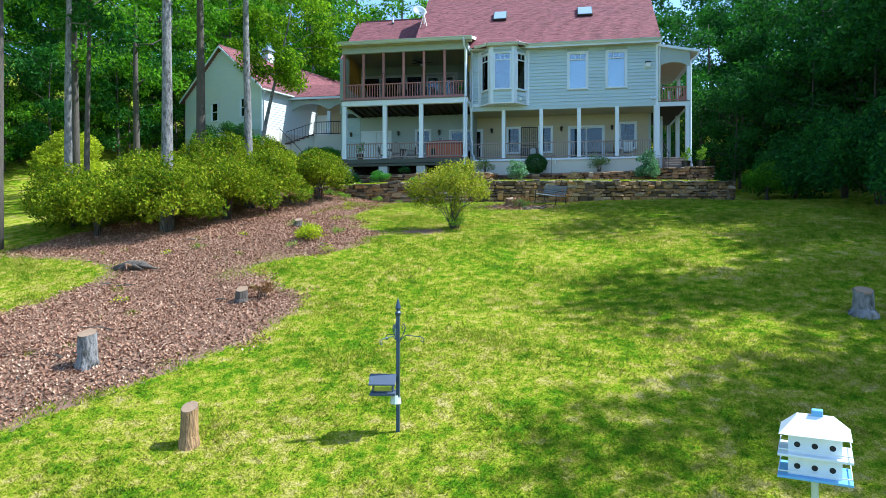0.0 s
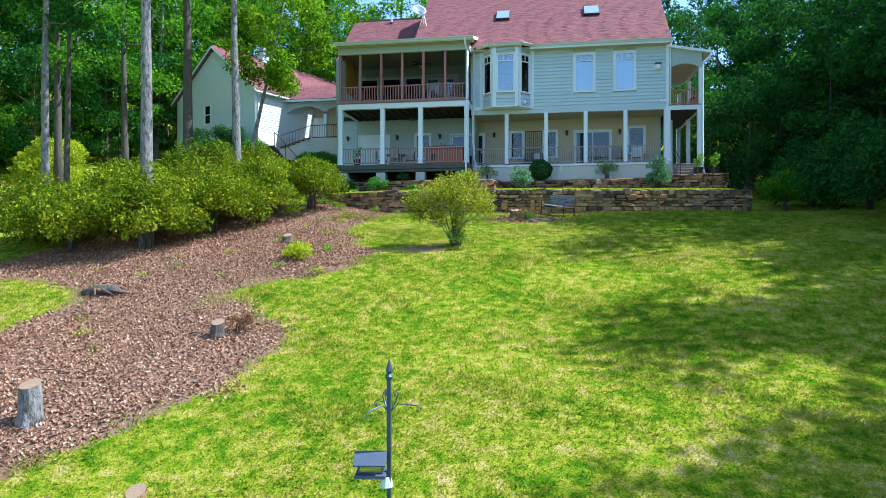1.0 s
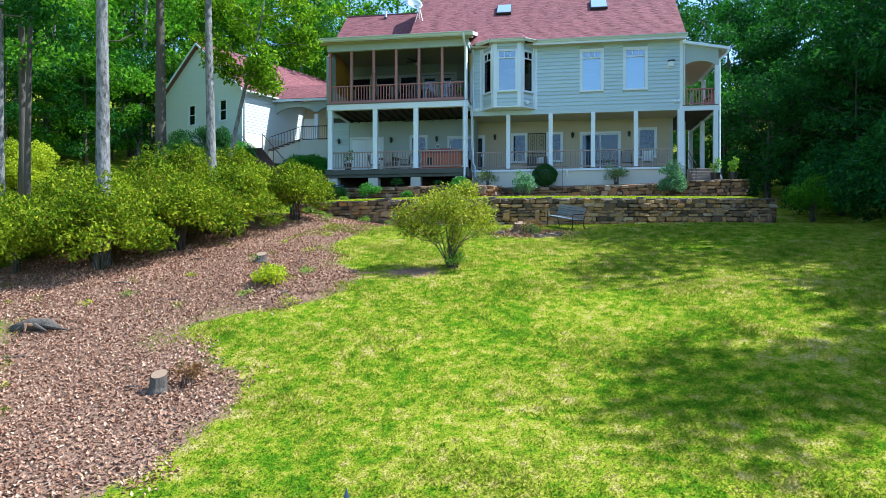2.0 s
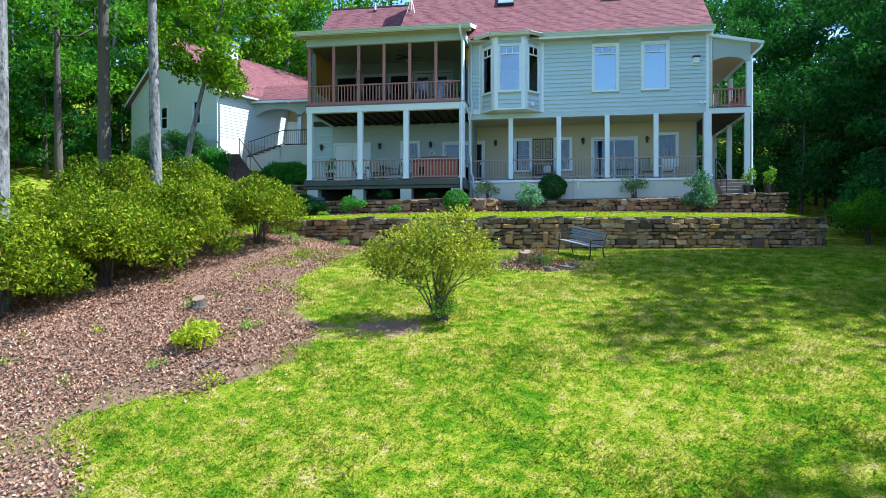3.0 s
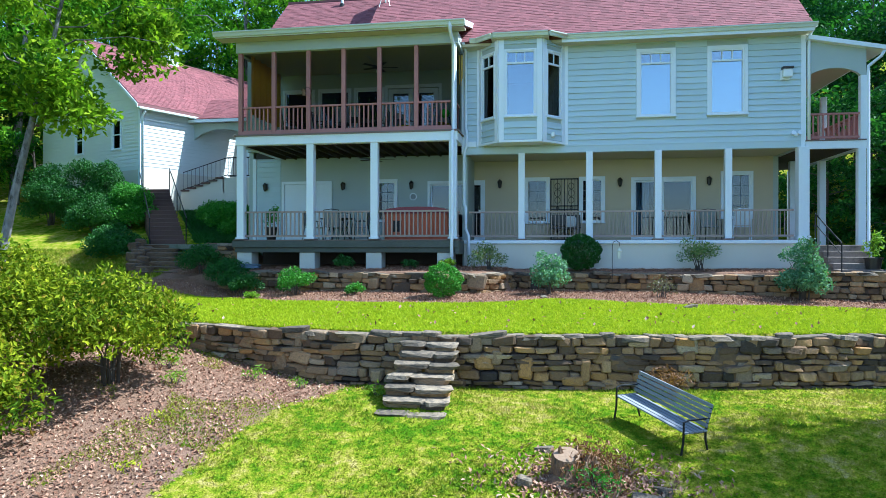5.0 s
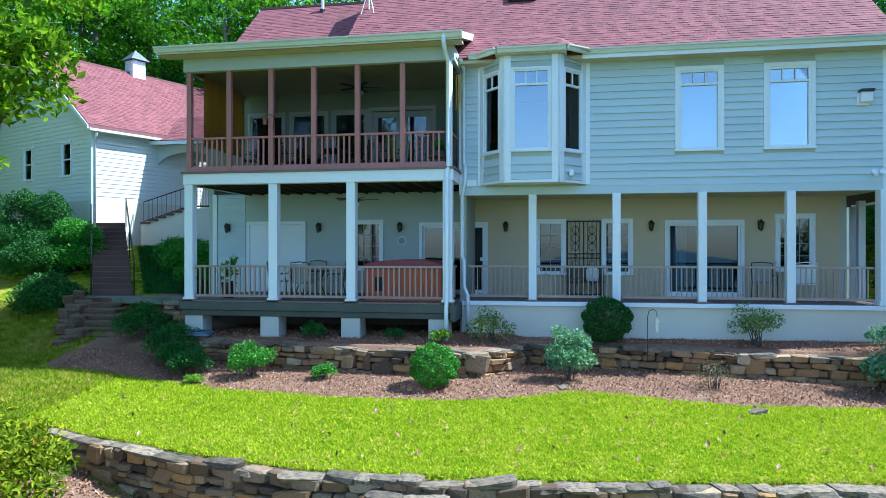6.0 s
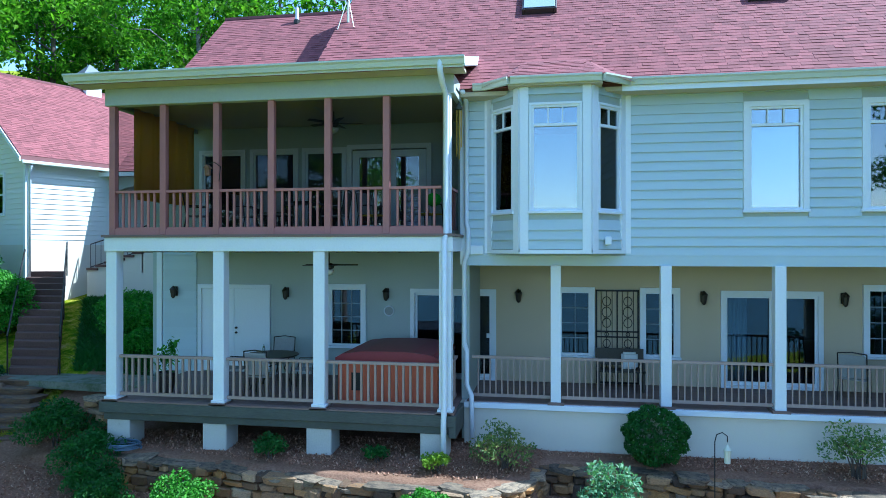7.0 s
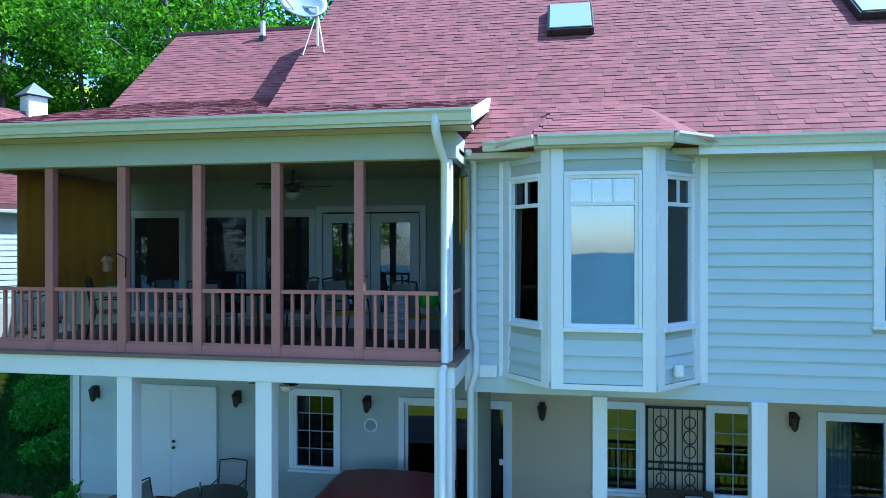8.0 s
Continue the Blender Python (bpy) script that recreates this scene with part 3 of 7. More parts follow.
def window(parent, x0, x1, z0, z1, y, transom=0.0, rows=0, cols=0, blind=False, trim=0.10, glassy=GLASS, mid=False, turn=None, name="window", dark=True):
    """A window that faces -y: outer trim, frame, panes, bars and, where there is one, a blind behind."""
    w = part(name, ring(x0, x1, z0 - 0.002, z1 + trim, trim, y - 0.05, y + 0.02, foot=0.002), TRIM, parent, turn=turn)
    part("window_sill", soften(boxes((x0 - 0.02, x1 + 0.02, y - 0.075, y + 0.02, z0 - 0.055, z0 - 0.003)), 0.006), TRIM, w, turn=turn)
    a, b, c, d = x0 + trim, x1 - trim, z0, z1
    f = 0.045
    part("window_frame", ring(a, b, c, d, f, y - 0.02, y + 0.05), TRIM, w, turn=turn)
    a, b, c, d = a + f, b - f, c + f, d - f
    lights = [(c, d)]
    if transom:
        part("transom_bar", boxes((a, b, y - 0.025, y + 0.05, d - transom - 0.05, d - transom)), TRIM, w, turn=turn)
        lights = [(c, d - transom - 0.05), (d - transom, d)]
        for i in (1, 2) if b - a > 0.7 else (1,):
            n = 3 if b - a > 0.7 else 2
            xm = a + (b - a) * i / n
            part("muntin", boxes((xm - 0.012, xm + 0.012, y - 0.012, y + 0.02, d - transom, d)), TRIM, w, turn=turn)
    if mid:
        zm = (c + d) / 2
        part("meeting_rail", boxes((a, b, y - 0.015, y + 0.05, zm - 0.025, zm + 0.025)), TRIM, w, turn=turn)
    for i in range(1, cols):
        xm = a + (b - a) * i / cols
        part("muntin", boxes((xm - 0.009, xm + 0.009, y + 0.010, y + 0.024, c, d)), MUNTIN, w, turn=turn)
    for i in range(1, rows):
        zm = c + (d - c) * i / rows
        if not (mid and abs(zm - (c + d) / 2) < 0.03):
            part("muntin", boxes((a, b, y + 0.011, y + 0.025, zm - 0.009, zm + 0.009)), MUNTIN, w, turn=turn)
    for c0, d0 in lights:
        pane = part("pane", boxes((a, b, y + 0.026, y + 0.032, c0, d0)), glassy, w, turn=turn)
        pane.visible_shadow = False
    if blind:
        part("blind", boxes((a, b, y + 0.09, y + 0.10, c, d - (transom + 0.02 if transom else 0))), SHADE, w, "lowered roller shade tinted with reflected sky blue", turn=turn)
    return w


def post(name, x, y, z0, z1, half, material, parent, foot=0.0):
    rows = [(x - half, x + half, y - half, y + half, z0, z1)]
    if foot:
        rows += [(x - half - 0.03, x + half + 0.03, y - half - 0.03, y + half + 0.03, z0 - 0.001, z0 + foot)]
    return part(name, soften(boxes(*rows), 0.008), material, parent)


BALUSTER = {}


def railing(parent, a, b, z0, z1, material, gap=0.13, bar=0.02, name="railing", rail=0.045):
    """Rails and balusters from a to b (x, y); each baluster is a piece of its own."""
    a, b = Vector((*a, 0)), Vector((*b, 0))
    d = b - a
    side = Vector((-d.y, d.x, 0)).normalized()
    r = None
    for lo, hi, w in ((z1 - 0.05, z1, rail), (z0, z0 + 0.06, 0.02)):
        bm = bmesh.new()
        v = box(bm, 0, 1, 0, 1, lo, hi)
        for k, q in enumerate(v):
            q.co = (a if k % 2 == 0 else b) + side * (w if (k // 2) % 2 else -w) + Vector((0, 0, lo if k < 4 else hi))
        ob = part("cross_rail" if r else name, bm, material, r or parent)
        r = r or ob
    n = max(1, int(d.length / gap))
    key = (round(z0, 2), round(z1, 2), bar, material.name)
    for i in range(1, n):
        p = a + d * i / n
        if key not in BALUSTER:
            ob = part("baluster", boxes((-bar, bar, -bar, bar, z0 + 0.05, z1 - 0.045)), material, r)
            BALUSTER[key] = ob.data
        else:
            ob = new("baluster", BALUSTER[key])
            ob.parent = r
        ob.location = p
    return r


# floors, ceilings and walls
UP_HOLES = [(5.84, 6.98, 3.72, 5.74), (7.88, 9.03, 3.72, 5.74)]
low_holes = [(-6.30, -4.60, 0.0, 2.06), (-3.02, -2.12, 0.70, 2.12), (-0.95, 0.98, 0.0, 2.08), (2.40, 3.22, 0.62, 2.10), (4.24, 5.06, 0.62, 2.10), (5.98, 7.96, 0.0, 2.10), (8.80, 9.76, 0.74, 2.20)]
upper_wall = wall("upper_wall", 0.49, 10.62, 2.72, 6.25, 1.07, UP_HOLES + [(1.40, 3.50, 3.0, 5.9)], SIDING_WALL, house)
clad(upper_wall, 0.62, 10.50, 2.90, 6.16, 1.07, [(h[0], h[1], h[2] - 0.05, h[3] + 0.1) for h in UP_HOLES] + [(1.20, 3.70, 2.94, 6.2)])
part("corner_board", boxes((10.50, 10.64, 1.03, 1.20, 2.72, 6.2)), TRIM, house)
part("corner_board", boxes((0.49, 0.62, 1.03, 1.20, 2.72, 6.2)), TRIM, house)
part("beam", boxes((0.49, 10.64, 1.035, 1.26, 2.70, 2.90)), SIDING, house, "pale green painted porch beam")
back_wall = wall("ground_floor_wall", -7.50, 0.65, -0.9, 3.0, 3.20, low_holes, SIDING_WALL, house)
wall("ground_floor_wall", 0.65, 10.40, -0.9, 3.0, 3.20, low_holes, BEIGE, house, "beige stucco porch wall")
clad(back_wall, -7.36, -6.45, 0.0, 2.95, 3.20, [])
part("corner_board", boxes((-7.52, -7.38, 3.15, 3.34, -0.8, 3.0)), TRIM, house)
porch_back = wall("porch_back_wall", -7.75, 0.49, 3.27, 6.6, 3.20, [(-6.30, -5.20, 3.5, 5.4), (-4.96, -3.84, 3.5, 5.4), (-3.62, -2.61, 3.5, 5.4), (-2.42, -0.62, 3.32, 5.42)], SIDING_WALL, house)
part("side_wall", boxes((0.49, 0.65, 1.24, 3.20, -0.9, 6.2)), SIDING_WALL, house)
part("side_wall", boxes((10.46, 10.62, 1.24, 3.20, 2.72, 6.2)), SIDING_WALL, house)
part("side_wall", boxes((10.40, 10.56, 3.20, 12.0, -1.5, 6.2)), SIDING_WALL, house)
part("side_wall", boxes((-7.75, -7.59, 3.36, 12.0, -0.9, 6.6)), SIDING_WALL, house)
part("rear_wall", boxes((-7.75, 10.56, 12.0, 12.16, -0.9, 6.4)), SIDING_WALL, house)
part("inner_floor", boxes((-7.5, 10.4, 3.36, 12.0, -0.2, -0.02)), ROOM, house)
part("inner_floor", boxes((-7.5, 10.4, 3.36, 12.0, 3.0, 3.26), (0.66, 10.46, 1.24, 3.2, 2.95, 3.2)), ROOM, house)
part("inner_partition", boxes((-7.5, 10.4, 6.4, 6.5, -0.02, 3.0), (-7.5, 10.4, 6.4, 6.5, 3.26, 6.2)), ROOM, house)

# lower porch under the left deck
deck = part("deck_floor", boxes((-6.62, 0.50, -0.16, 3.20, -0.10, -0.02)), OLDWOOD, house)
for i in range(23):
    y = -0.17 + i * 0.146
    part("deck_board", boxes((-6.64, 0.50, y, y + 0.14, -0.022, 0.005)), DECKING, deck)
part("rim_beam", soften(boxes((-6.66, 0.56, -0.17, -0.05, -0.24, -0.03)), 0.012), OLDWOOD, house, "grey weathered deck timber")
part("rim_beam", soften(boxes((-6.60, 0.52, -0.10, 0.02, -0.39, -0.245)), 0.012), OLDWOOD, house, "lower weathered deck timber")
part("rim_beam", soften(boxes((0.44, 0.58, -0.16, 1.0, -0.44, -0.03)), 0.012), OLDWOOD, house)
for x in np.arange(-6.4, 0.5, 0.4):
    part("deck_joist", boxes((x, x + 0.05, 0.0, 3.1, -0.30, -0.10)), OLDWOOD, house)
for x in (-6.30, -4.22, -2.08, 0.14):
    part("pier", soften(boxes((x - 0.25, x + 0.25, -0.06, 0.45, -1.2, -0.392)), 0.015), CONCRETE, house, "pale concrete block pier")
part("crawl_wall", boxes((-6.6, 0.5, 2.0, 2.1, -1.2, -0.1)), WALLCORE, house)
for x in (-6.42, -4.11, -2.06, 0.37):
    post("porch_post", x, 0.0, 0.0, 2.98, 0.115, TRIM, house, 0.08)
    part("post_foot", boxes((x - 0.17, x + 0.17, -0.17, 0.17, -0.02, 0.03)), DECKING, house)
part("beam", soften(boxes((-6.56, 0.52, -0.14, 0.10, 2.98, 3.26)), 0.008), TRIM, house, "white painted deck beam")
part("beam", boxes((0.36, 0.52, 0.10, 1.03, 2.98, 3.26)), TRIM, house)
part("beam", boxes((-6.56, -6.40, 0.10, 3.2, 2.98, 3.26)), TRIM, house)
under = part("deck_underside", boxes((-6.40, 0.49, 0.10, 3.20, 3.10, 3.20)), DARKCEIL, house, "boards under the upper deck, shade in their colour")
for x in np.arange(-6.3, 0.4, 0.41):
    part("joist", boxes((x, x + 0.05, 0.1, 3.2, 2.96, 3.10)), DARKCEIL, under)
for a, b in ((-6.29, -4.24), (-3.98, -2.19), (-1.93, 0.24)):
    railing(house, (a, 0.0), (b, 0.0), 0.09, 0.90, RAILWOOD)
railing(house, (0.40, 0.14), (0.40, 1.0), 0.09, 0.90, RAILWOOD)

# upper screened porch
upper_deck = part("upper_deck_floor", boxes((-6.60, 0.56, -0.18, 3.2, 3.26, 3.31)), DECKING, house)
ups = (-6.44, -5.33, -4.19, -3.05, -1.91, -0.76, 0.36)
for x in ups[:-1]:
    post("upper_post", x, 0.0, 3.31, 5.90, 0.065, MAUVE, house)
post("upper_post", 0.40, 0.0, 3.31, 5.90, 0.07, TRIM, house)
for a, b in zip(ups, ups[1:]):
    railing(house, (a + 0.07, 0.0), (b - 0.07, 0.0), 3.40, 4.20, MAUVE)
railing(house, (0.40, 0.1), (0.40, 1.0), 3.40, 4.20, MAUVE)
for a, b in zip(ups, ups[1:]):
    part("screen", boxes((a + 0.065, b - 0.065, 0.045, 0.047, 3.40, 5.90)), SCREEN, house, "dark insect screen")
part("screen", boxes((0.44, 0.442, 0.10, 1.02, 3.40, 5.90)), SCREEN, house)
part("toe_board", boxes((-6.50, 0.46, -0.05, -0.02, 3.31, 3.43)), MAUVE, house)
part("porch_header", soften(boxes((-6.56, 0.54, -0.12, 0.14, 5.90, 6.24)), 0.008), SIDING_WALL, house)
part("porch_header", boxes((0.40, 0.54, 0.14, 1.03, 5.90, 6.24)), SIDING_WALL, house)
part("porch_header", boxes((-6.56, -6.42, 0.14, 3.2, 5.90, 6.24)), SIDING_WALL, house)
part("porch_ceiling", boxes((-6.56, 0.54, 0.14, 3.2, 6.0, 6.06)), SOFFIT, house)

# ---- roofs
MAIN = (5.61, 0.9)
WING = (3.62, 0.9)
SHED = (6.55, 0.285)


def roof_slab(name, x0, x1, y0, y1, plane, thick=0.16, parent=None):
    z0, z1 = (plane[0] + plane[1] * y for y in (y0, y1))
    bm = bmesh.new()
    prism(bm, [(x0, y0, z0), (x0, y1, z1), (x0, y1, z1 - thick), (x0, y0, z0 - thick)], (x0, 0, 0), (x1, 0, 0))
    return part(name, bm, ROOFING, parent or house)


def shingle_courses(x0, x1, y0, y1, plane, skip=None, rng=RNG, step=0.125, wide=0.18):
    """Eight corners of each shingle of a slope that faces -y, course by course."""
    slope = math.atan(plane[1])
    up = np.array([0, math.cos(slope), math.sin(slope)])
    out = np.array([0, -math.sin(slope), math.cos(slope)])
    length = (y1 - y0) / math.cos(slope)
    made = []
    for r in range(int(length / step)):
        x = x0 - rng.uniform(0, wide)
        while x < x1:
            w = wide * rng.uniform(0.5, 1.6)
            a, b = max(x, x0), min(x + w - 0.002, x1)
            x += w
            if b - a < 0.03:
                continue
            s0 = r * step
            s1 = min(s0 + step * 1.25, length)
            y = y0 + s0 * math.cos(slope)
            if skip and skip((a + b) / 2, y):
                continue
            o = np.array([0, y0, plane[0] + plane[1] * y0])
            t = rng.choice([0.009, 0.010, 0.014, 0.016])
            p = [o + up * s + out * h + np.array([q, 0, 0]) for s, h in ((s0, 0.0), (s0, t), (s1, 0.004), (s1, 0.0)) for q in (a, b)]
            made.append(np.array(p))
    return made


SHINGLE_FACES = [(0, 1, 3, 2), (2, 3, 5, 4), (0, 2, 4, 6), (1, 7, 5, 3)]


def lay_shingles(courses, parent, near, count=0):
    """The shingles nearest to the point near as pieces of their own, the rest as one mesh."""
    courses.sort(key=lambda p: float(np.linalg.norm(p.mean(0) - near)))
    for p in courses[:count]:
        c = p.mean(0)
        ob = sheet("shingle", p - c, SHINGLE_FACES, SHINGLE, parent)
        ob.location = c
    rest = courses[count:]
    if rest:
        f = np.array(SHINGLE_FACES)
        tagged(sheet("shingles", np.concatenate(rest), np.concatenate([f + 8 * i for i in range(len(rest))]), SHINGLES, parent), kind="stuff")


main_roof = roof_slab("main_roof", -2.72, 10.70, 0.64, 6.60, MAIN)
wing_roof = roof_slab("wing_roof", -7.80, -2.72, 3.4, 7.35, WING)
shed_roof = roof_slab("porch_roof", -7.02, 0.78, -0.56, 4.7, SHED)
lay_shingles(shingle_courses(-2.74, 10.72, 0.56, 6.60, MAIN), main_roof, np.array([2.0, 1.5, 7.0]), 300)
lay_shingles(shingle_courses(-7.84, -2.72, 4.3, 7.38, WING), wing_roof, np.array([-4, 4, 8]), 60)
lay_shingles(shingle_courses(-7.04, 0.80, -0.58, 4.7, SHED), shed_roof, np.array([-1, 0, 7]), 60)
part("ridge_cap", boxes((-7.84, -2.72, 7.28, 7.46, 10.20, 10.28)), ROOFING, wing_roof)
bm = bmesh.new()
prism(bm, [(-2.72, 6.6, 11.55), (-2.72, 12.6, 6.15), (-2.72, 12.6, 6.0), (-2.72, 6.6, 11.4)], (0, 0, 0), (13.42, 0, 0))
part("rear_roof", bm, ROOFING, house)
bm = bmesh.new()
prism(bm, [(-7.8, 7.35, 10.235), (-7.8, 12.3, 5.8), (-7.8, 12.3, 5.65), (-7.8, 7.35, 10.1)], (0, 0, 0), (5.08, 0, 0))
part("rear_roof", bm, ROOFING, house)
for x in (-2.66, 10.50):
    bm = bmesh.new()
    prism(bm, [(x, 1.1, 6.0), (x, 12.0, 6.0), (x, 6.6, 11.3), (x, 1.1, 6.4)], (0, 0, 0), (0.12, 0, 0))
    part("gable_wall", bm, SIDING_WALL, house)
bm = bmesh.new()
prism(bm, [(-7.7, 3.4, 6.0), (-7.7, 12.0, 6.0), (-7.7, 7.35, 10.0), (-7.7, 3.4, 6.4)], (0, 0, 0), (0.12, 0, 0))
part("gable_wall", bm, SIDING_WALL, house)


def gutter(pts, z, parent, drop=0.13, out=0.12):
    """A moulded gutter along a line of (x, y); out is how far it stands proud towards -y."""
    bm = bmesh.new()
    for (xa, ya), (xb, yb) in zip(pts, pts[1:]):
        d = Vector((xb - xa, yb - ya, 0)).normalized()
        n = Vector((d.y, -d.x, 0))
        prof = [(0, 0), (out, 0), (out, -0.03), (out * 0.75, -0.06), (out * 0.55, -drop), (0, -drop)]
        o = Vector((xa, ya, z))
        prism(bm, [o + n * p + Vector((0, 0, q)) for p, q in prof], (0, 0, 0), (xb - xa, yb - ya, 0))
    return part("gutter", bm, GUTTER, parent)


gutter([(0.80, 0.60), (1.02, 0.60), (1.55, 0.16), (3.20, 0.16), (3.72, 0.60), (10.78, 0.60)], 6.20, house)
part("soffit", boxes((0.54, 10.70, 0.60, 1.07, 5.98, 6.06)), SOFFIT, house)
part("fascia", boxes((3.60, 10.70, 0.585, 0.615, 5.97, 6.10)), TRIM, house)
gutter([(-7.06, -0.56), (0.80, -0.56)], 6.42, house, 0.14, 0.14)
part("soffit", boxes((-7.02, 0.76, -0.56, -0.10, 6.24, 6.30)), SOFFIT, house)
part("fascia", boxes((-7.02, 0.78, -0.58, -0.563, 6.24, 6.30)), GUTTER, house)
bm = bmesh.new()
prism(bm, [(0.76, -0.60, 6.25), (0.76, -0.60, 6.41), (0.76, 1.7, 7.06), (0.76, 1.7, 6.88)], (0, 0, 0), (0.05, 0, 0))
part("rake_board", bm, TRIM, house)
# ---- bay window
BA, BB, BC, BD = (1.05, 1.07), (1.72, 0.32), (3.02, 0.32), (3.69, 1.07)


def facing(a, b):
    """Moves a wall built along x from 0, facing -y, onto the line from a to b."""
    return pose(a[0], a[1], 0, 0, 0, math.degrees(math.atan2(b[1] - a[1], b[0] - a[0])))


def span(a, b):
    return math.hypot(b[0] - a[0], b[1] - a[1])


bay = part("bay_base", boxes((1.74, 3.00, 0.36, 1.06, 2.955, 2.99)), TRIM, house)
bm = bmesh.new()
prism(bm, [(*p, 2.96) for p in (BA, BB, BC, BD)], (0, 0, 0), (0, 0, 0.05))
part("bay_soffit", bm, TRIM, house)
for a, b, x0, x1 in ((BA, BB, 0.135, 0.855), (BB, BC, 0.165, 1.135), (BC, BD, 0.15, 0.87)):
    L, T = span(a, b), facing(a, b)
    hole = (x0, x1, 3.74, 5.72)
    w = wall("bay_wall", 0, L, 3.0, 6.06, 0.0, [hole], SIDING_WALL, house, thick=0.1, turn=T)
    clad(w, 0.12, L - 0.12, 3.02, 6.04, 0.0, [(x0, x1, 3.69, 5.8)], turn=T)
    window(house, x0, x1, 3.74, 5.70, -0.005, transom=0.30, trim=0.045, turn=T, glassy=GLASS if a == BB else DARKGLASS)
    for q in (0.0, L - 0.155):
        part("bay_board", boxes((q, q + 0.155, -0.045, 0.01, 2.97, 6.06)), TRIM, house, turn=T)
    part("bay_skirt", boxes((0, L, -0.05, 0.0, 2.94, 3.01)), TRIM, house, turn=T)
part("bay_cheek", boxes((0.98, 1.10, 1.02, 1.075, 2.94, 6.1)), TRIM, house)
part("bay_cheek", boxes((3.66, 3.80, 1.02, 1.075, 2.94, 6.1)), TRIM, house)
bm = bmesh.new()
vs = [bm.verts.new(p) for p in ((1.46, 0.10, 6.19), (3.30, 0.10, 6.19), (2.95, 1.33, 6.81), (1.80, 1.33, 6.81), (0.92, 0.54, 6.10), (3.86, 0.54, 6.10), (2.38, 1.6, 6.6))]
for f in ((0, 1, 2, 3), (4, 0, 3), (1, 5, 2), (4, 3, 6), (5, 6, 2)):
    bm.faces.new([vs[i] for i in f])
bay_roof = part("bay_roof", bm, SHINGLES, house)
bay_courses = [p for p in shingle_courses(1.50, 3.26, 0.10, 1.28, (6.145, 0.5)) if abs(p[:, 0].mean() - 2.38) < 0.9 - 0.28 * (p[:, 1].mean() - 0.1)]
lay_shingles(bay_courses, bay_roof, np.array([2.4, 0.2, 6.3]), len(bay_courses))
part("bay_eave", boxes((1.50, 3.22, 0.16, 1.0, 6.04, 6.08)), SOFFIT, house)

# ---- upper windows and doors
for x0, x1 in ((5.84, 6.98), (7.88, 9.03)):
    window(house, x0, x1, 3.76, 5.68, 1.05, transom=0.27, blind=True)
for x0, x1 in ((-6.36, -5.14), (-5.02, -3.78), (-3.68, -2.55)):
    window(house, x0, x1, 3.50, 5.38, 3.19, trim=0.09, glassy=DARKGLASS)
for x0 in (-2.41, -1.51):
    d = part("french_door", boxes((x0, x0 + 0.16, 3.17, 3.23, 3.32, 5.38), (x0 + 0.72, x0 + 0.88, 3.17, 3.23, 3.32, 5.38), (x0 + 0.16, x0 + 0.72, 3.17, 3.23, 3.32, 3.60), (x0 + 0.16, x0 + 0.72, 3.17, 3.23, 5.22, 5.38)), TRIM, house, "white glazed door")
    g = part("pane", boxes((x0 + 0.16, x0 + 0.72, 3.195, 3.20, 3.60, 5.22)), GLASS, d)
    g.visible_shadow = False
part("door_trim", ring(-2.54, -0.50, 3.31, 5.52, 0.11, 3.14, 3.22, foot=0.002), TRIM, house)
part("door_knob", lathe(bmesh.new(), [(0.0, -0.03), (0.03, -0.01), (0.03, 0.01), (0.0, 0.03)], (-1.60, 3.13, 4.25), 10), BRONZE, house)

# ---- ground-floor windows and doors
window(house, -3.06, -2.08, 0.72, 2.10, 3.18, rows=4, cols=3, trim=0.09, glassy=DARKGLASS)
window(house, 2.38, 3.24, 0.64, 2.08, 3.18, rows=4, cols=2, trim=0.09, glassy=DARKGLASS)
window(house, 4.22, 5.08, 0.64, 2.08, 3.18, rows=4, cols=2, trim=0.09, glassy=DARKGLASS)
window(house, 8.78, 9.78, 0.76, 2.18, 3.18, rows=4, cols=3, trim=0.09, glassy=DARKGLASS)


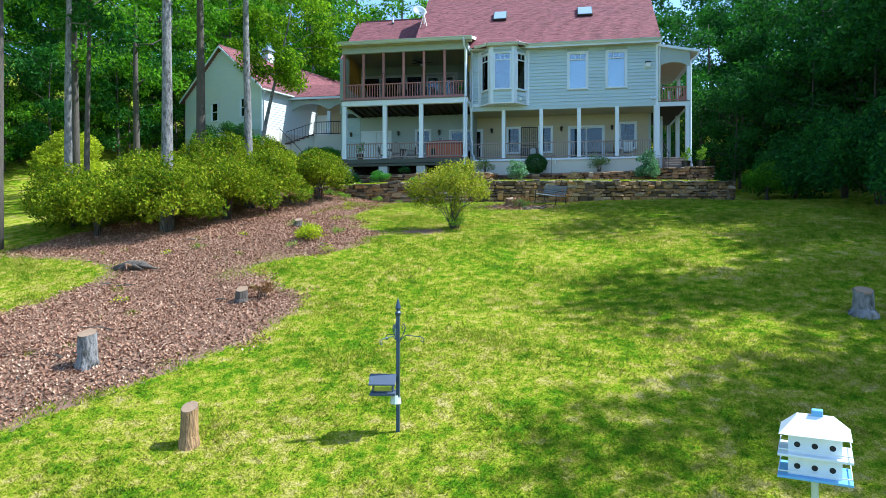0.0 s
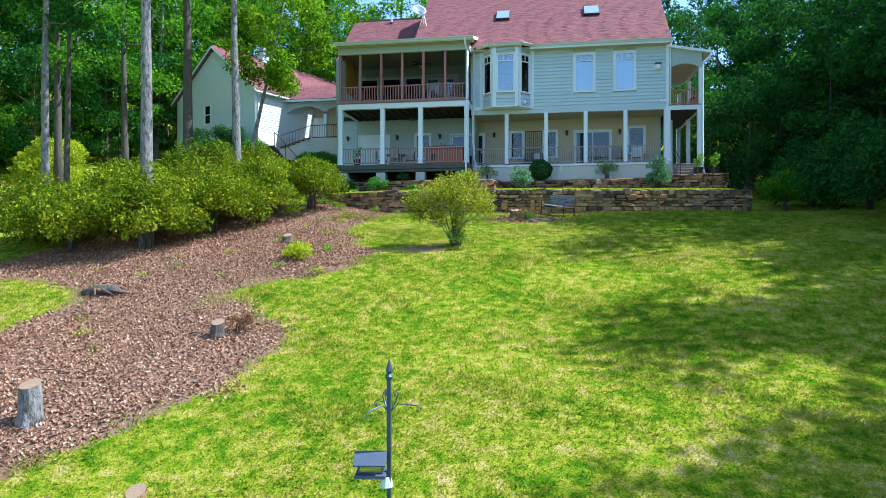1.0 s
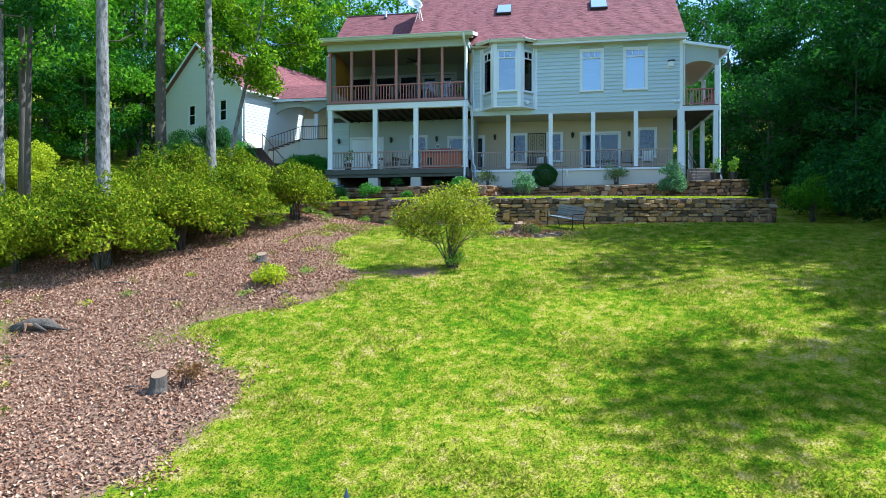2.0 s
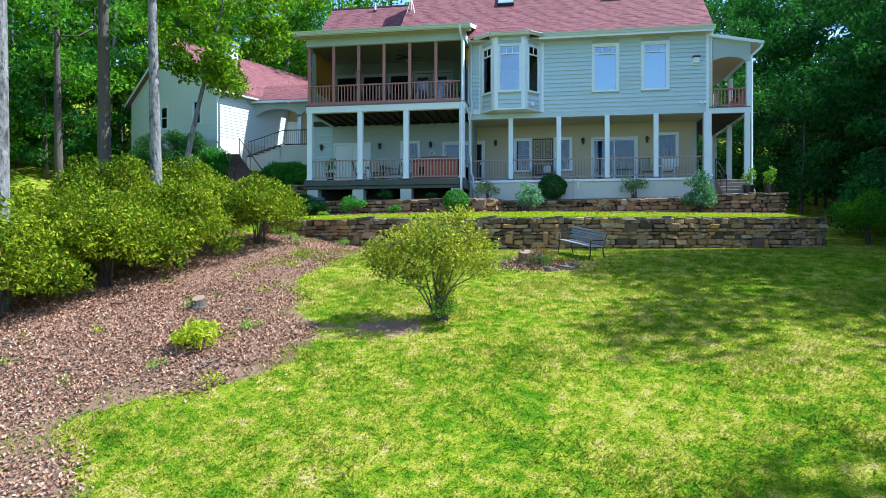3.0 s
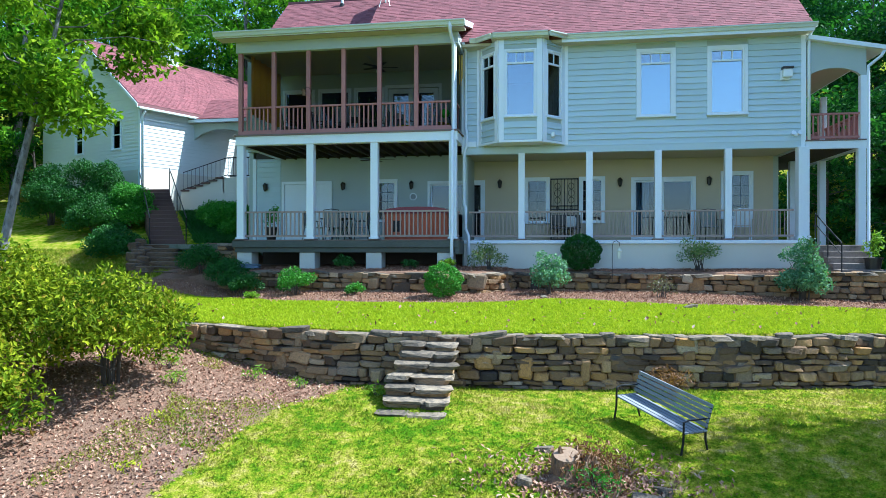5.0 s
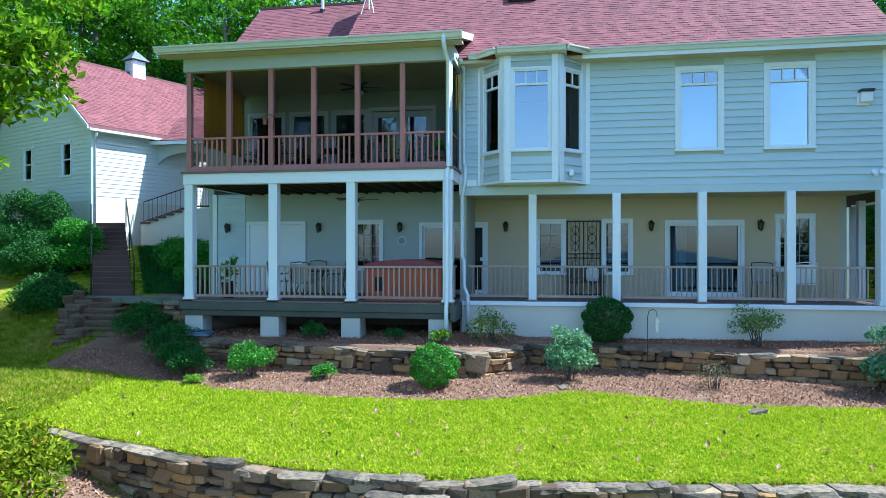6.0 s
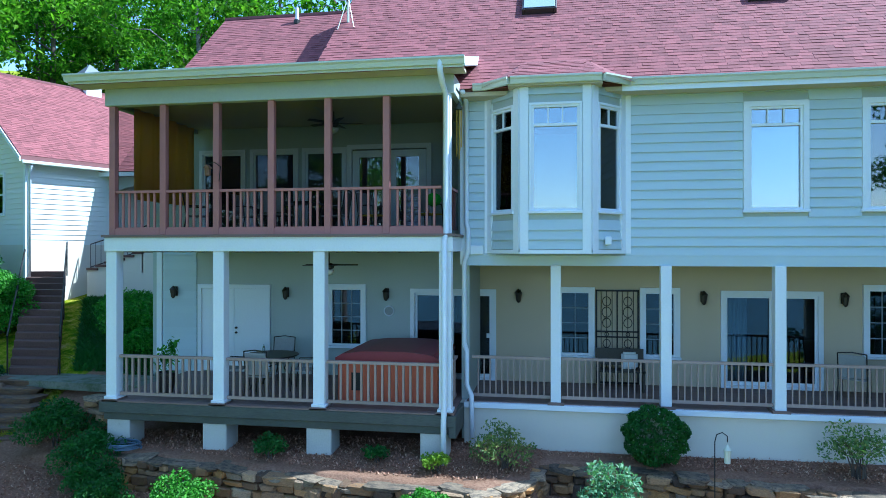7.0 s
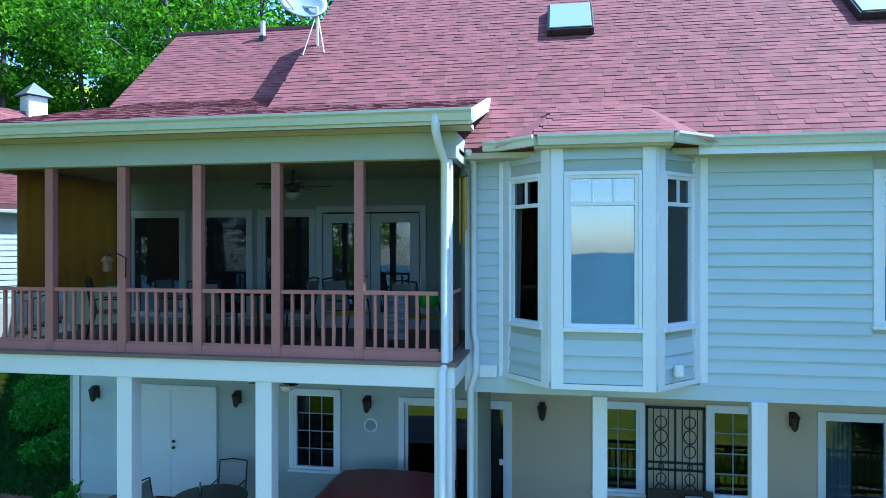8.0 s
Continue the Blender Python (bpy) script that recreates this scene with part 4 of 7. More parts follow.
def slider(x0, x1, top, curtain):
    """A sliding glass door with its trim, two sashes and a curtain inside."""
    d = part("sliding_door", boxes((x0 - 0.1, x0, 3.14, 3.22, 0.0, top + 0.1), (x1, x1 + 0.1, 3.14, 3.22, 0.0, top + 0.1), (x0, x1, 3.14, 3.22, top, top + 0.1), (x0, x1, 3.14, 3.24, 0.0, 0.06)), TRIM, house, "white sliding glass door")
    m = (x0 + x1) / 2
    for a, b, y in ((x0, m + 0.03, 3.24), (m - 0.03, x1, 3.20)):
        part("sash", boxes((a, a + 0.055, y, y + 0.03, 0.06, top), (b - 0.055, b, y, y + 0.03, 0.06, top), (a + 0.055, b - 0.055, y, y + 0.03, 0.06, 0.14), (a + 0.055, b - 0.055, y, y + 0.03, top - 0.06, top)), TRIM, d)
        g = part("pane", boxes((a + 0.055, b - 0.055, y + 0.012, y + 0.018, 0.14, top - 0.06)), DARKGLASS, d)
        g.visible_shadow = False
    bm = bmesh.new()
    a, b = curtain
    n = 24
    for i in range(n):
        xa, xb = a + (b - a) * i / n, a + (b - a) * (i + 1) / n
        ya, yb = (3.42 + 0.035 * math.sin(1.9 * j) for j in (i, i + 1))
        q = [bm.verts.new(p) for p in ((xa, ya, 0.06), (xb, yb, 0.06), (xb, yb, top), (xa, ya, top))]
        bm.faces.new(q)
    bmesh.ops.remove_doubles(bm, verts=bm.verts, dist=1e-4)
    bmesh.ops.solidify(bm, geom=list(bm.faces), thickness=0.004)
    part("curtain", bm, CURTAIN, d, "pale hanging curtain", smooth=True)
    return d


slider(-0.90, 0.92, 2.0, (0.30, 0.62))
slider(6.03, 7.90, 2.02, (6.05, 6.55))
part("handle", boxes((0.80, 0.90, 3.16, 3.19, 0.98, 1.08)), TRIM, house)
dd = part("double_door_trim", boxes((-6.40, -6.30, 3.14, 3.22, 0.0, 2.16), (-4.60, -4.50, 3.14, 3.22, 0.0, 2.16), (-6.30, -4.60, 3.14, 3.22, 2.06, 2.16)), TRIM, house)
for x0 in (-6.30, -5.445):
    d = part("door", soften(boxes((x0 + 0.004, x0 + 0.851, 3.17, 3.22, 0.02, 2.055)), 0.006), TRIM, house, "plain white storage door")
for z in (0.98, 1.10):
    part("door_knob", lathe(bmesh.new(), [(0.0, -0.03), (0.034, -0.012), (0.034, 0.012), (0.0, 0.03)], (-5.37, 3.13, z), 10), BRONZE, house)

# ---- right lower porch
porch_floor = part("porch_floor", boxes((0.50, 10.60, 0.96, 3.20, -0.12, -0.02)), CONCRETE, house)
for i in range(15):
    part("floor_board", boxes((0.62, 10.60, 1.0 + i * 0.146, 1.14 + i * 0.146, -0.022, 0.004)), DECKING, porch_floor)
part("porch_base_wall", boxes((0.58, 10.64, 0.98, 1.14, -1.3, -0.12)), STUCCO, house, "cream stucco porch base")
part("porch_sill", soften(boxes((0.58, 10.68, 0.90, 1.16, -0.115, -0.01)), 0.01), TRIM, house)
part("porch_ceiling", boxes((0.65, 10.46, 1.26, 3.20, 2.74, 2.80)), SOFFIT, house, "warm tongue-and-groove porch ceiling")
rposts = (2.378, 4.445, 6.476, 8.485)
for x in rposts:
    post("porch_post", x, 1.07, 0.0, 2.71, 0.10, TRIM, house)
    part("post_foot", boxes((x - 0.16, x + 0.16, 0.91, 1.23, -0.01, 0.04)), DECKING, house)
post("corner_post", 10.55, 1.07, 0.0, 2.71, 0.15, TRIM, house, 0.1)
edges = (0.62, *rposts, 10.42)
for a, b in zip(edges, edges[1:]):
    railing(house, (a + 0.11, 1.07), (b - 0.11, 1.07), 0.09, 0.90, RAILWOOD, gap=0.115, bar=0.012, rail=0.035)

# ---- side porch on the right end
STEPSTONE = plain("worn_brown_step", (0.24, 0.19, 0.16), 0.9, 0.25, 1.2, 25, 0.4, stain=(0.12, 0.10, 0.085), stain_at=0.5)
bm = bmesh.new()
prism(bm, [(10.62, 0.80, 5.93), (12.72, 0.80, 5.52), (12.72, 0.80, 5.40), (10.62, 0.80, 5.80)], (0, 0, 0), (0, 6.2, 0))
part("side_porch_roof", bm, TRIM, house)
bm = bmesh.new()
arch = [(10.66 + 1.46 * i / 12, 1.0, 4.72 + 0.26 * math.sin(math.pi * i / 12) ** 0.6) for i in range(13)]
prism(bm, [(10.66, 1.0, 5.80), *arch, (12.24, 1.0, 4.72), (12.24, 1.0, 5.50)], (0, 0, 0), (0, 0.12, 0))
part("side_porch_gable", bm, SIDING_WALL, house)
for y in (1.06, 3.9, 6.8):
    post("side_post", 12.17, y, 2.86, 4.74, 0.085, TRIM, house)
    post("side_post", 12.12, y, -0.35, 2.64, 0.10, TRIM, house, 0.12)
    part("pier", soften(boxes((11.92, 12.34, y - 0.22, y + 0.22, -2.2, -0.35)), 0.015), CONCRETE, house, "pale concrete pier")
post("side_post", 11.2, 3.9, -0.6, 2.64, 0.09, TRIM, house)
part("side_deck", boxes((10.62, 12.28, 0.98, 1.10, 2.64, 2.86), (12.16, 12.28, 1.10, 6.9, 2.64, 2.86)), TRIM, house)
# dark panel that stands in for the shade below the side deck
part("side_deck_underside", boxes((10.62, 12.16, 1.10, 6.9, 2.70, 2.855)), DARKCEIL, house, "panel under the side deck, shade put in its colour")
part("side_deck_floor", boxes((10.62, 12.3, 0.96, 6.95, 2.862, 2.90)), DECKING, house)
part("side_porch_ceiling", boxes((10.62, 12.3, 1.12, 6.9, 5.18, 5.22)), SOFFIT, house)
railing(house, (10.70, 1.06), (12.08, 1.06), 2.95, 3.68, MAUVE)
railing(house, (12.17, 1.16), (12.17, 3.8), 2.95, 3.68, MAUVE)
railing(house, (12.17, 4.0), (12.17, 6.7), 2.95, 3.68, MAUVE)
for i in range(5):
    part("porch_step", soften(boxes((10.80, 12.0, 0.85 - 0.32 * (i + 1), 0.85 - 0.32 * i + 0.04, -1.4, -0.16 - 0.165 * i)), 0.015), STEPSTONE, house, "worn brown stone step")
bm = bmesh.new()
tube(bm, [(10.86, 0.95, 0.75), (10.86, -0.85, -0.12)], 0.02, 6)
for k in (0.0, 0.5, 1.0):
    y = 0.95 - 1.8 * k
    tube(bm, [(10.86, y, 0.75 - 0.87 * k), (10.86, y, -0.15 - 0.85 * k)], 0.016, 6)
tube(bm, [(10.86, 0.95, 0.45), (10.86, -0.85, -0.42)], 0.012, 6)
part("stair_rail", bm, IRON, house, "black iron stair rail")

# ---- downspouts
def downspout(pts, r=0.045):
    return part("downspout", tube(bmesh.new(), pts, r, 8), TRIM, house, "white metal downspout", smooth=True)


downspout([(0.36, -0.62, 6.40), (0.36, -0.60, 6.18), (0.37, -0.40, 6.0), (0.40, -0.16, 5.84), (0.40, -0.12, 3.3), (0.37, -0.20, 3.2), (0.37, -0.17, 0.2), (0.36, -0.22, -0.1), (0.36, -0.24, -0.95)], 0.055)
downspout([(0.60, 0.56, 6.08), (0.62, 0.95, 5.95), (0.62, 1.0, 3.55), (0.66, 0.96, 3.40), (0.66, 0.96, 3.0), (0.58, 0.98, 2.75), (0.58, 0.98, 1.15), (0.64, 0.92, 1.0), (0.64, 0.90, 0.35), (0.74, 0.84, 0.15), (0.76, 0.84, -0.9)], 0.05)
downspout([(10.72, 0.60, 6.1), (10.70, 0.9, 5.95), (10.70, 0.98, 5.6), (10.70, 0.98, 2.9)], 0.045)
downspout([(12.66, 0.86, 5.40), (12.60, 0.9, 5.25), (12.30, 1.0, 5.0), (12.28, 0.97, 4.8), (12.28, 0.95, -0.3), (12.30, 0.85, -0.5), (12.36, 0.6, -0.9)], 0.045)
part("meter_box", soften(boxes((0.70, 0.96, 0.97, 1.07, 2.92, 3.10)), 0.01), TRIM, house, "small white junction box")
part("dryer_vent", soften(boxes((3.28, 3.40, 0.45, 0.62, 3.10, 3.26)), 0.02), TRIM, house, "small white wall vent")

# ---- roof fittings
def on_main(x, y, up=0.0):
    return Vector((x, y, MAIN[0] + MAIN[1] * y + up))


for x0, x1 in ((1.62, 2.40), (6.46, 7.32)):
    k = thing("skylight", "white-framed roof skylight on the red shingles", "skylight", group="skylights")
    T = Matrix.Translation(on_main((x0 + x1) / 2, 3.42)) @ pose(0, 0, 0, math.degrees(math.atan(MAIN[1])), 0, 0)
    hw, hl = (x1 - x0) / 2, 0.52
    part("curb", soften(boxes((-hw, -hw + 0.07, -hl, hl, -0.05, 0.14), (hw - 0.07, hw, -hl, hl, -0.05, 0.14), (-hw + 0.07, hw - 0.07, -hl, -hl + 0.07, -0.05, 0.14), (-hw + 0.07, hw - 0.07, hl - 0.07, hl, -0.05, 0.14)), 0.01), BRONZE, k, turn=T)
    part("lid", soften(boxes((-hw + 0.04, hw - 0.04, -hl + 0.04, hl - 0.04, 0.142, 0.16)), 0.006), plain("skylight_acrylic", (0.27, 0.34, 0.42), 0.4, 0.05), k, "milky acrylic skylight lid", turn=T)
dish = thing("satellite_dish", "grey satellite dish on a mast with stay rods on the roof", "dish")
foot = on_main(-2.52, 3.15)
head = Vector((-2.84, 3.25, 9.22))
part("mast", tube(bmesh.new(), [foot, foot + Vector((0, 0, 0.7)), head], 0.03, 8), GUTTER, dish)
for q in ((-2.30, 2.9), (-2.68, 2.85)):
    part("stay_rod", tube(bmesh.new(), [on_main(*q, 0.02), foot + Vector((0, 0, 0.62))], 0.012, 6), GUTTER, dish)
bm = lathe(bmesh.new(), [(0.02, 0.0), (0.18, 0.015), (0.33, 0.06), (0.44, 0.12), (0.44, 0.135), (0.33, 0.08), (0.18, 0.035), (0.02, 0.02)], n=24)
part("reflector", bm, plain("grey_dish_metal", (0.24, 0.29, 0.34), 0.5, 0.08), dish, turn=Matrix.Translation(head) @ pose(0, 0, 0, 58, 0, 28), smooth=True)
part("feed_arm", tube(bmesh.new(), [head + Vector((0, 0, -0.25)), head + Vector((-0.2, -0.5, 0.05))], 0.015, 6), GUTTER, dish)
vent = thing("vent_pipe", "white plastic vent pipe on the roof", "pipe")
part("pipe", tube(bmesh.new(), [(-5.33, 6.95, 9.8), (-5.33, 6.95, 10.32)], 0.06, 10), TRIM, vent)
part("collar", tube(bmesh.new(), [(-5.33, 6.95, 9.82), (-5.33, 6.95, 9.95)], 0.10, 10), BRONZE, vent)
rv = thing("roof_vent", "small brown box vent low on the roof", "vent")
part("hood", soften(boxes((-4.55, -4.25, 3.9, 4.15, 7.3, 7.62)), 0.02), BRONZE, rv)

# ---- detached garage wing, turned from the house
garage = thing("garage", "white clapboard gabled outbuilding with red shingle roof", "garage", (-14.39, 6.71, 0), -24)
GW, GE, GR, GL = 8.28, 6.10, 9.35, 13.0
LIGHT = plain("white_clapboard", (0.72, 0.74, 0.72), 0.6, 0.05, 0.5, 40, 0.12, stretch=(1, 1, 6))
ghole = [(-2.2, -1.4, 4.2, 5.5), (-5.3, -4.5, 4.2, 5.5)]
wall("gable_wall", -GW, 0, 0.5, GE, 0.0, ghole, LIGHT, garage)
bm = bmesh.new()
prism(bm, [(-GW, 0, GE), (0, 0, GE), (-GW / 2, 0, GR - 0.1)], (0, 0, 0), (0, 0.15, 0))
part("gable_peak", bm, LIGHT, garage)
part("side_wall", boxes((-0.16, 0, 0.0, GL, 0.5, GE)), LIGHT, garage)
part("side_wall", boxes((-GW, -GW + 0.16, 0.16, GL, 0.5, GE)), LIGHT, garage)
gslope = (GR - GE) / (GW / 2)
z = 3.18
while z < GR - 0.3:
    half = GW / 2 if z < GE else (GR - 0.1 - z) / gslope
    holes = [h for h in ghole if h[2] - 0.1 < z + 0.08 < h[3] + 0.1]
    spans = [(-GW / 2 - half, -GW / 2 + half)]
    for h in holes:
        spans = [s for a, c in spans for s in ((a, min(c, h[0] - 0.02)), (max(a, h[1] + 0.02), c)) if s[1] - s[0] > 0.05]
    for a, c in spans:
        bm = bmesh.new()
        v = box(bm, a, c, -0.026, 0.0, z, z + 0.18)
        for k in (4, 5):
            v[k].co.y = -0.005
        part("clapboard", bm, LIGHT, garage)
    if z < GE - 0.1:
        bm = bmesh.new()
        v = box(bm, 0.0, 0.026, 0.0, GL, z, z + 0.18)
        for k in (5, 7):
            v[k].co.x = 0.005
        part("clapboard", bm, LIGHT, garage)
    z += 0.168
for h in ghole:
    window(garage, h[0], h[1], h[2], h[3], 0.0, mid=True, trim=0.08, glassy=DARKGLASS)
part("corner_board", boxes((-0.10, 0.035, -0.035, 0.10, 0.5, GE)), TRIM, garage)
part("foundation", boxes((-GW + 0.02, 0.03, -0.03, GL, 0.0, 3.18)), STUCCO, garage)
for sgn in (1, -1):
    bm = bmesh.new()
    xe = -GW / 2 + sgn * (GW / 2 + 0.3)
    ze = GE - 0.3 * gslope
    prism(bm, [(xe, -0.3, ze), (-GW / 2, -0.3, GR), (-GW / 2, -0.3, GR + 0.14), (xe, -0.3, ze + 0.14)], (0, 0, 0), (0, GL + 0.5, 0))
    part("roof_slope", bm, ROOFING, garage)
    bm = bmesh.new()
    prism(bm, [(xe, -0.34, ze - 0.04), (-GW / 2, -0.34, GR - 0.04), (-GW / 2, -0.34, GR + 0.10), (xe, -0.34, ze + 0.10)], (0, 0, 0), (0, 0.05, 0))
    part("rake_board", bm, TRIM, garage)
gslab = part("roof_cover", boxes((-GW / 2 - 0.08, -GW / 2 + 0.08, -0.3, GL + 0.2, GR + 0.10, GR + 0.17)), ROOFING, garage, "shingled ridge cap")
flat = shingle_courses(0.0, GL + 0.5, 0.0, GW / 2 + 0.3, (0.0, gslope))
turned = []
for p in flat:
    q = np.stack([0.3 - p[:, 1], -0.3 + p[:, 0], p[:, 2] + GE - 0.3 * gslope + 0.142], -1)
    turned.append(q)
lay_shingles(turned, gslab, np.array([-0.5, 0, 6.5]), 60)
part("gutter", soften(boxes((0.28, 0.40, -0.3, GL, GE - 0.36, GE - 0.25)), 0.02), GUTTER, garage)
part("downspout", tube(bmesh.new(), [(0.34, 0.0, GE - 0.4), (0.06, 0.08, GE - 0.6), (0.06, 0.08, 2.0)], 0.045, 8), TRIM, garage, smooth=True)
cup = part("cupola", soften(boxes((-GW / 2 - 0.32, -GW / 2 + 0.32, 4.0, 4.64, GR - 0.3, GR + 0.72)), 0.02), TRIM, garage, "white louvred cupola")
bm = bmesh.new()
base = [bm.verts.new((-GW / 2 + sx * 0.46, 4.32 + sy * 0.46, GR + 0.74)) for sx, sy in ((-1, -1), (1, -1), (1, 1), (-1, 1))]
tip = bm.verts.new((-GW / 2, 4.32, GR + 1.25))
bm.faces.new(base)
for i in range(4):
    bm.faces.new((base[i], base[(i + 1) % 4], tip))
part("cupola_roof", bm, plain("slate_metal", (0.16, 0.18, 0.22), 0.5, 0.15, metal=0.4), cup)
for i in range(5):
    part("louvre", boxes((-GW / 2 - 0.24, -GW / 2 + 0.24, 3.97, 4.01, GR + 0.18 + 0.09 * i, GR + 0.23 + 0.09 * i)), TRIM, cup)

# breezeway between garage and house
breeze = thing("breezeway", "covered walkway with arched openings and red roof", "walkway")
bm = bmesh.new()
prism(bm, [(-13.5, 8.9, 5.75), (-13.5, 11.4, 7.2), (-13.5, 11.4, 7.06), (-13.5, 8.9, 5.61)], (0, 0, 0), (5.9, 0, 0))
br = part("roof", bm, ROOFING, breeze)
lay_shingles(shingle_courses(-13.5, -7.6, 8.86, 11.4, (5.77 - 0.58 * 8.9, 0.58)), br, np.array([-9, 9, 6]), 40)
part("fascia", boxes((-13.4, -7.6, 8.84, 8.90, 5.58, 5.72)), TRIM, breeze)
bm = bmesh.new()
pts = [(x0 + 2.5 * i / 14, 9.2, 4.92 + 0.40 * math.sin(math.pi * i / 14) ** 0.7) for x0 in (-13.15, -10.4) for i in range(15)]
prism(bm, [(-13.4, 9.2, 5.60), (-13.4, 9.2, 4.7), *pts, (-7.75, 9.2, 4.75), (-7.75, 9.2, 5.60)], (0, 0, 0), (0, 0.15, 0))
part("arch", bm, SIDING_WALL, breeze)
post("column", -10.52, 9.27, 2.9, 4.76, 0.11, TRIM, breeze)
part("back_panel", boxes((-13.0, -7.75, 11.6, 11.75, 2.3, 6.2)), BEIGE, breeze)
part("door", boxes((-12.3, -11.4, 11.5, 11.59, 2.9, 4.95)), TRIM, breeze)
part("walkway_slab", boxes((-13.2, -7.77, 9.6, 11.6, 2.75, 2.92), (-11.2, -7.77, 8.42, 9.6, 2.75, 2.92)), CONCRETE, breeze)
part("retaining_wall", boxes((-13.35, -7.77, 8.2, 8.42, 0.2, 2.25)), STUCCO, breeze)
part("retaining_wall", boxes((-11.3, -7.77, 8.2, 8.42, 2.252, 2.92)), STUCCO, breeze)
for i in range(6):
    part("step_wall", boxes((-13.3 + 0.34 * i, -12.96 + 0.34 * i, 8.2, 8.42, 2.252, 2.32 + 0.11 * i)), STUCCO, breeze)
    part("step", boxes((-13.34 + 0.34 * i, -12.94 + 0.34 * i, 8.14, 9.6, 2.322 + 0.11 * i, 2.40 + 0.11 * i)), plain("brown_brick_tread", (0.11, 0.062, 0.05), 0.9, 0.25) if i == 0 else bpy.data.materials["brown_brick_tread"], breeze)
BROWN = bpy.data.materials["brown_brick_tread"]
railing(breeze, (-11.1, 8.3), (-7.8, 8.3), 2.98, 3.85, IRON, gap=0.12, bar=0.008, rail=0.02)
bm = bmesh.new()
for dz in (0.9, 0.12):
    tube(bm, [(-13.3, 8.3, 2.3 + dz), (-11.1, 8.3, 2.95 + dz)], 0.02, 6)
part("sloped_rail", bm, IRON, breeze)
for i in range(12):
    x = -13.3 + 2.2 * i / 11
    part("baluster", tube(bmesh.new(), [(x, 8.3, 2.4 + 0.62 * i / 11), (x, 8.3, 3.2 + 0.62 * i / 11)], 0.009, 5), IRON, breeze)

# long brown stair down from the garage corner
stair = thing("garden_stair", "long brown brick stair with black handrails", "stairs")
A, B = Vector((-10.55, 2.6, -0.12)), Vector((-14.05, 7.2, 2.32))
run = (B - A).to_2d().normalized()
side = Vector((1.0, 0.08)).normalized()
N = 14
for i in range(N):
    bm = bmesh.new()
    v = box(bm, 0, 1, 0, 1, 0, 1)
    z1 = A.z + (B.z - A.z) * (i + 1) / N
    f0, f1 = A.to_2d().lerp(B.to_2d(), i / N) - run * 0.03, A.to_2d().lerp(B.to_2d(), (i + 1) / N) + run * 0.2
    for k, q in enumerate(v):
        p = (f0 if (k // 2) % 2 == 0 else f1) + side * (0.65 if k % 2 else -0.65)
        q.co = (p.x, p.y, z1 - 0.5 if k < 4 else z1)
    part("tread", soften(bm, 0.012), BROWN, stair)
for s in (-0.7, 0.7):
    off = Vector((*(side * s), 0))
    bm = bmesh.new()
    tube(bm, [A + off + Vector((0, 0, 0.95)), B + off + Vector((0, 0, 0.95))], 0.025, 6)
    for k in (0.02, 0.5, 0.98):
        p = A.lerp(B, k) + off
        tube(bm, [p + Vector((0, 0, -0.1)), p + Vector((0, 0, 0.95))], 0.02, 6)
    part("handrail", bm, IRON, stair)
# ---- dry-stone walls, stone by stone
def rock_forms(n=8):
    forms = []
    rng = np.random.default_rng(3)
    for i in range(n):
        bm = bmesh.new()
        for v in box(bm, -0.5, 0.5, -0.5, 0.5, -0.5, 0.5):
            v.co += Vector(rng.uniform(-0.15, 0.15, 3))
        soften(bm, 0.13)
        bmesh.ops.recalc_face_normals(bm, faces=bm.faces)
        bmesh.ops.triangulate(bm, faces=bm.faces)
        forms.append(bm)
    return forms


ROCKS = rock_forms()
ROCK_MESH, ROCK_ARRAY = {}, []
for bm in ROCKS:
    bm.verts.index_update()
    ROCK_ARRAY.append((np.array([v.co[:] for v in bm.verts]), np.array([[v.index for v in f.verts] for f in bm.faces])))


def rock_mesh(i, material):
    key = (i, material.name)
    if key not in ROCK_MESH:
        me = bpy.data.meshes.new("stone")
        ROCKS[i].to_mesh(me)
        me.materials.append(material)
        ROCK_MESH[key] = me
    return ROCK_MESH[key]


def along(pts, s):
    """The point and heading at s metres along a line of (x, y)."""
    for a, b in zip(pts, pts[1:]):
        L = math.hypot(b[0] - a[0], b[1] - a[1])
        if s <= L:
            return a[0] + (b[0] - a[0]) * s / L, a[1] + (b[1] - a[1]) * s / L, math.atan2(b[1] - a[1], b[0] - a[0])
        s -= L
    return pts[-1][0], pts[-1][1], math.atan2(pts[-1][1] - pts[-2][1], pts[-1][0] - pts[-2][0])


def lay_stones(stones, parent, name, count):
    """stones: (matrix, form); the first count as pieces, the rest as one mesh."""
    for m, i in stones[:count]:
        ob = new(name, rock_mesh(i, STONE))
        ob.parent, ob.matrix_basis = parent, m
    vs, fs, k = [], [], 0
    for m, i in stones[count:]:
        v, f = ROCK_ARRAY[i]
        a = np.array(m)
        vs.append(v @ a[:3, :3].T + a[:3, 3])
        fs.append(f + k)
        k += len(v)
    if vs:
        tagged(sheet("far_" + name, np.concatenate(vs), np.concatenate(fs), STONES, parent), kind="stuff")


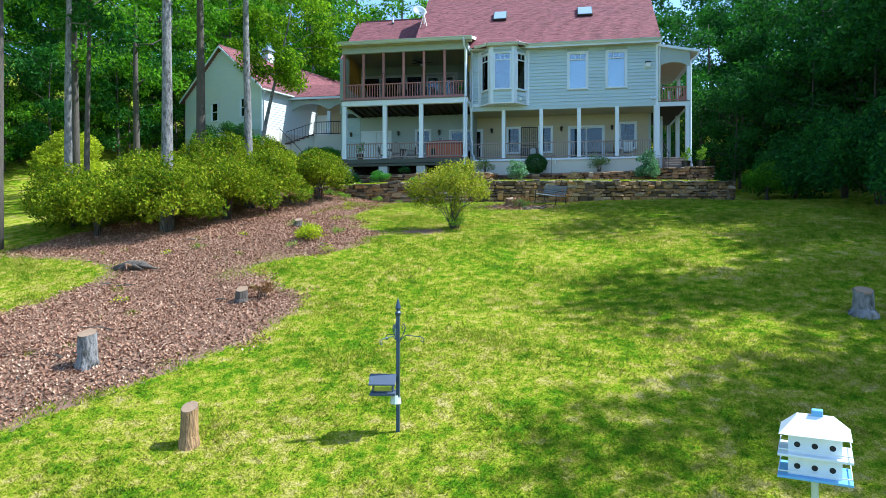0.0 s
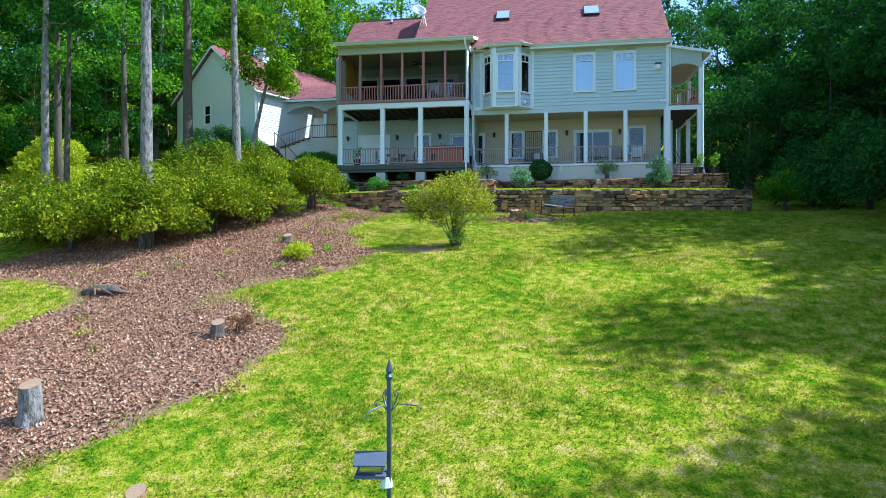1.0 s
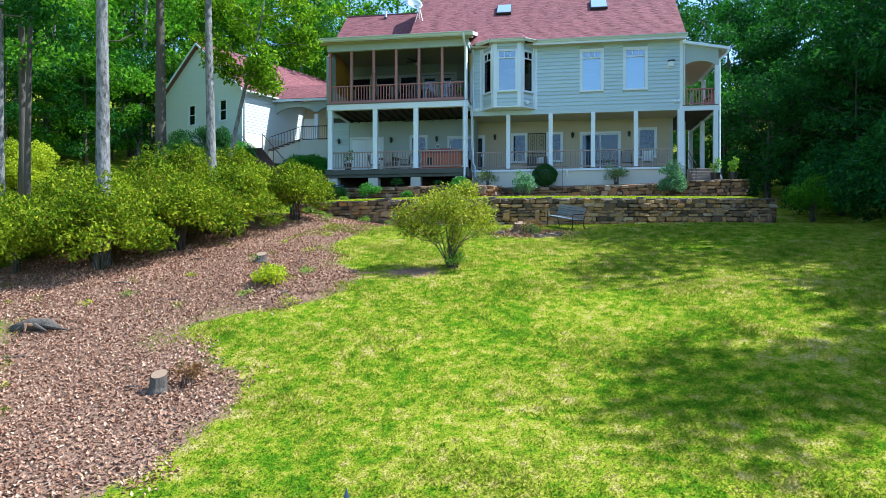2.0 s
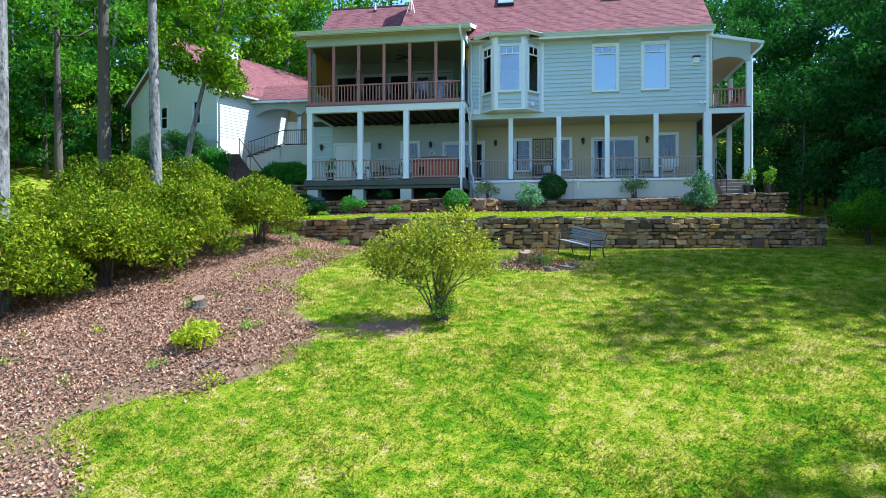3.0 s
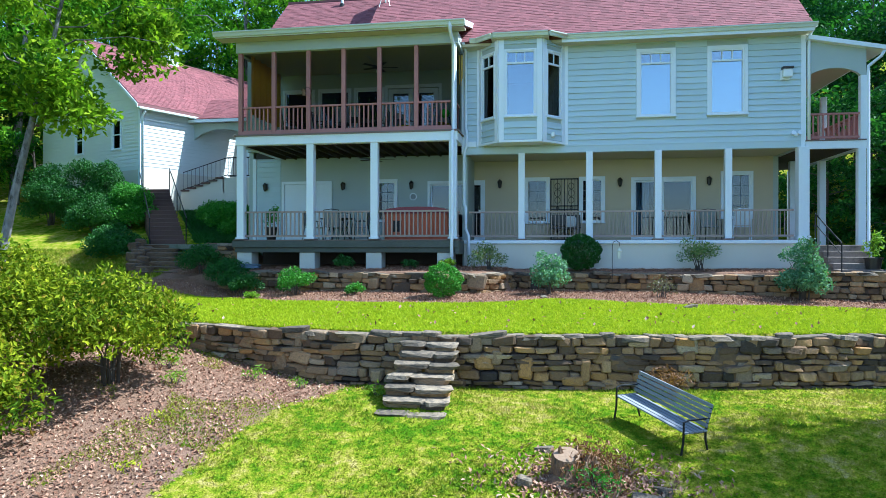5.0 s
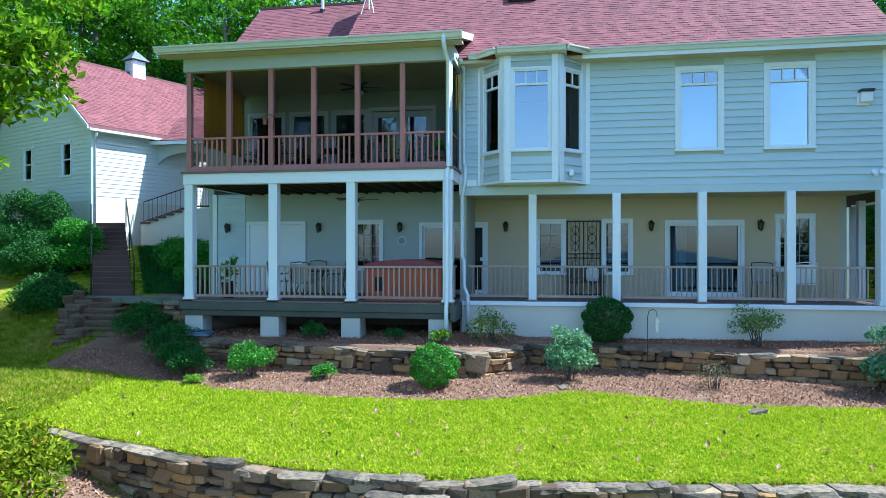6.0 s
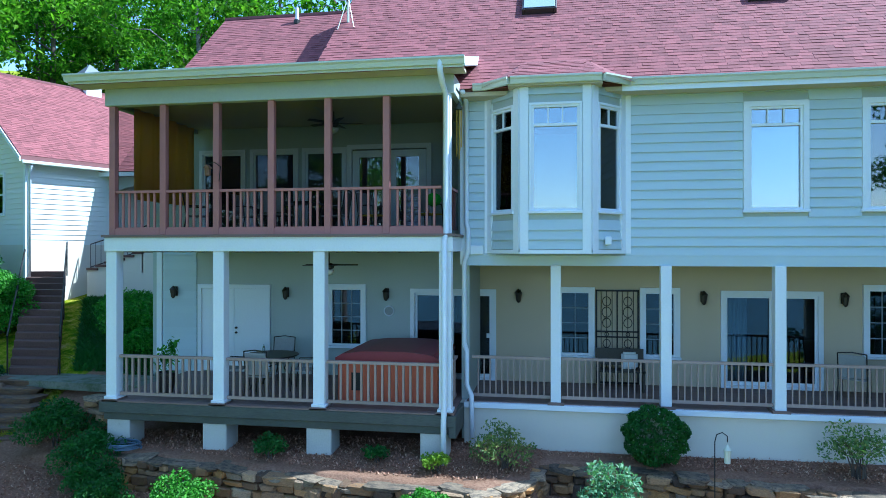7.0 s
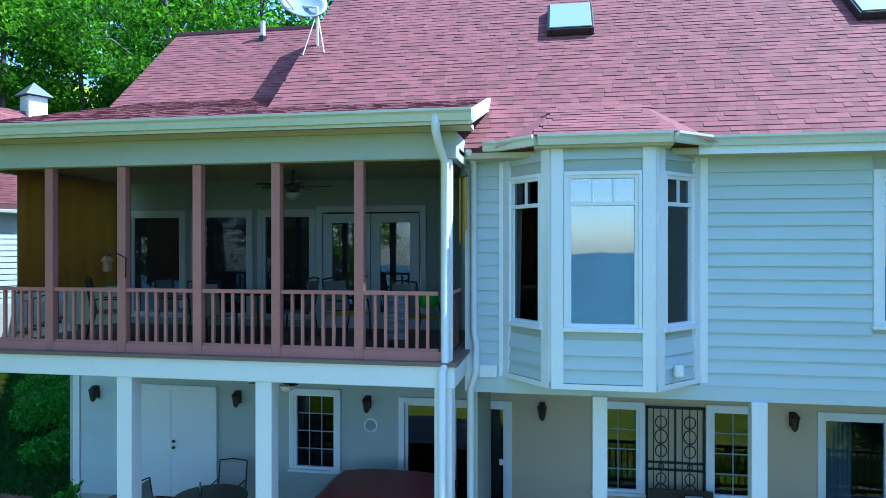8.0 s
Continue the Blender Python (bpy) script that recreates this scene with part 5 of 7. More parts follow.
def stone_wall(label, pts, foot, top, depth, seed, count, cap=0.5, low=0.07, high=0.21):
    rng = np.random.default_rng(seed)
    root = thing("stone_wall", label, "wall")
    length = sum(math.hypot(b[0] - a[0], b[1] - a[1]) for a, b in zip(pts, pts[1:]))
    bm = bmesh.new()
    ss = np.arange(0, length + 0.3, 0.3)
    for s0, s1 in zip(ss, ss[1:]):
        (x0, y0, h0), (x1, y1, _) = along(pts, s0), along(pts, s1)
        n = Vector((-math.sin(h0), math.cos(h0), 0))
        z0, z1 = foot(x0, y0) - 0.3, top(x0) - 0.09
        if z1 - z0 < 0.35:
            continue
        o = [Vector((x0, y0, z0)) + n * 0.12, Vector((x1, y1, z0)) + n * 0.12, Vector((x1, y1, z0)) + n * depth, Vector((x0, y0, z0)) + n * depth]
        prism(bm, o, (0, 0, 0), (0, 0, z1 - z0))
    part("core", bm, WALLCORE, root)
    stones = []
    z = min(foot(*along(pts, s)[:2]) for s in ss) - 0.1
    zmax = max(top(along(pts, s)[0]) for s in ss)
    while z < zmax - 0.05:
        h = rng.uniform(low, high)
        s = -rng.uniform(0, 0.3)
        while s < length:
            w = rng.uniform(0.15, 0.48) * (1.3 if rng.uniform() < 0.12 else 1)
            x, y, a = along(pts, max(0, min(length, s + w / 2)))
            s += w
            if z + h < foot(x, y) - 0.02 or z + h > top(x) - 0.02:
                continue
            hh = h * (rng.uniform(1.6, 2.6) if rng.uniform() < 0.12 else rng.uniform(0.8, 1.05))
            hh = min(hh, top(x) - 0.05 - z)
            d = rng.uniform(0.22, 0.34)
            w0 = w * rng.uniform(0.90, 1.0)
            n = Vector((-math.sin(a), math.cos(a), 0))
            c = Vector((x, y, z + hh / 2)) + n * (d / 2 - rng.uniform(0, 0.09))
            m = Matrix.Translation(c) @ Matrix.Rotation(a + rng.normal() * 0.05, 4, "Z") @ Matrix.Rotation(rng.normal() * 0.05, 4, "Y") @ Matrix.Diagonal((w0 * 1.03, d, hh * rng.uniform(0.90, 1.02), 1))
            stones.append((m, int(rng.integers(8))))
        z += h
    rng.shuffle(stones)
    stones.sort(key=lambda q: abs(q[0].translation.x - 0.5))
    lay_stones(stones, root, "stone", count)
    s = 0.0
    while s < length:
        w = rng.uniform(0.18, 0.75)
        x, y, a = along(pts, s + w / 2)
        s += w
        if top(x) - foot(x, y) < 0.1:
            continue
        n = Vector((-math.sin(a), math.cos(a), 0))
        c = Vector((x, y, top(x) - 0.075 + rng.uniform(-0.04, 0.025))) + n * (cap / 2 - rng.uniform(0.0, 0.12))
        ob = new("capstone", rock_mesh(int(rng.integers(8)), CAPSTONE))
        ob.parent = root
        ob.matrix_basis = Matrix.Translation(c) @ Matrix.Rotation(a + rng.normal() * 0.13, 4, "Z") @ Matrix.Rotation(rng.normal() * 0.05, 4, "Y") @ Matrix.Diagonal((w * 1.06, cap * rng.uniform(0.7, 1.15), rng.uniform(0.05, 0.12), 1))
    return root


low_pts = LOW_WALL + [(12.9, -4.75), (13.1, -4.2), (13.15, -3.4), (13.1, -2.6)]
stone_wall("long stacked fieldstone retaining wall across the lawn", low_pts, lambda x, y: float(height(min(x, 12.2), min(y, line(LOW_WALL, x)) - 0.15)), lambda x: -1.93, 0.45, 21, 300, cap=0.34)
stone_wall("upper dry-stone planter wall below the porches", HIGH_WALL + [(12.9, -1.1), (13.0, -0.4)], lambda x, y: -1.6, lambda x: -0.93 + 0.1 * (x > 10.5), 0.4, 22, 300, cap=0.42)
stone_wall("short stacked stone wall beside the deck", [(-7.5, 0.55), (-6.75, 0.40)], lambda x, y: -1.2, lambda x: -0.1, 0.4, 23, 120, cap=0.4)


BOULDER = plain("brown_boulder", (0.15, 0.092, 0.052), 0.9, 0.4, 1.4, 9, 0.9, stain=(0.07, 0.06, 0.055), stain_at=0.5, depth=0.03)
for x, y, z, w, h, turn in ((6.75, -6.00, -2.58, 1.05, 0.80, 24), (4.78, -6.36, -2.50, 0.85, 0.36, 3), (9.9, -5.38, -2.58, 1.0, 0.75, -8)):
    ob = new("boulder", rock_mesh(5 if w > 1 else 2, BOULDER))
    ob.matrix_basis = pose(x, y, z, 0, turn, 10) @ Matrix.Diagonal((w, 0.42, h, 1))
    tagged(ob, "large flat boulder set in the stacked stone wall", "boulder", "wall boulders")


def slab_step(parent, c, w, d, h, turn, seed, material=CAPSTONE):
    rng = np.random.default_rng(seed)
    ob = new("step_stone", rock_mesh(int(rng.integers(8)), material))
    ob.parent = parent
    ob.matrix_basis = Matrix.Translation(c) @ Matrix.Rotation(radians(turn) + rng.normal() * 0.05, 4, "Z") @ Matrix.Diagonal((w, d, h, 1))


flight = thing("stone_steps", "rough fieldstone steps from lawn to terrace wall", "steps")
for i in range(8):
    z = -2.10 - 0.155 * i
    cut = (0.45, 0.7, 0.55, 0.36)[i % 4]
    for k, (c, w) in enumerate(((-0.55 + cut / 2, cut), (cut / 2, 1.1 - cut))):
        slab_step(flight, Vector((0.92 + c + 0.03 * (i % 3), -6.95 - 0.31 * i + 0.05 * (k - 0.5), z - 0.04 - 0.015 * k)), w * 1.08, 0.50 + 0.06 * k, 0.085, 7 * (k - 0.5) + 3 * (i % 3), 60 + 3 * i + k)
        riser = new("riser_stone", rock_mesh((i + 3 * k) % 8, STONE))
        riser.parent = flight
        riser.matrix_basis = Matrix.Translation((0.92 + c, -6.90 - 0.31 * i, z - 0.14)) @ Matrix.Diagonal((w * 0.96, 0.44, 0.15, 1))
flight = thing("stone_steps", "winding natural stone steps up the bank beside the porch", "steps")
for i in range(11):
    k = i / 10
    slab_step(flight, Vector((-8.75 - 1.85 * k, -0.55 + 2.75 * k, -1.64 + 1.50 * k - 0.06)), 1.45 - 0.2 * k, 0.5, 0.18, 8 * (i % 2) + 14 * (1 - k), 80 + i, BOULDER)
for i in range(14):
    k = i / 13
    slab_step(flight, Vector((-9.6 - 1.9 * k + 0.2 * (i % 3), -0.9 + 3.0 * k, -1.60 + 1.5 * k)), 0.5, 0.4, 0.3, 37 * i, 100 + i, BOULDER)
path_slab = thing("path_slab", "grey concrete landing beside the deck", "path")
bm = bmesh.new()
prism(bm, [(-11.5, 2.1, -0.3), (-8.2, 1.8, -0.3), (-6.75, 1.9, -0.3), (-6.75, 2.9, -0.3), (-8.4, 3.1, -0.3), (-9.7, 3.0, -0.3), (-11.4, 2.9, -0.3)], (0, 0, 0), (0, 0, 0.18))
part("slab", soften(bm, 0.02), plain("green_mottled_concrete", (0.17, 0.18, 0.145), 0.95, 0.25, 0.9, 25, 0.4, stain=(0.07, 0.10, 0.04), stain_at=0.48), path_slab)


# ---- shrubs and trees near the camera's way
def dome(radius, tall, n, seed, low=0.25, lump=0.42):
    """Blobs that fill a rounded shrub of that radius and height."""
    rng = np.random.default_rng(seed)
    out = []
    for i in range(n):
        a = 2.4 * i
        r = radius * (0.72 * math.sqrt((i + 0.5) / n))
        k = 1 - (r / radius) ** 2
        z = tall * (low + (1 - low - 0.25) * rng.uniform(0.35, 1.0) * k)
        s = radius * lump * rng.uniform(0.75, 1.2)
        out.append(((r * math.cos(a), r * math.sin(a), z), (s, s, s * 0.85)))
    return out


def standing(x, y, sink=0.03):
    return (x, y, float(height(x, y)) - sink)


hedge = [(-9.6, -16.4, 2.0, 2.5), (-7.2, -16.2, 1.9, 2.6), (-11.4, -15.2, 1.8, 2.5), (-9.2, -13.6, 2.1, 3.0), (-6.5, -13.6, 1.9, 2.9), (-8.0, -11.0, 2.1, 3.2), (-5.9, -11.4, 1.6, 2.7), (-4.9, -8.5, 1.55, 2.5), (-7.3, -8.6, 1.8, 2.7)]
for i, (x, y, r, h) in enumerate(hedge):
    bush("rhododendron", "large rhododendron bush with glossy yellow-green leaves", dome(r * 1.08, h * 1.12, 32, 200 + i, 0.11, 0.28), RHODO_LEAF, 0.12, 520, 300 + i, 14, group="rhododendrons", at=standing(x, y), slim=0.42)
lone = [((0, 0, 1.45), (0.62, 0.6, 0.42)), ((0.55, 0.2, 1.25), (0.5, 0.5, 0.4)), ((-0.55, -0.1, 1.2), (0.5, 0.5, 0.42)), ((0.1, -0.5, 1.2), (0.5, 0.45, 0.4)), ((-0.3, 0.45, 1.35), (0.5, 0.45, 0.4)), ((0.75, -0.3, 0.95), (0.35, 0.35, 0.3)), ((-0.8, 0.25, 0.85), (0.36, 0.36, 0.28)), ((0.1, 0.1, 0.28), (0.26, 0.26, 0.26)), ((0.35, 0.3, 1.7), (0.35, 0.35, 0.25)), ((0.12, -0.05, 0.6), (0.24, 0.24, 0.3)), ((-0.35, 0.05, 0.75), (0.3, 0.3, 0.28)), ((-0.95, -0.1, 1.1), (0.3, 0.32, 0.3)), ((0.2, -0.2, 1.0), (0.4, 0.4, 0.3))]
lone = [((1.24 * c[0] - 0.06, 1.15 * c[1], 1.17 * c[2]), tuple(1.08 * q for q in r)) for c, r in lone]
bush("bush", "loose open bush with many stems on the lawn", lone, foliage("lone_bush_leaves", (0.045, 0.09, 0.008), (0.25, 0.28, 0.016), (0.66, 0.56, 0.04), 0.35, 0.15, autumn=(0.42, 0.20, 0.05)), 0.075, 1500, 41, 14, at=standing(2.03, -15.7), shell=0.5)
bush("shrub", "fresh green shoots at the foot of the open bush", dome(0.34, 0.75, 8, 63, 0.05), LIME_LEAF, 0.08, 700, 63, 8, at=standing(2.15, -15.75), slim=0.4)
bush("shrub", "small bright yellow-green shrub in the leaf bed", dome(0.48, 0.5, 8, 42), YELLOW_LEAF, 0.10, 700, 42, 8, at=standing(-1.95, -17.5))
bush("fern", "small rusty dried fern by a stump", dome(0.32, 0.5, 7, 43), RUST_LEAF, 0.12, 500, 43, 10, at=standing(-1.25, -22.2), slim=0.25)
weed_rng = random.Random(77)
for i, (x, y) in enumerate(((-3.2, -15.4), (-2.3, -14.0), (-4.2, -17.0), (-1.4, -16.6), (-3.6, -12.6), (-2.7, -11.2), (-4.9, -18.4), (-3.3, -9.6), (-5.6, -18.9), (-2.1, -18.4), (-4.4, -22.6), (-0.9, -18.9))):
    s = weed_rng.uniform(0.14, 0.3)
    bush("weed", "small yellow-green weed among the fallen leaves", dome(s, s * 1.1, 5, 700 + i), YELLOW_LEAF if i % 3 else LIME_LEAF, 0.07, 500, 720 + i, 5, group="bed weeds", at=standing(x, y), slim=0.35)
for i in range(16):
    x, y = weed_rng.uniform(-5.8, -1.2), weed_rng.uniform(-27, -15)
    a, n = weed_rng.uniform(0, 6.28), weed_rng.uniform(0.3, 0.8)
    stick = thing("fallen_stick", "dry grey fallen stick among the leaves", "stick", standing(x, y, -0.03), group="fallen sticks")
    part("twig", tube(bmesh.new(), [(0, 0, 0), (n * 0.5 * math.cos(a), n * 0.5 * math.sin(a), 0.03), (n * math.cos(a + 0.2), n * math.sin(a + 0.2), 0.02)], [0.014, 0.011, 0.005], 6), OLDWOOD, stick, smooth=True)
bush("shrub", "dead rust-brown shrub against the stone wall", dome(0.5, 0.75, 8, 44), RUST_LEAF, 0.09, 500, 44, 14, at=standing(5.5, -6.95), slim=0.3)
low = [(-3.9, -1.75, 0.60, 0.95, SHRUB_LEAF), (-2.15, -1.85, 0.30, 0.42, SHRUB_LEAF), (0.30, -0.62, 0.28, 0.5, LIME_LEAF), (-5.5, -1.75, 0.55, 0.8, DEEP_LEAF), (-6.7, -0.3, 0.85, 1.3, DEEP_LEAF), (-7.9, 0.2, 0.8, 1.1, DEEP_LEAF), (-6.1, -1.1, 0.6, 0.8, DEEP_LEAF), (-2.95, -0.35, 0.35, 0.55, DEEP_LEAF), (-0.9, -0.3, 0.25, 0.4, DEEP_LEAF), (-5.0, -2.3, 0.25, 0.25, LIME_LEAF)]
for i, (x, y, r, h, m) in enumerate(low):
    bush("shrub", "low rounded garden shrub in the mulch bed", dome(r, h, 10, 400 + i, 0.3), m, 0.07, 1700, 420 + i, 8, group="bed shrubs", at=standing(x, y))
bush("boxwood", "clipped round boxwood ball in the mulch bed", [((0, 0, 0.5), (0.52, 0.52, 0.45))], SHRUB_LEAF, 0.06, 7500, 51, 8, at=standing(0.44, -2.25), shell=0.12)
bush("boxwood", "dark green clipped globe shrub before the porch", [((0, 0, 0.6), (0.58, 0.58, 0.52))], DEEP_LEAF, 0.065, 7000, 52, 8, at=standing(4.17, 0.42), shell=0.1)
bush("shrub", "upright shrub with silvery blue-green leaves", dome(0.52, 1.62, 14, 53, 0.08), SILVER_LEAF, 0.09, 1000, 53, 10, at=standing(3.25, -1.35))
bush("rose_bush", "loose rose bush with pale green tips", dome(0.58, 1.35, 10, 54, 0.2), foliage("rose_leaves", (0.05, 0.13, 0.03), (0.13, 0.25, 0.06), (0.36, 0.42, 0.16), 0.3), 0.07, 800, 54, 12, at=standing(7.5, 0.25))
bush("shrub", "tall leafy shrub with blue-green leaves at the porch corner", dome(0.66, 2.15, 20, 55, 0.02), SILVER_LEAF, 0.10, 950, 55, 14, at=standing(9.75, -1.35))
bush("shrub", "mixed flowering plants at the deck corner", dome(0.62, 0.95, 10, 56, 0.2), foliage("mixed_leaves", (0.05, 0.12, 0.03), (0.14, 0.22, 0.05), (0.40, 0.40, 0.12), 0.3, autumn=(0.3, 0.12, 0.08)), 0.07, 700, 56, 14, at=standing(1.45, -0.25))
bush("shrub", "thin purple-leaved shrub in the mulch", dome(0.45, 0.75, 8, 57, 0.2), foliage("plum_leaves", (0.08, 0.06, 0.05), (0.16, 0.12, 0.08), (0.22, 0.22, 0.10), 0.3), 0.06, 420, 57, 12, at=standing(6.2, -1.55))
for i, (x, y, s) in enumerate(((-5.2, -6.2, 0.35), (-4.3, -7.3, 0.3), (-2.6, -7.1, 0.28), (0.1, -7.6, 0.25), (-1.6, -7.2, 0.22), (-3.8, -8.0, 0.3))):
    bush("fern", "bright green weed at the wall foot", dome(s, s * 1.3, 6, 440 + i), LIME_LEAF, 0.09, 420, 450 + i, 8, group="weeds", at=standing(x, y - 0.2), slim=0.3)
for i, (x, y, r, h, m) in enumerate(((-13.75, 5.0, 1.15, 2.5, SHRUB_LEAF), (-16.3, 5.4, 1.2, 3.4, DEEP_LEAF), (-15.2, 5.5, 1.0, 3.3, DEEP_LEAF), (-14.7, 4.2, 1.1, 1.8, DEEP_LEAF), (-17.9, 5.7, 1.2, 3.0, DEEP_LEAF), (-9.4, 5.6, 1.2, 0.9, SHRUB_LEAF), (-10.6, 6.6, 1.0, 0.8, SHRUB_LEAF), (-8.6, 4.2, 0.7, 0.6, SHRUB_LEAF), (-12.4, 2.2, 1.1, 0.9, DEEP_LEAF))):
    bush("shrub", "leafy foundation shrub on the bank", dome(r, h * 1.1, 22, 460 + i, 0.02, 0.42), m, 0.09, 1100, 470 + i, 10, group="bank shrubs", at=standing(x, y))
bush("shrub", "large rounded golden-green shrub on the upper lawn", dome(1.75, 3.9, 20, 58, 0.06, 0.45), YELLOW_LEAF, 0.13, 800, 58, 14, at=standing(-20.5, -4.0))
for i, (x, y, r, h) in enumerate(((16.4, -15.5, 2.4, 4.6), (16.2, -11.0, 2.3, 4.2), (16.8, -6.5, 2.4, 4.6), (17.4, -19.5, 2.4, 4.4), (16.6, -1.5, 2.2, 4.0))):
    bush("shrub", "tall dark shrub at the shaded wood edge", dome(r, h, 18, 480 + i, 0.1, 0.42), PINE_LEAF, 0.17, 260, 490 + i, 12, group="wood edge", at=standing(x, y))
bush("cedar", "feathery young cedar at the lawn edge", dome(1.15, 2.7, 16, 59, 0.1, 0.36), TREE_LEAF, 0.14, 900, 59, 16, at=standing(14.6, -3.9), slim=0.18)

near = [(-7.62, -15.6, 21, 0.21, 0.55, 3.6, 71, BARK, TREE_LEAF), (-7.05, -10.6, 20, 0.185, 0.50, 3.4, 72, BARK, TREE_LEAF), (-14.1, -12.0, 18, 0.17, 0.45, 3.2, 73, BARK, PINE_LEAF), (-15.0, -9.8, 17, 0.13, 0.40, 3.0, 74, DARKBARK, PINE_LEAF), (-10.5, -8.2, 21, 0.24, 0.48, 3.6, 75, DARKBARK, TREE_LEAF), (-11.7, -18.2, 20, 0.20, 0.5, 3.4, 76, DARKBARK, PINE_LEAF), (-18.5, -6, 19, 0.2, 0.35, 3.6, 77, DARKBARK, TREE_LEAF), (-20.5, 2, 19, 0.22, 0.3, 4.0, 78, DARKBARK, TREE_LEAF)]
for x, y, tall, g, frm, r, seed, bark, leaf in near:
    ob = tree("tree", "tall straight tree with furrowed grey bark", tall, g, frm, r, seed, leaf, bark, 0.26, 48, 12, group="garden trees", lean=0.015)
    ob.matrix_basis = pose(*standing(x, y, 0.1))
ob = tree("maple_tree", "slim leaning maple with bright hanging leaves", 9.6, 0.12, 0.56, 2.0, 79, foliage("maple_leaves", (0.018, 0.065, 0.005), (0.085, 0.20, 0.008), (0.42, 0.54, 0.018), 0.5, 0.08), BARK, 0.17, 300, 15, lean=0.02)
ob.matrix_basis = pose(*standing(-8.15, -8.0, 0.1), 0, 10, 20)


# ---- stumps, logs
SPLITWOOD = plain("split_orange_wood", (0.40, 0.23, 0.10), 0.95, 0.4, 3.0, 12, 1.0, stretch=(2.5, 2.5, 0.5), stain=(0.13, 0.085, 0.055), stain_at=0.52, depth=0.04)
def stump(x, y, r, h, label, bark=BARK, seed=0, flare=1.25):
    root = thing("tree_stump", label, "stump", standing(x, y, 0.06))
    bm = bmesh.new()
    rng = np.random.default_rng(seed)
    n = 14
    rings = []
    for z, k in ((-0.1, flare * 1.1), (0.08, flare), (0.25 * h + 0.05, 1.05), (0.7 * h, 1.0), (h, 0.97)):
        rings.append([bm.verts.new((r * k * (1 + 0.09 * math.sin(3 * a + seed) + rng.uniform(-0.05, 0.05)) * math.cos(a), r * k * (1 + 0.09 * math.cos(2 * a + seed) + rng.uniform(-0.05, 0.05)) * math.sin(a), z + (0.05 * math.sin(a) if z == h else 0))) for a in (2 * math.pi * i / n for i in range(n))])
    for a, b in zip(rings, rings[1:]):
        for i in range(n):
            bm.faces.new((a[i], a[(i + 1) % n], b[(i + 1) % n], b[i]))
    bm.faces.new(rings[0][::-1])
    part("bark", bm, bark, root)
    bm = bmesh.new()
    top = [bm.verts.new((*v, h + 0.052 * math.sin(2 * math.pi * i / n) + 0.004)) for i, v in enumerate([(r * 0.93 * math.cos(2 * math.pi * i / n), r * 0.93 * math.sin(2 * math.pi * i / n)) for i in range(n)])]
    low_ring = [bm.verts.new(v.co - Vector((0, 0, 0.03))) for v in top]
    bm.faces.new(top)
    bm.faces.new(low_ring[::-1])
    for i in range(n):
        bm.faces.new((top[i], low_ring[i], low_ring[(i + 1) % n], top[(i + 1) % n]))
    part("cut_face", bm, CUTWOOD, root, "pale sawn face")
    return root


stump(-2.72, -25.91, 0.155, 0.62, "knee-high grey stump in the leaf bed", seed=1)
stump(0.29, -27.88, 0.115, 0.56, "split brown stump standing in grass", SPLITWOOD, 2)
stump(-1.62, -22.45, 0.13, 0.34, "short dark weathered stump", DARKBARK, 3)
stump(-3.12, -15.35, 0.14, 0.28, "small cut stump in fallen leaves", DARKBARK, 4)
stump(3.50, -10.75, 0.19, 0.40, "broad rotting stump with weeds round it", ROTWOOD, 5, 1.6)
stump(10.7, -22.7, 0.17, 0.52, "grey stump in the shaded lawn", BARK, 6, 1.6)
rag = thing("tree_stump", "ragged split wood of the broad stump", "stump", standing(3.72, -10.68, 0.03))
for i in range(16):
    a = 0.4 * i
    r = 0.10 + 0.16 * ((i * 0.618) % 1)
    h = 0.18 + 0.30 * ((i * 0.37) % 1)
    part("splinter", tube(bmesh.new(), [(r * math.cos(a), r * math.sin(a), -0.05), (1.15 * r * math.cos(a), 1.15 * r * math.sin(a), h * 0.7), (1.25 * r * math.cos(a + 0.1), 1.25 * r * math.sin(a + 0.1), h)], [0.08, 0.06, 0.015], 5), ROTWOOD if i % 3 else CUTWOOD, rag)
bush("weeds", "dry weeds round the broad stump", dome(0.62, 0.42, 9, 61, 0.2), RUST_LEAF, 0.10, 420, 61, 16, at=standing(3.75, -10.6), slim=0.25)
bush("weeds", "green weeds round the broad stump", dome(0.5, 0.34, 7, 62, 0.2), SHRUB_LEAF, 0.08, 420, 62, 10, at=standing(3.85, -10.95), slim=0.3)
for i, (x, y, s) in enumerate(((4.5, -11.2, 0.3), (4.15, -11.45, 0.28), (2.95, -10.9, 0.24), (4.75, -10.9, 0.2), (3.2, -9.9, 0.18), (6.6, -3.0, 0.25), (-0.5, -2.6, 0.12), (3.1, -2.0, 0.16))):
    ob = new("rock", rock_mesh(i % 8, CAPSTONE))
    ob.matrix_basis = pose(x, y, float(height(x, y)) + s * 0.02, 6, 9, 40 * i) @ Matrix.Diagonal((s * 1.3, s, s * 0.5, 1))
    tagged(ob, "half-buried grey stone on the ground", "rock", "stones")
log = thing("log", "rotting fallen log with broken roots", "log")
lx, ly = -5.75, -20.2
lz = float(height(lx, ly))
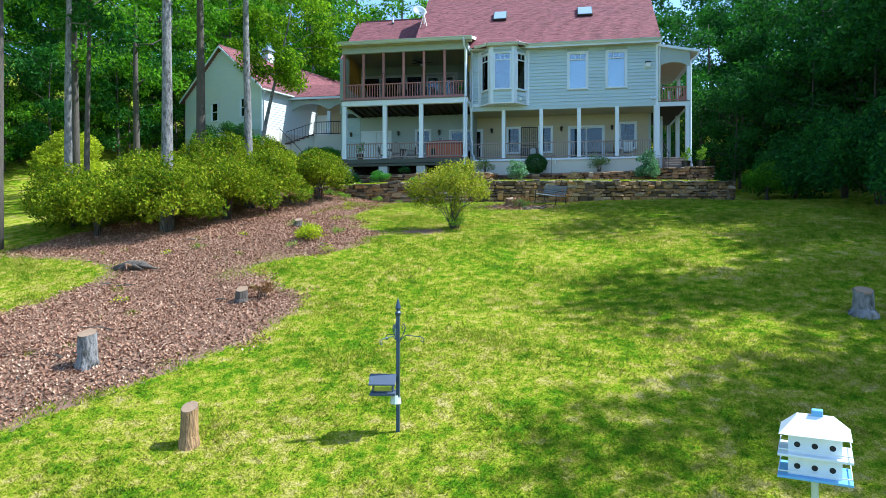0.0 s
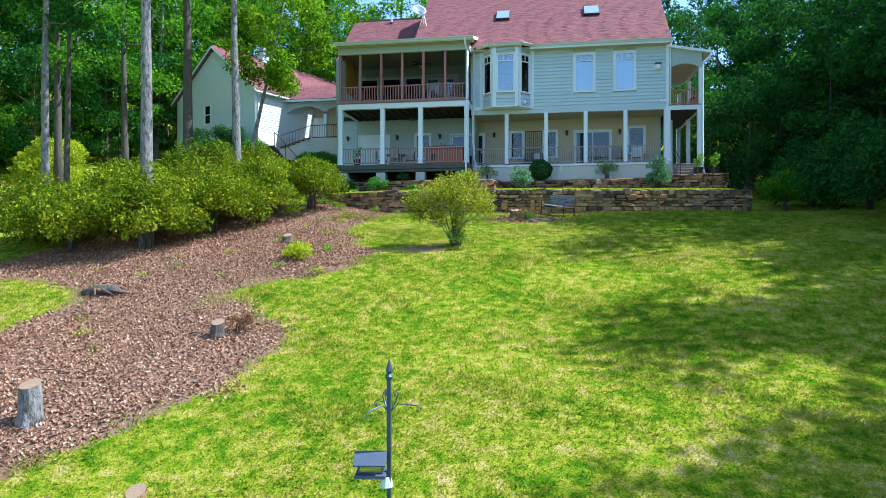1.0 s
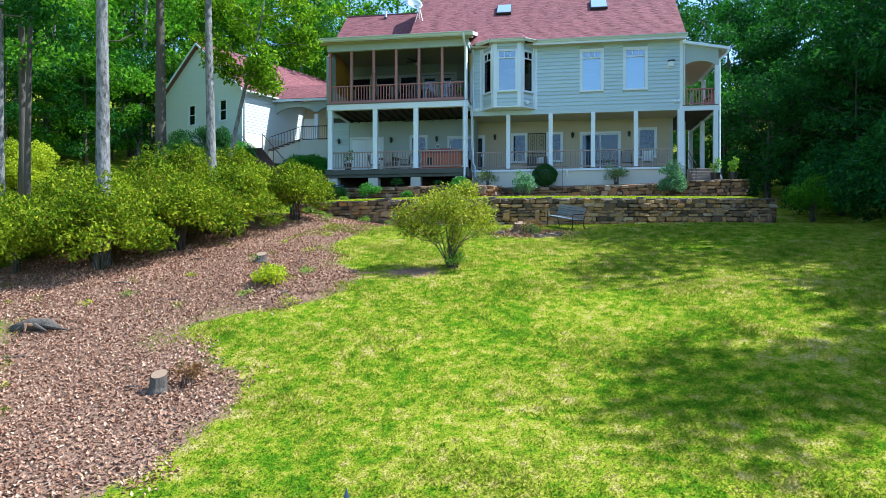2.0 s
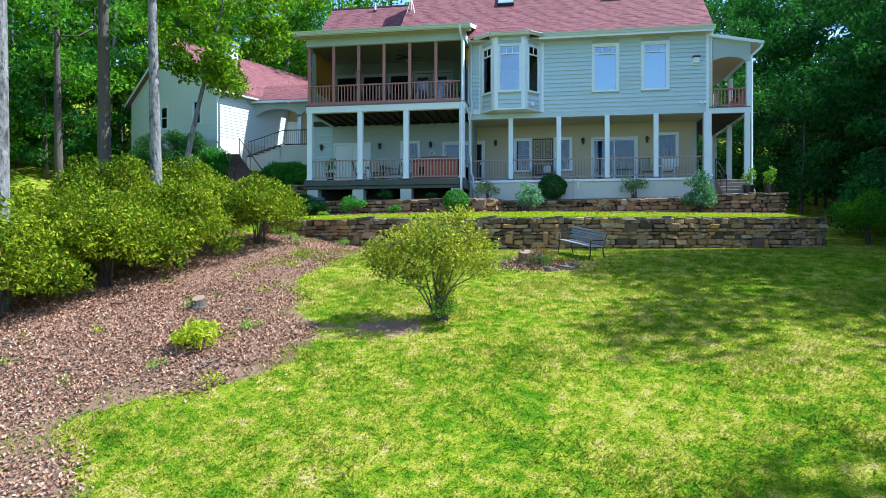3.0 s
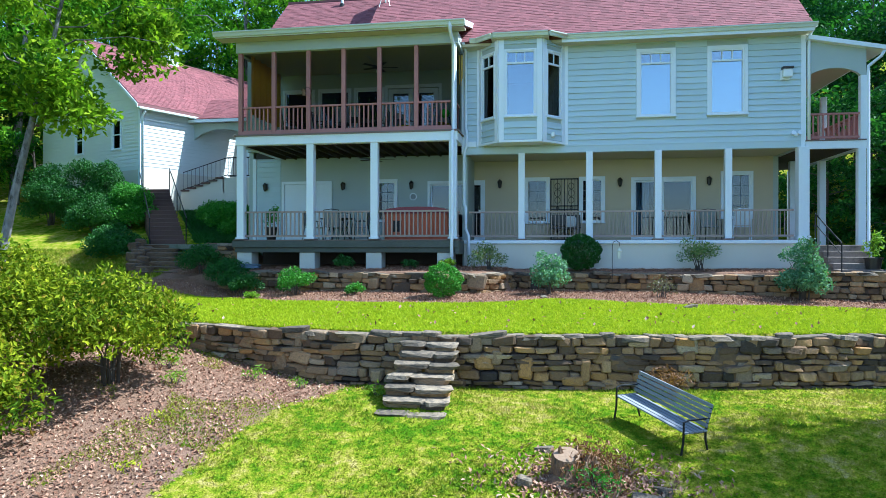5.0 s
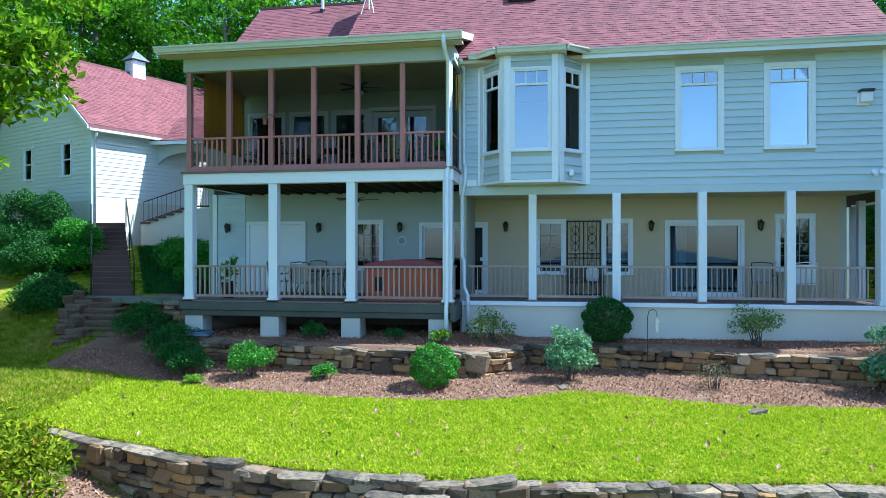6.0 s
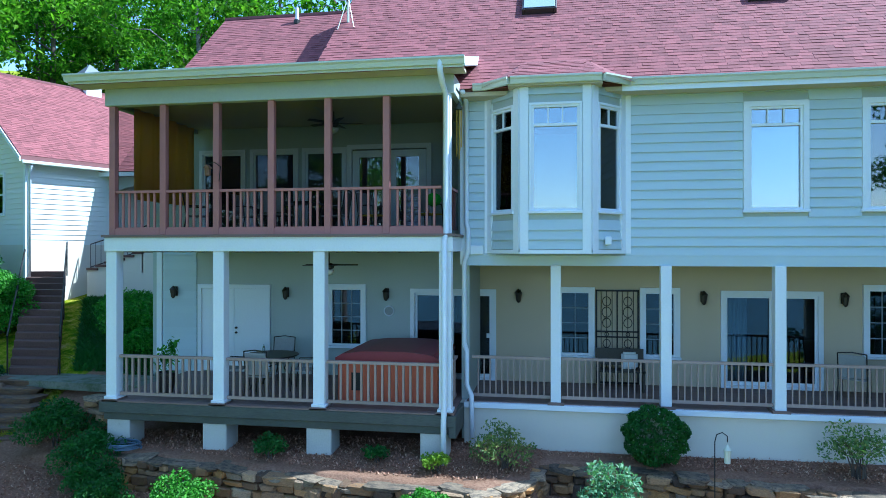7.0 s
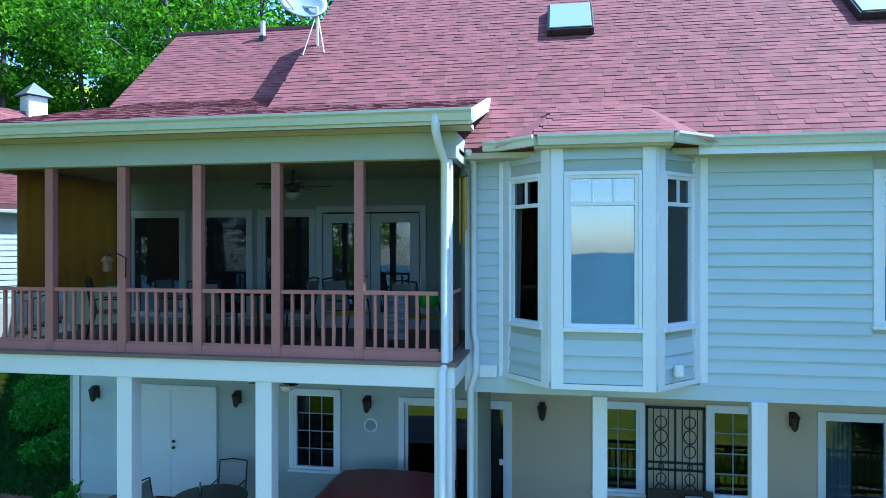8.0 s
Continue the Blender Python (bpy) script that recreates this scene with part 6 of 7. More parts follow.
part("log_trunk", tube(bmesh.new(), [(lx - 0.45, ly - 0.1, lz + 0.02), (lx - 0.1, ly, lz + 0.10), (lx + 0.25, ly + 0.05, lz + 0.12), (lx + 0.5, ly + 0.1, lz + 0.03)], [0.07, 0.14, 0.12, 0.05], 9), DARKBARK, log, smooth=True)
for i in range(9):
    a, q = 0.75 * i, 0.35 + 0.3 * ((i * 0.618) % 1)
    part("root", tube(bmesh.new(), [(lx + 0.04 * i - 0.15, ly, lz + 0.08), (lx + 0.5 * q * math.cos(a), ly + 0.35 * q * math.sin(a), lz + 0.20 - 0.012 * i), (lx + 1.25 * q * math.cos(a + 0.3), ly + 0.6 * q * math.sin(a + 0.3), lz + 0.01)], [0.06, 0.045, 0.012], 6), DARKBARK if i % 3 else ROTWOOD, log)

# ---- bird feeder pole
# the sky's blue sheen on the metal is put into the base colour
POLE = plain("sky_tinted_pole_metal", (0.055, 0.085, 0.135), 0.4, 0.15, 2.0, 40, 0.1, metal=0.4)
pole = thing("feeder_pole", "metal garden pole with scroll hooks, tinted for reflected sky", "pole")
px, py, pz = 3.01, -27.4, float(height(3.01, -27.4))
part("shaft", boxes((px - 0.022, px + 0.022, py - 0.022, py + 0.022, pz - 0.2, -5.86)), POLE, pole)
part("finial", lathe(bmesh.new(), [(0.03, -5.86), (0.045, -5.82), (0.02, -5.79), (0.04, -5.76), (0.03, -5.72), (0.008, -5.64), (0.0, -5.62)], (px, py, 0), 10), POLE, pole)
for a in (0.2, 2.3, 4.2):
    c, s = math.cos(a), math.sin(a)
    pts = [(0.02, -6.20), (0.10, -6.12), (0.20, -6.13), (0.30, -6.14), (0.345, -6.17), (0.34, -6.21), (0.31, -6.21), (0.305, -6.18)]
    part("hook", tube(bmesh.new(), [(px + r * c, py + r * s, z) for r, z in pts], 0.0065, 6), POLE, pole)
    pts = [(0.02, -6.2), (0.07, -6.10), (0.10, -6.02), (0.08, -5.97), (0.05, -5.99), (0.06, -6.03)]
    part("scroll", tube(bmesh.new(), [(px + r * c, py + r * s, z) for r, z in pts], 0.007, 6), POLE, pole)
GREYWOOD = plain("weathered_grey_wood", (0.07, 0.088, 0.13), 0.75, 0.25, 2.0, 30, 0.3, stretch=(1, 6, 6))
feeder = thing("bird_feeder", "grey wooden house-shaped bird feeder on the pole", "feeder", (2.82, -27.45, -6.90), 8)
feeder.scale = (0.8, 0.8, 0.8)
part("tray", soften(boxes((-0.21, 0.21, -0.16, 0.16, 0.0, 0.05)), 0.006), GREYWOOD, feeder)
for x in (-0.17, 0.15):
    part("end_wall", boxes((x, x + 0.02, -0.10, 0.10, 0.05, 0.22)), GREYWOOD, feeder)
g = part("seed_window", boxes((-0.15, 0.15, -0.075, -0.07, 0.06, 0.21)), GLASS, feeder)
part("seed", boxes((-0.14, 0.14, -0.06, 0.06, 0.05, 0.11)), plain("seed", (0.35, 0.27, 0.16), 0.9, 0.3, 3, 60), feeder)
for s in (1, -1):
    bm = bmesh.new()
    prism(bm, [(-0.22, 0.0, 0.34), (-0.22, -0.2 * s, 0.20), (-0.22, -0.2 * s, 0.18), (-0.22, 0.0, 0.32)], (0, 0, 0), (0.44, 0, 0))
    part("roof", bm, GREYWOOD, feeder)
part("seed_guard", lathe(bmesh.new(), [(0.10, 0.0), (0.07, 0.14), (0.065, 0.14), (0.09, 0.0)], (0.2, 0.05, -0.16), 12), GUTTER, feeder)

# ---- martin house on its pole
WHITE = plain("white_birdhouse_paint", (0.78, 0.80, 0.84), 0.4, 0.04, 2.0, 30, 0.05)
BLUEMETAL = plain("blue_birdhouse_metal", (0.20, 0.42, 0.72), 0.4, 0.06, 2.0, 30, 0.05)
martin = thing("birdhouse", "white two-storey martin birdhouse with hipped roof on a pole", "birdhouse", (6.98, -30.70, -6.66), -20)
martin.scale = (0.76, 0.76, 0.76)
part("pole", tube(bmesh.new(), [(0, 0, -2.4), (0, 0, 0.0)], 0.035, 10), GUTTER, martin)
for z in (0.0, 0.21):
    part("floor", soften(boxes((-0.32, 0.32, -0.27, 0.27, z, z + 0.025)), 0.004), BLUEMETAL if z == 0 else WHITE, martin)
    b = part("storey", boxes((-0.23, 0.23, -0.18, 0.18, z + 0.025, z + 0.21)), WHITE, martin)
    for i in range(3):
        part("entrance", tube(bmesh.new(), [(-0.15 + 0.15 * i, -0.183, z + 0.11), (-0.15 + 0.15 * i, -0.16, z + 0.11)], 0.028, 12), IRON, b)
    part("perch_rail", tube(bmesh.new(), [(-0.31, 0.26, z + 0.07), (-0.31, -0.26, z + 0.07), (0.31, -0.26, z + 0.07), (0.31, 0.26, z + 0.07)], 0.006, 6), WHITE, martin)
bm = bmesh.new()
lo = [bm.verts.new(p) for p in ((-0.31, -0.26, 0.42), (0.31, -0.26, 0.42), (0.31, 0.26, 0.42), (-0.31, 0.26, 0.42))]
hi = [bm.verts.new(p) for p in ((-0.16, -0.05, 0.58), (0.16, -0.05, 0.58), (0.16, 0.05, 0.58), (-0.16, 0.05, 0.58))]
bm.faces.new(lo[::-1])
bm.faces.new(hi)
for i in range(4):
    bm.faces.new((lo[i], lo[(i + 1) % 4], hi[(i + 1) % 4], hi[i]))
part("roof", bm, WHITE, martin)
part("chimney", soften(boxes((-0.03, 0.07, -0.05, 0.05, 0.56, 0.64)), 0.006), BLUEMETAL, martin)

# ---- garden bench
bench = thing("bench", "weathered slatted bench with black iron frame on the lawn", "bench", (4.95, -9.05, float(height(4.95, -9.05)) - 0.02), -56)
bench.matrix_basis = pose(4.95, -9.05, float(height(4.95, -9.05)) - 0.02, 0, 8, -58)
bench.scale = (0.95, 0.95, 0.84)
SLAT = plain("grey_bench_slats", (0.26, 0.27, 0.29), 0.75, 0.2, 2.0, 30, 0.3, stretch=(1, 6, 6), rnd=0.2)
for x in (-0.82, 0.82):
    bm = bmesh.new()
    tube(bm, [(x, -0.26, -0.05), (x, -0.24, 0.22), (x, -0.25, 0.42)], 0.018, 6)
    tube(bm, [(x, 0.30, -0.05), (x, 0.20, 0.25), (x, 0.18, 0.42), (x, 0.26, 0.86)], 0.018, 6)
    tube(bm, [(x, -0.25, 0.42), (x, 0.18, 0.41)], 0.018, 6)
    tube(bm, [(x, -0.25, 0.42), (x, -0.27, 0.62), (x, -0.18, 0.65), (x, 0.22, 0.64)], 0.016, 6)
    part("end_frame", bm, IRON, bench, "curled black iron end")
for i in range(5):
    part("seat_slat", boxes((-0.86, 0.86, -0.25 + 0.09 * i, -0.18 + 0.09 * i, 0.425, 0.45)), SLAT, bench)
for i in range(5):
    y, z = 0.185 + 0.018 * i, 0.50 + 0.085 * i
    part("back_slat", boxes((-0.86, 0.86, y - 0.035, y - 0.012, z, z + 0.065)), SLAT, bench)

# ---- porch things
def lantern(x, y, z):
    ob = thing("wall_lantern", "dark bronze wall lantern beside the porch doors", "lantern", (x, y, z), group="porch lanterns")
    part("back_plate", soften(boxes((-0.05, 0.05, -0.02, 0.0, -0.12, 0.12)), 0.008), BRONZE, ob)
    part("arm", tube(bmesh.new(), [(0, -0.02, 0.05), (0, -0.10, 0.12), (0, -0.13, 0.10)], 0.012, 6), BRONZE, ob)
    part("cage", lathe(bmesh.new(), [(0.02, -0.17), (0.05, -0.13), (0.075, 0.03), (0.09, 0.05), (0.05, 0.10), (0.01, 0.14)], (0, -0.13, 0), 8), BRONZE, ob)
    return ob


for x in (-7.0, -4.07, -1.57, 1.54, 5.56, 8.40):
    lantern(x, 3.20 if x > -6.5 else 3.17, 1.98)
plate = thing("wall_plaque", "round white wall clock plaque", "plaque", (-1.52, 3.19, 1.565))
part("rim", lathe(bmesh.new(), [(0.13, 0.0), (0.13, 0.02), (0.10, 0.03), (0.10, 0.0)], n=20), TRIM, plate, turn=pose(0, 0, 0, 90))
part("face", lathe(bmesh.new(), [(0.098, 0.0), (0.098, 0.012)], n=20), plain("grey_face", (0.30, 0.32, 0.33), 0.6), plate, turn=pose(0, 0, 0, 90))
flood = thing("flood_light", "twin white wall flood light on the clapboards", "lamp", (10.02, 1.04, 4.86))
part("mount", soften(boxes((-0.10, 0.16, -0.06, 0.0, -0.18, 0.10)), 0.01), TRIM, flood)
part("lamp_head", soften(boxes((-0.06, 0.20, -0.20, -0.06, -0.12, 0.12)), 0.02), BLIND, flood)
part("shade", soften(boxes((-0.08, 0.22, -0.24, -0.04, 0.12, 0.18)), 0.01), BRONZE, flood)
spot = thing("flood_light", "small white twin spot lamp at the wall corner", "lamp", (10.35, 1.04, 3.08))
for x in (-0.09, 0.09):
    part("lamp_head", lathe(bmesh.new(), [(0.03, 0.0), (0.06, 0.10), (0.065, 0.12)], n=12), TRIM, spot, turn=pose(x, -0.03, 0, 70, 0, 0))
part("mount", soften(boxes((-0.06, 0.06, -0.04, 0.0, -0.05, 0.05)), 0.01), TRIM, spot)


def fan(x, y, z, material):
    ob = thing("ceiling_fan", "ceiling fan with five blades under the porch ceiling", "fan", (x, y, z), group="porch fans")
    part("rod", tube(bmesh.new(), [(0, 0, 0), (0, 0, 0.25)], 0.015, 8), BRONZE, ob)
    part("motor", lathe(bmesh.new(), [(0.03, -0.12), (0.10, -0.08), (0.11, 0.0), (0.04, 0.03)], n=14), material, ob)
    part("lamp_bowl", lathe(bmesh.new(), [(0.02, -0.24), (0.09, -0.20), (0.11, -0.13), (0.05, -0.11)], n=14), BLIND, ob)
    for i in range(5):
        part("blade", soften(boxes((0.10, 0.62, -0.06, 0.06, -0.02, -0.008)), 0.003), material, ob, turn=pose(0, 0, 0, 8, 0, 72 * i + 15))
    return ob


fan(-2.45, 1.6, 2.70, BRONZE)
fan(-2.35, 1.6, 5.76, BRONZE)
tub = thing("hot_tub", "square hot tub with red cedar sides and maroon cover", "hot tub", (-0.86, 1.42, 0.005))
part("shell", boxes((-0.98, 0.98, -0.98, 0.98, 0.02, 0.84)), REDWOOD, tub)
for i in range(17):
    part("stave", soften(boxes((-0.99 + 0.1165 * i, -0.985 + 0.1165 * (i + 1), -1.0, -0.982, 0.0, 0.82)), 0.004), REDWOOD, tub)
    part("stave", soften(boxes((-1.0, -0.982, -0.99 + 0.1165 * i, -0.985 + 0.1165 * (i + 1), 0.0, 0.82)), 0.004), REDWOOD, tub)
bm = bmesh.new()
prism(bm, [(-1.04, -1.04, 0.82), (-1.04, -1.04, 0.89), (-0.9, -1.04, 0.97), (-0.5, -1.04, 1.02), (0.0, -1.04, 1.03), (0.5, -1.04, 1.02), (0.9, -1.04, 0.97), (1.04, -1.04, 0.89), (1.04, -1.04, 0.82)], (0, 0, 0), (0, 2.08, 0))
part("cover", bm, VINYL, tub, "padded maroon vinyl cover")
part("control_panel", boxes((-0.72, -0.50, -1.012, -1.0, 0.25, 0.60)), IRON, tub)


def chair(x, y, z, spin, frame_mat, seat_mat, label, group, back_mat=None):
    ob = thing("patio_chair", label, "chair", (x, y, z), spin, group=group)
    part("seat", soften(boxes((-0.24, 0.24, -0.24, 0.22, 0.41, 0.44)), 0.008), seat_mat, ob)
    bm = boxes((-0.23, 0.23, 0.20, 0.22, 0.46, 0.92))
    for v in bm.verts:
        v.co.y += 0.22 * (v.co.z - 0.46)
    part("backrest", bm, back_mat or seat_mat, ob)
    for sx in (-0.25, 0.25):
        part("side_frame", tube(bmesh.new(), [(sx, -0.26, 0.0), (sx, -0.24, 0.42), (sx, -0.20, 0.63), (sx, 0.18, 0.64)], 0.013, 6), frame_mat, ob)
        part("leg", tube(bmesh.new(), [(sx, 0.30, 0.0), (sx, 0.22, 0.42), (sx, 0.30, 0.95)], 0.013, 6), frame_mat, ob)
    part("top_bar", tube(bmesh.new(), [(-0.25, 0.30, 0.95), (0, 0.31, 0.98), (0.25, 0.30, 0.95)], 0.013, 6), frame_mat, ob)
    return ob


SLING = plain("grey_sling", (0.34, 0.34, 0.33), 0.8, 0.1)
table = thing("patio_table", "round dark metal patio table on the lower deck", "table", (-3.75, 1.55, 0.005))
part("top", lathe(bmesh.new(), [(0.58, 0.70), (0.60, 0.715), (0.58, 0.73)], n=28), BRONZE, table)
for i in range(4):
    c, s = math.cos(0.8 + 1.57 * i), math.sin(0.8 + 1.57 * i)
    part("leg", tube(bmesh.new(), [(0.48 * c, 0.48 * s, 0.0), (0.30 * c, 0.30 * s, 0.4), (0.45 * c, 0.45 * s, 0.70)], 0.016, 6), BRONZE, table)
for x, y, spin in ((-4.55, 1.4, 95), (-2.95, 1.5, -85), (-3.9, 2.4, 5), (-3.6, 0.75, 178)):
    chair(x, y, 0.005, spin, BRONZE, SLING, "patio chair with dark metal frame and grey sling", "lower deck chairs")
bottle = thing("bottle", "clear plastic bottle on the patio table", "bottle", (-3.95, 1.6, 0.735))
part("body", lathe(bmesh.new(), [(0.03, 0.0), (0.032, 0.12), (0.012, 0.17), (0.012, 0.20)], n=12), GLASS, bottle)
table = thing("patio_table", "square metal table on the screened porch", "table", (-3.3, 1.7, 3.315))
part("top", soften(boxes((-0.55, 0.55, -0.45, 0.45, 0.70, 0.73)), 0.006), BRONZE, table)
for sx in (-0.5, 0.5):
    for sy in (-0.4, 0.4):
        part("leg", tube(bmesh.new(), [(sx, sy, 0), (sx, sy, 0.7)], 0.016, 6), BRONZE, table)
for x, y, spin in ((-4.3, 1.6, 90), (-2.35, 1.7, -90), (-3.3, 0.85, 180), (-5.3, 1.2, 120)):
    chair(x, y, 3.315, spin, BRONZE, SLING, "patio chair with metal frame on the screened porch", "upper porch chairs")
YELLOW = plain("yellow_cushion", (0.75, 0.55, 0.02), 0.8, 0.1)
chair(-0.25, 1.25, 3.315, 150, BRONZE, YELLOW, "patio chair with bright yellow cushion", "upper porch chairs", SLING)
chair(-1.45, 1.6, 3.315, 60, BRONZE, YELLOW, "patio chair with yellow cushion on the screened porch", "upper porch chairs", SLING)
ball = thing("cushion", "round bright green cushion on a porch chair", "cushion", (-0.05, 1.0, 4.02))
part("pad", lathe(bmesh.new(), [(0.02, -0.14), (0.12, -0.10), (0.17, 0.0), (0.12, 0.10), (0.02, 0.14)], n=16), plain("green_cushion", (0.10, 0.55, 0.02), 0.8, 0.1), ball, smooth=True)
bm = bmesh.new()
n = 40
for i in range(n):
    ya, yb = 0.45 + 2.3 * i / n, 0.45 + 2.3 * (i + 1) / n
    xa, xb = (-6.30 + 0.05 * math.sin(0.8 * j) for j in (i, i + 1))
    bm.faces.new([bm.verts.new(p) for p in ((xa, ya, 4.06), (xb, yb, 4.06), (xb, yb, 5.96), (xa, ya, 5.96))])
bmesh.ops.remove_doubles(bm, verts=bm.verts, dist=1e-4)
bmesh.ops.solidify(bm, geom=list(bm.faces), thickness=0.01)
drape = thing("porch_curtain", "tan canvas curtain hung at the porch end", "curtain")
part("cloth", bm, TAN, drape, smooth=True)
chime = thing("wind_chime", "brass wind chime hanging at the porch corner", "wind chime")
for i in range(5):
    a = 1.257 * i
    part("chime_tube", tube(bmesh.new(), [(0.52 + 0.05 * math.cos(a), 0.62 + 0.05 * math.sin(a), 5.0 - 0.06 * i), (0.52 + 0.05 * math.cos(a), 0.62 + 0.05 * math.sin(a), 5.72)], 0.012, 6), plain("brass", (0.75, 0.50, 0.10), 0.35, 0.1, metal=0.8) if i == 0 else bpy.data.materials["brass"], chime)
part("disc", lathe(bmesh.new(), [(0.07, 5.74), (0.07, 5.76), (0.005, 5.9)], (0.52, 0.62, 0), 12), OLDWOOD, chime)

lamp = thing("hanging_feeder", "small wooden feeder hung from a porch post bracket", "feeder")
part("bracket", tube(bmesh.new(), [(-4.13, -0.05, 4.35), (-4.02, -0.20, 4.62), (-4.10, -0.30, 4.70), (-4.22, -0.30, 4.66)], 0.010, 6), IRON, lamp)
part("box", soften(boxes((-4.275, -4.185, -0.34, -0.26, 4.44, 4.58)), 0.008), ROTWOOD, lamp)
bm = bmesh.new()
prism(bm, [(-4.30, -0.36, 4.58), (-4.16, -0.36, 4.58), (-4.23, -0.36, 4.65)], (0, 0, 0), (0, 0.12, 0))
part("feeder_roof", bm, ROTWOOD, lamp)
towel = thing("towel", "blue and white towel over a porch chair", "towel", (-0.42, 0.62, 3.98))
bm = bmesh.new()
n = 14
for i in range(n):
    za, zb = 0.12 - 0.62 * i / n, 0.12 - 0.62 * (i + 1) / n
    ya, yb = (0.03 * math.sin(2.2 * j) for j in (i, i + 1))
    bm.faces.new([bm.verts.new(p) for p in ((-0.15, ya, za), (0.15, ya + 0.02, za), (0.13, yb + 0.02, zb), (-0.14, yb, zb))])
bmesh.ops.remove_doubles(bm, verts=bm.verts, dist=1e-3)
bmesh.ops.solidify(bm, geom=list(bm.faces), thickness=0.012)
part("cloth", bm, plain("blue_white_cloth", (0.55, 0.60, 0.70), 0.9, 0.35, 6.0, 18, 0.2), towel, smooth=True)

# wrought-iron door between the porch windows
gate = thing("iron_door", "black wrought-iron scroll door against the porch wall", "gate")
GX0, GX1, gy_ = 3.26, 4.20, 3.12
bm = boxes((GX0, GX0 + 0.035, gy_, gy_ + 0.03, 0.02, 2.12), (GX1 - 0.035, GX1, gy_, gy_ + 0.03, 0.02, 2.12), (GX0, GX1, gy_, gy_ + 0.03, 2.08, 2.12), (GX0, GX1, gy_, gy_ + 0.03, 0.02, 0.06), (GX0, GX1, gy_, gy_ + 0.03, 1.05, 1.08), (GX0, GX1, gy_, gy_ + 0.03, 1.17, 1.20), (3.715, 3.745, gy_, gy_ + 0.03, 0.06, 2.08))
part("door_frame", bm, IRON, gate)
for x in (3.38, 3.50, 3.62, 3.84, 3.96, 4.08):
    part("bar", tube(bmesh.new(), [(x, gy_ + 0.015, 0.06), (x, gy_ + 0.015, 2.08)], 0.008, 6), IRON, gate)
for cx in (3.50, 3.96):
    for cz, r in ((1.62, 0.10), (1.86, 0.09), (1.38, 0.09), (0.72, 0.10), (0.92, 0.08), (0.42, 0.09), (1.125, 0.04)):
        ring = [(cx + r * math.cos(2 * math.pi * i / 14), gy_, cz + r * 1.15 * math.sin(2 * math.pi * i / 14)) for i in range(15)]
        part("scroll", tube(bmesh.new(), ring, 0.009, 5), IRON, gate)
settee = thing("porch_bench", "dark slatted porch bench with pale cushion", "bench", (3.75, 2.55, 0.005))
part("seat", boxes((-0.5, 0.5, -0.2, 0.22, 0.40, 0.44)), BRONZE, settee)
part("backrest", boxes((-0.5, 0.5, 0.20, 0.24, 0.5, 0.86)), BRONZE, settee)
for sx in (-0.46, 0.46):
    part("side", boxes((sx - 0.02, sx + 0.02, -0.2, 0.24, 0.0, 0.62)), BRONZE, settee)
part("cushion", soften(boxes((0.02, 0.36, 0.02, 0.18, 0.445, 0.80)), 0.04, 2), CURTAIN, settee, "pale square cushion")
chair(9.2, 2.3, 0.005, 170, TRIM, BLIND, "white patio chair on the ground-floor porch", "ground-floor porch chairs")
chair(8.3, 2.4, 0.005, 150, BRONZE, SLING, "dark patio chair on the ground-floor porch", "ground-floor porch chairs")


def potted(x, y, z, r, h, leaf_mat, label, seed):
    ob = thing("potted_plant", label, "plant", (x, y, z), group="potted plants")
    part("pot", lathe(bmesh.new(), [(r * 0.7, 0.0), (r, h), (r * 1.08, h), (r * 1.08, h * 0.9), (r * 0.9, h * 0.9)], n=16), BRONZE, ob, "dark plastic pot")
    rng = np.random.default_rng(seed)
    v, f = leaf_arrays(clumps([((0, 0, h + 0.3), (0.26, 0.26, 0.3)), ((0.12, 0.05, h + 0.55), (0.16, 0.16, 0.2))], 700, rng, 0.6), 0.14, rng, slim=0.35)
    tagged(sheet("leaves", v, f, leaf_mat, ob), kind="stuff")
    return ob


potted(11.75, -0.55, -0.92, 0.22, 0.42, LIME_LEAF, "potted bright green plant by the steps", 1)
potted(12.45, -0.75, -0.92, 0.20, 0.40, LIME_LEAF, "potted bright green plant on the stone wall", 2)
potted(-5.75, 0.75, 0.005, 0.2, 0.42, SHRUB_LEAF, "potted fern on the lower deck", 3)
hook = thing("shepherd_hook", "thin iron garden hook with a hanging lantern", "hook")
part("rod", tube(bmesh.new(), [(5.0, -0.45, -1.2), (5.0, -0.45, -0.2), (5.03, -0.45, -0.08), (5.12, -0.45, -0.04), (5.2, -0.45, -0.1), (5.2, -0.45, -0.2)], 0.009, 6), IRON, hook)
part("lantern", lathe(bmesh.new(), [(0.05, -0.55), (0.055, -0.35), (0.07, -0.33), (0.01, -0.24)], (5.2, -0.45, 0), 8), GUTTER, hook)
hose = thing("garden_hose", "coiled blue-grey garden hose under the deck", "hose")
pts = [(-6.0 + (0.36 - 0.012 * i % 0.1) * math.cos(0.6 * i), -0.30 + (0.26 - 0.01 * i % 0.08) * math.sin(0.6 * i), -0.88 + 0.002 * i) for i in range(60)]
part("coil", tube(bmesh.new(), pts, 0.014, 6), plain("blue_hose", (0.12, 0.17, 0.24), 0.5, 0.1), hose, smooth=True)
# ---- fallen leaves in the beds and grass on the lawns
def scatter(n, x0, x1, y0, y1, keep, rng):
    x, y = rng.uniform(x0, x1, n), rng.uniform(y0, y1, n)
    k = keep(x, y)
    return x[k], y[k]


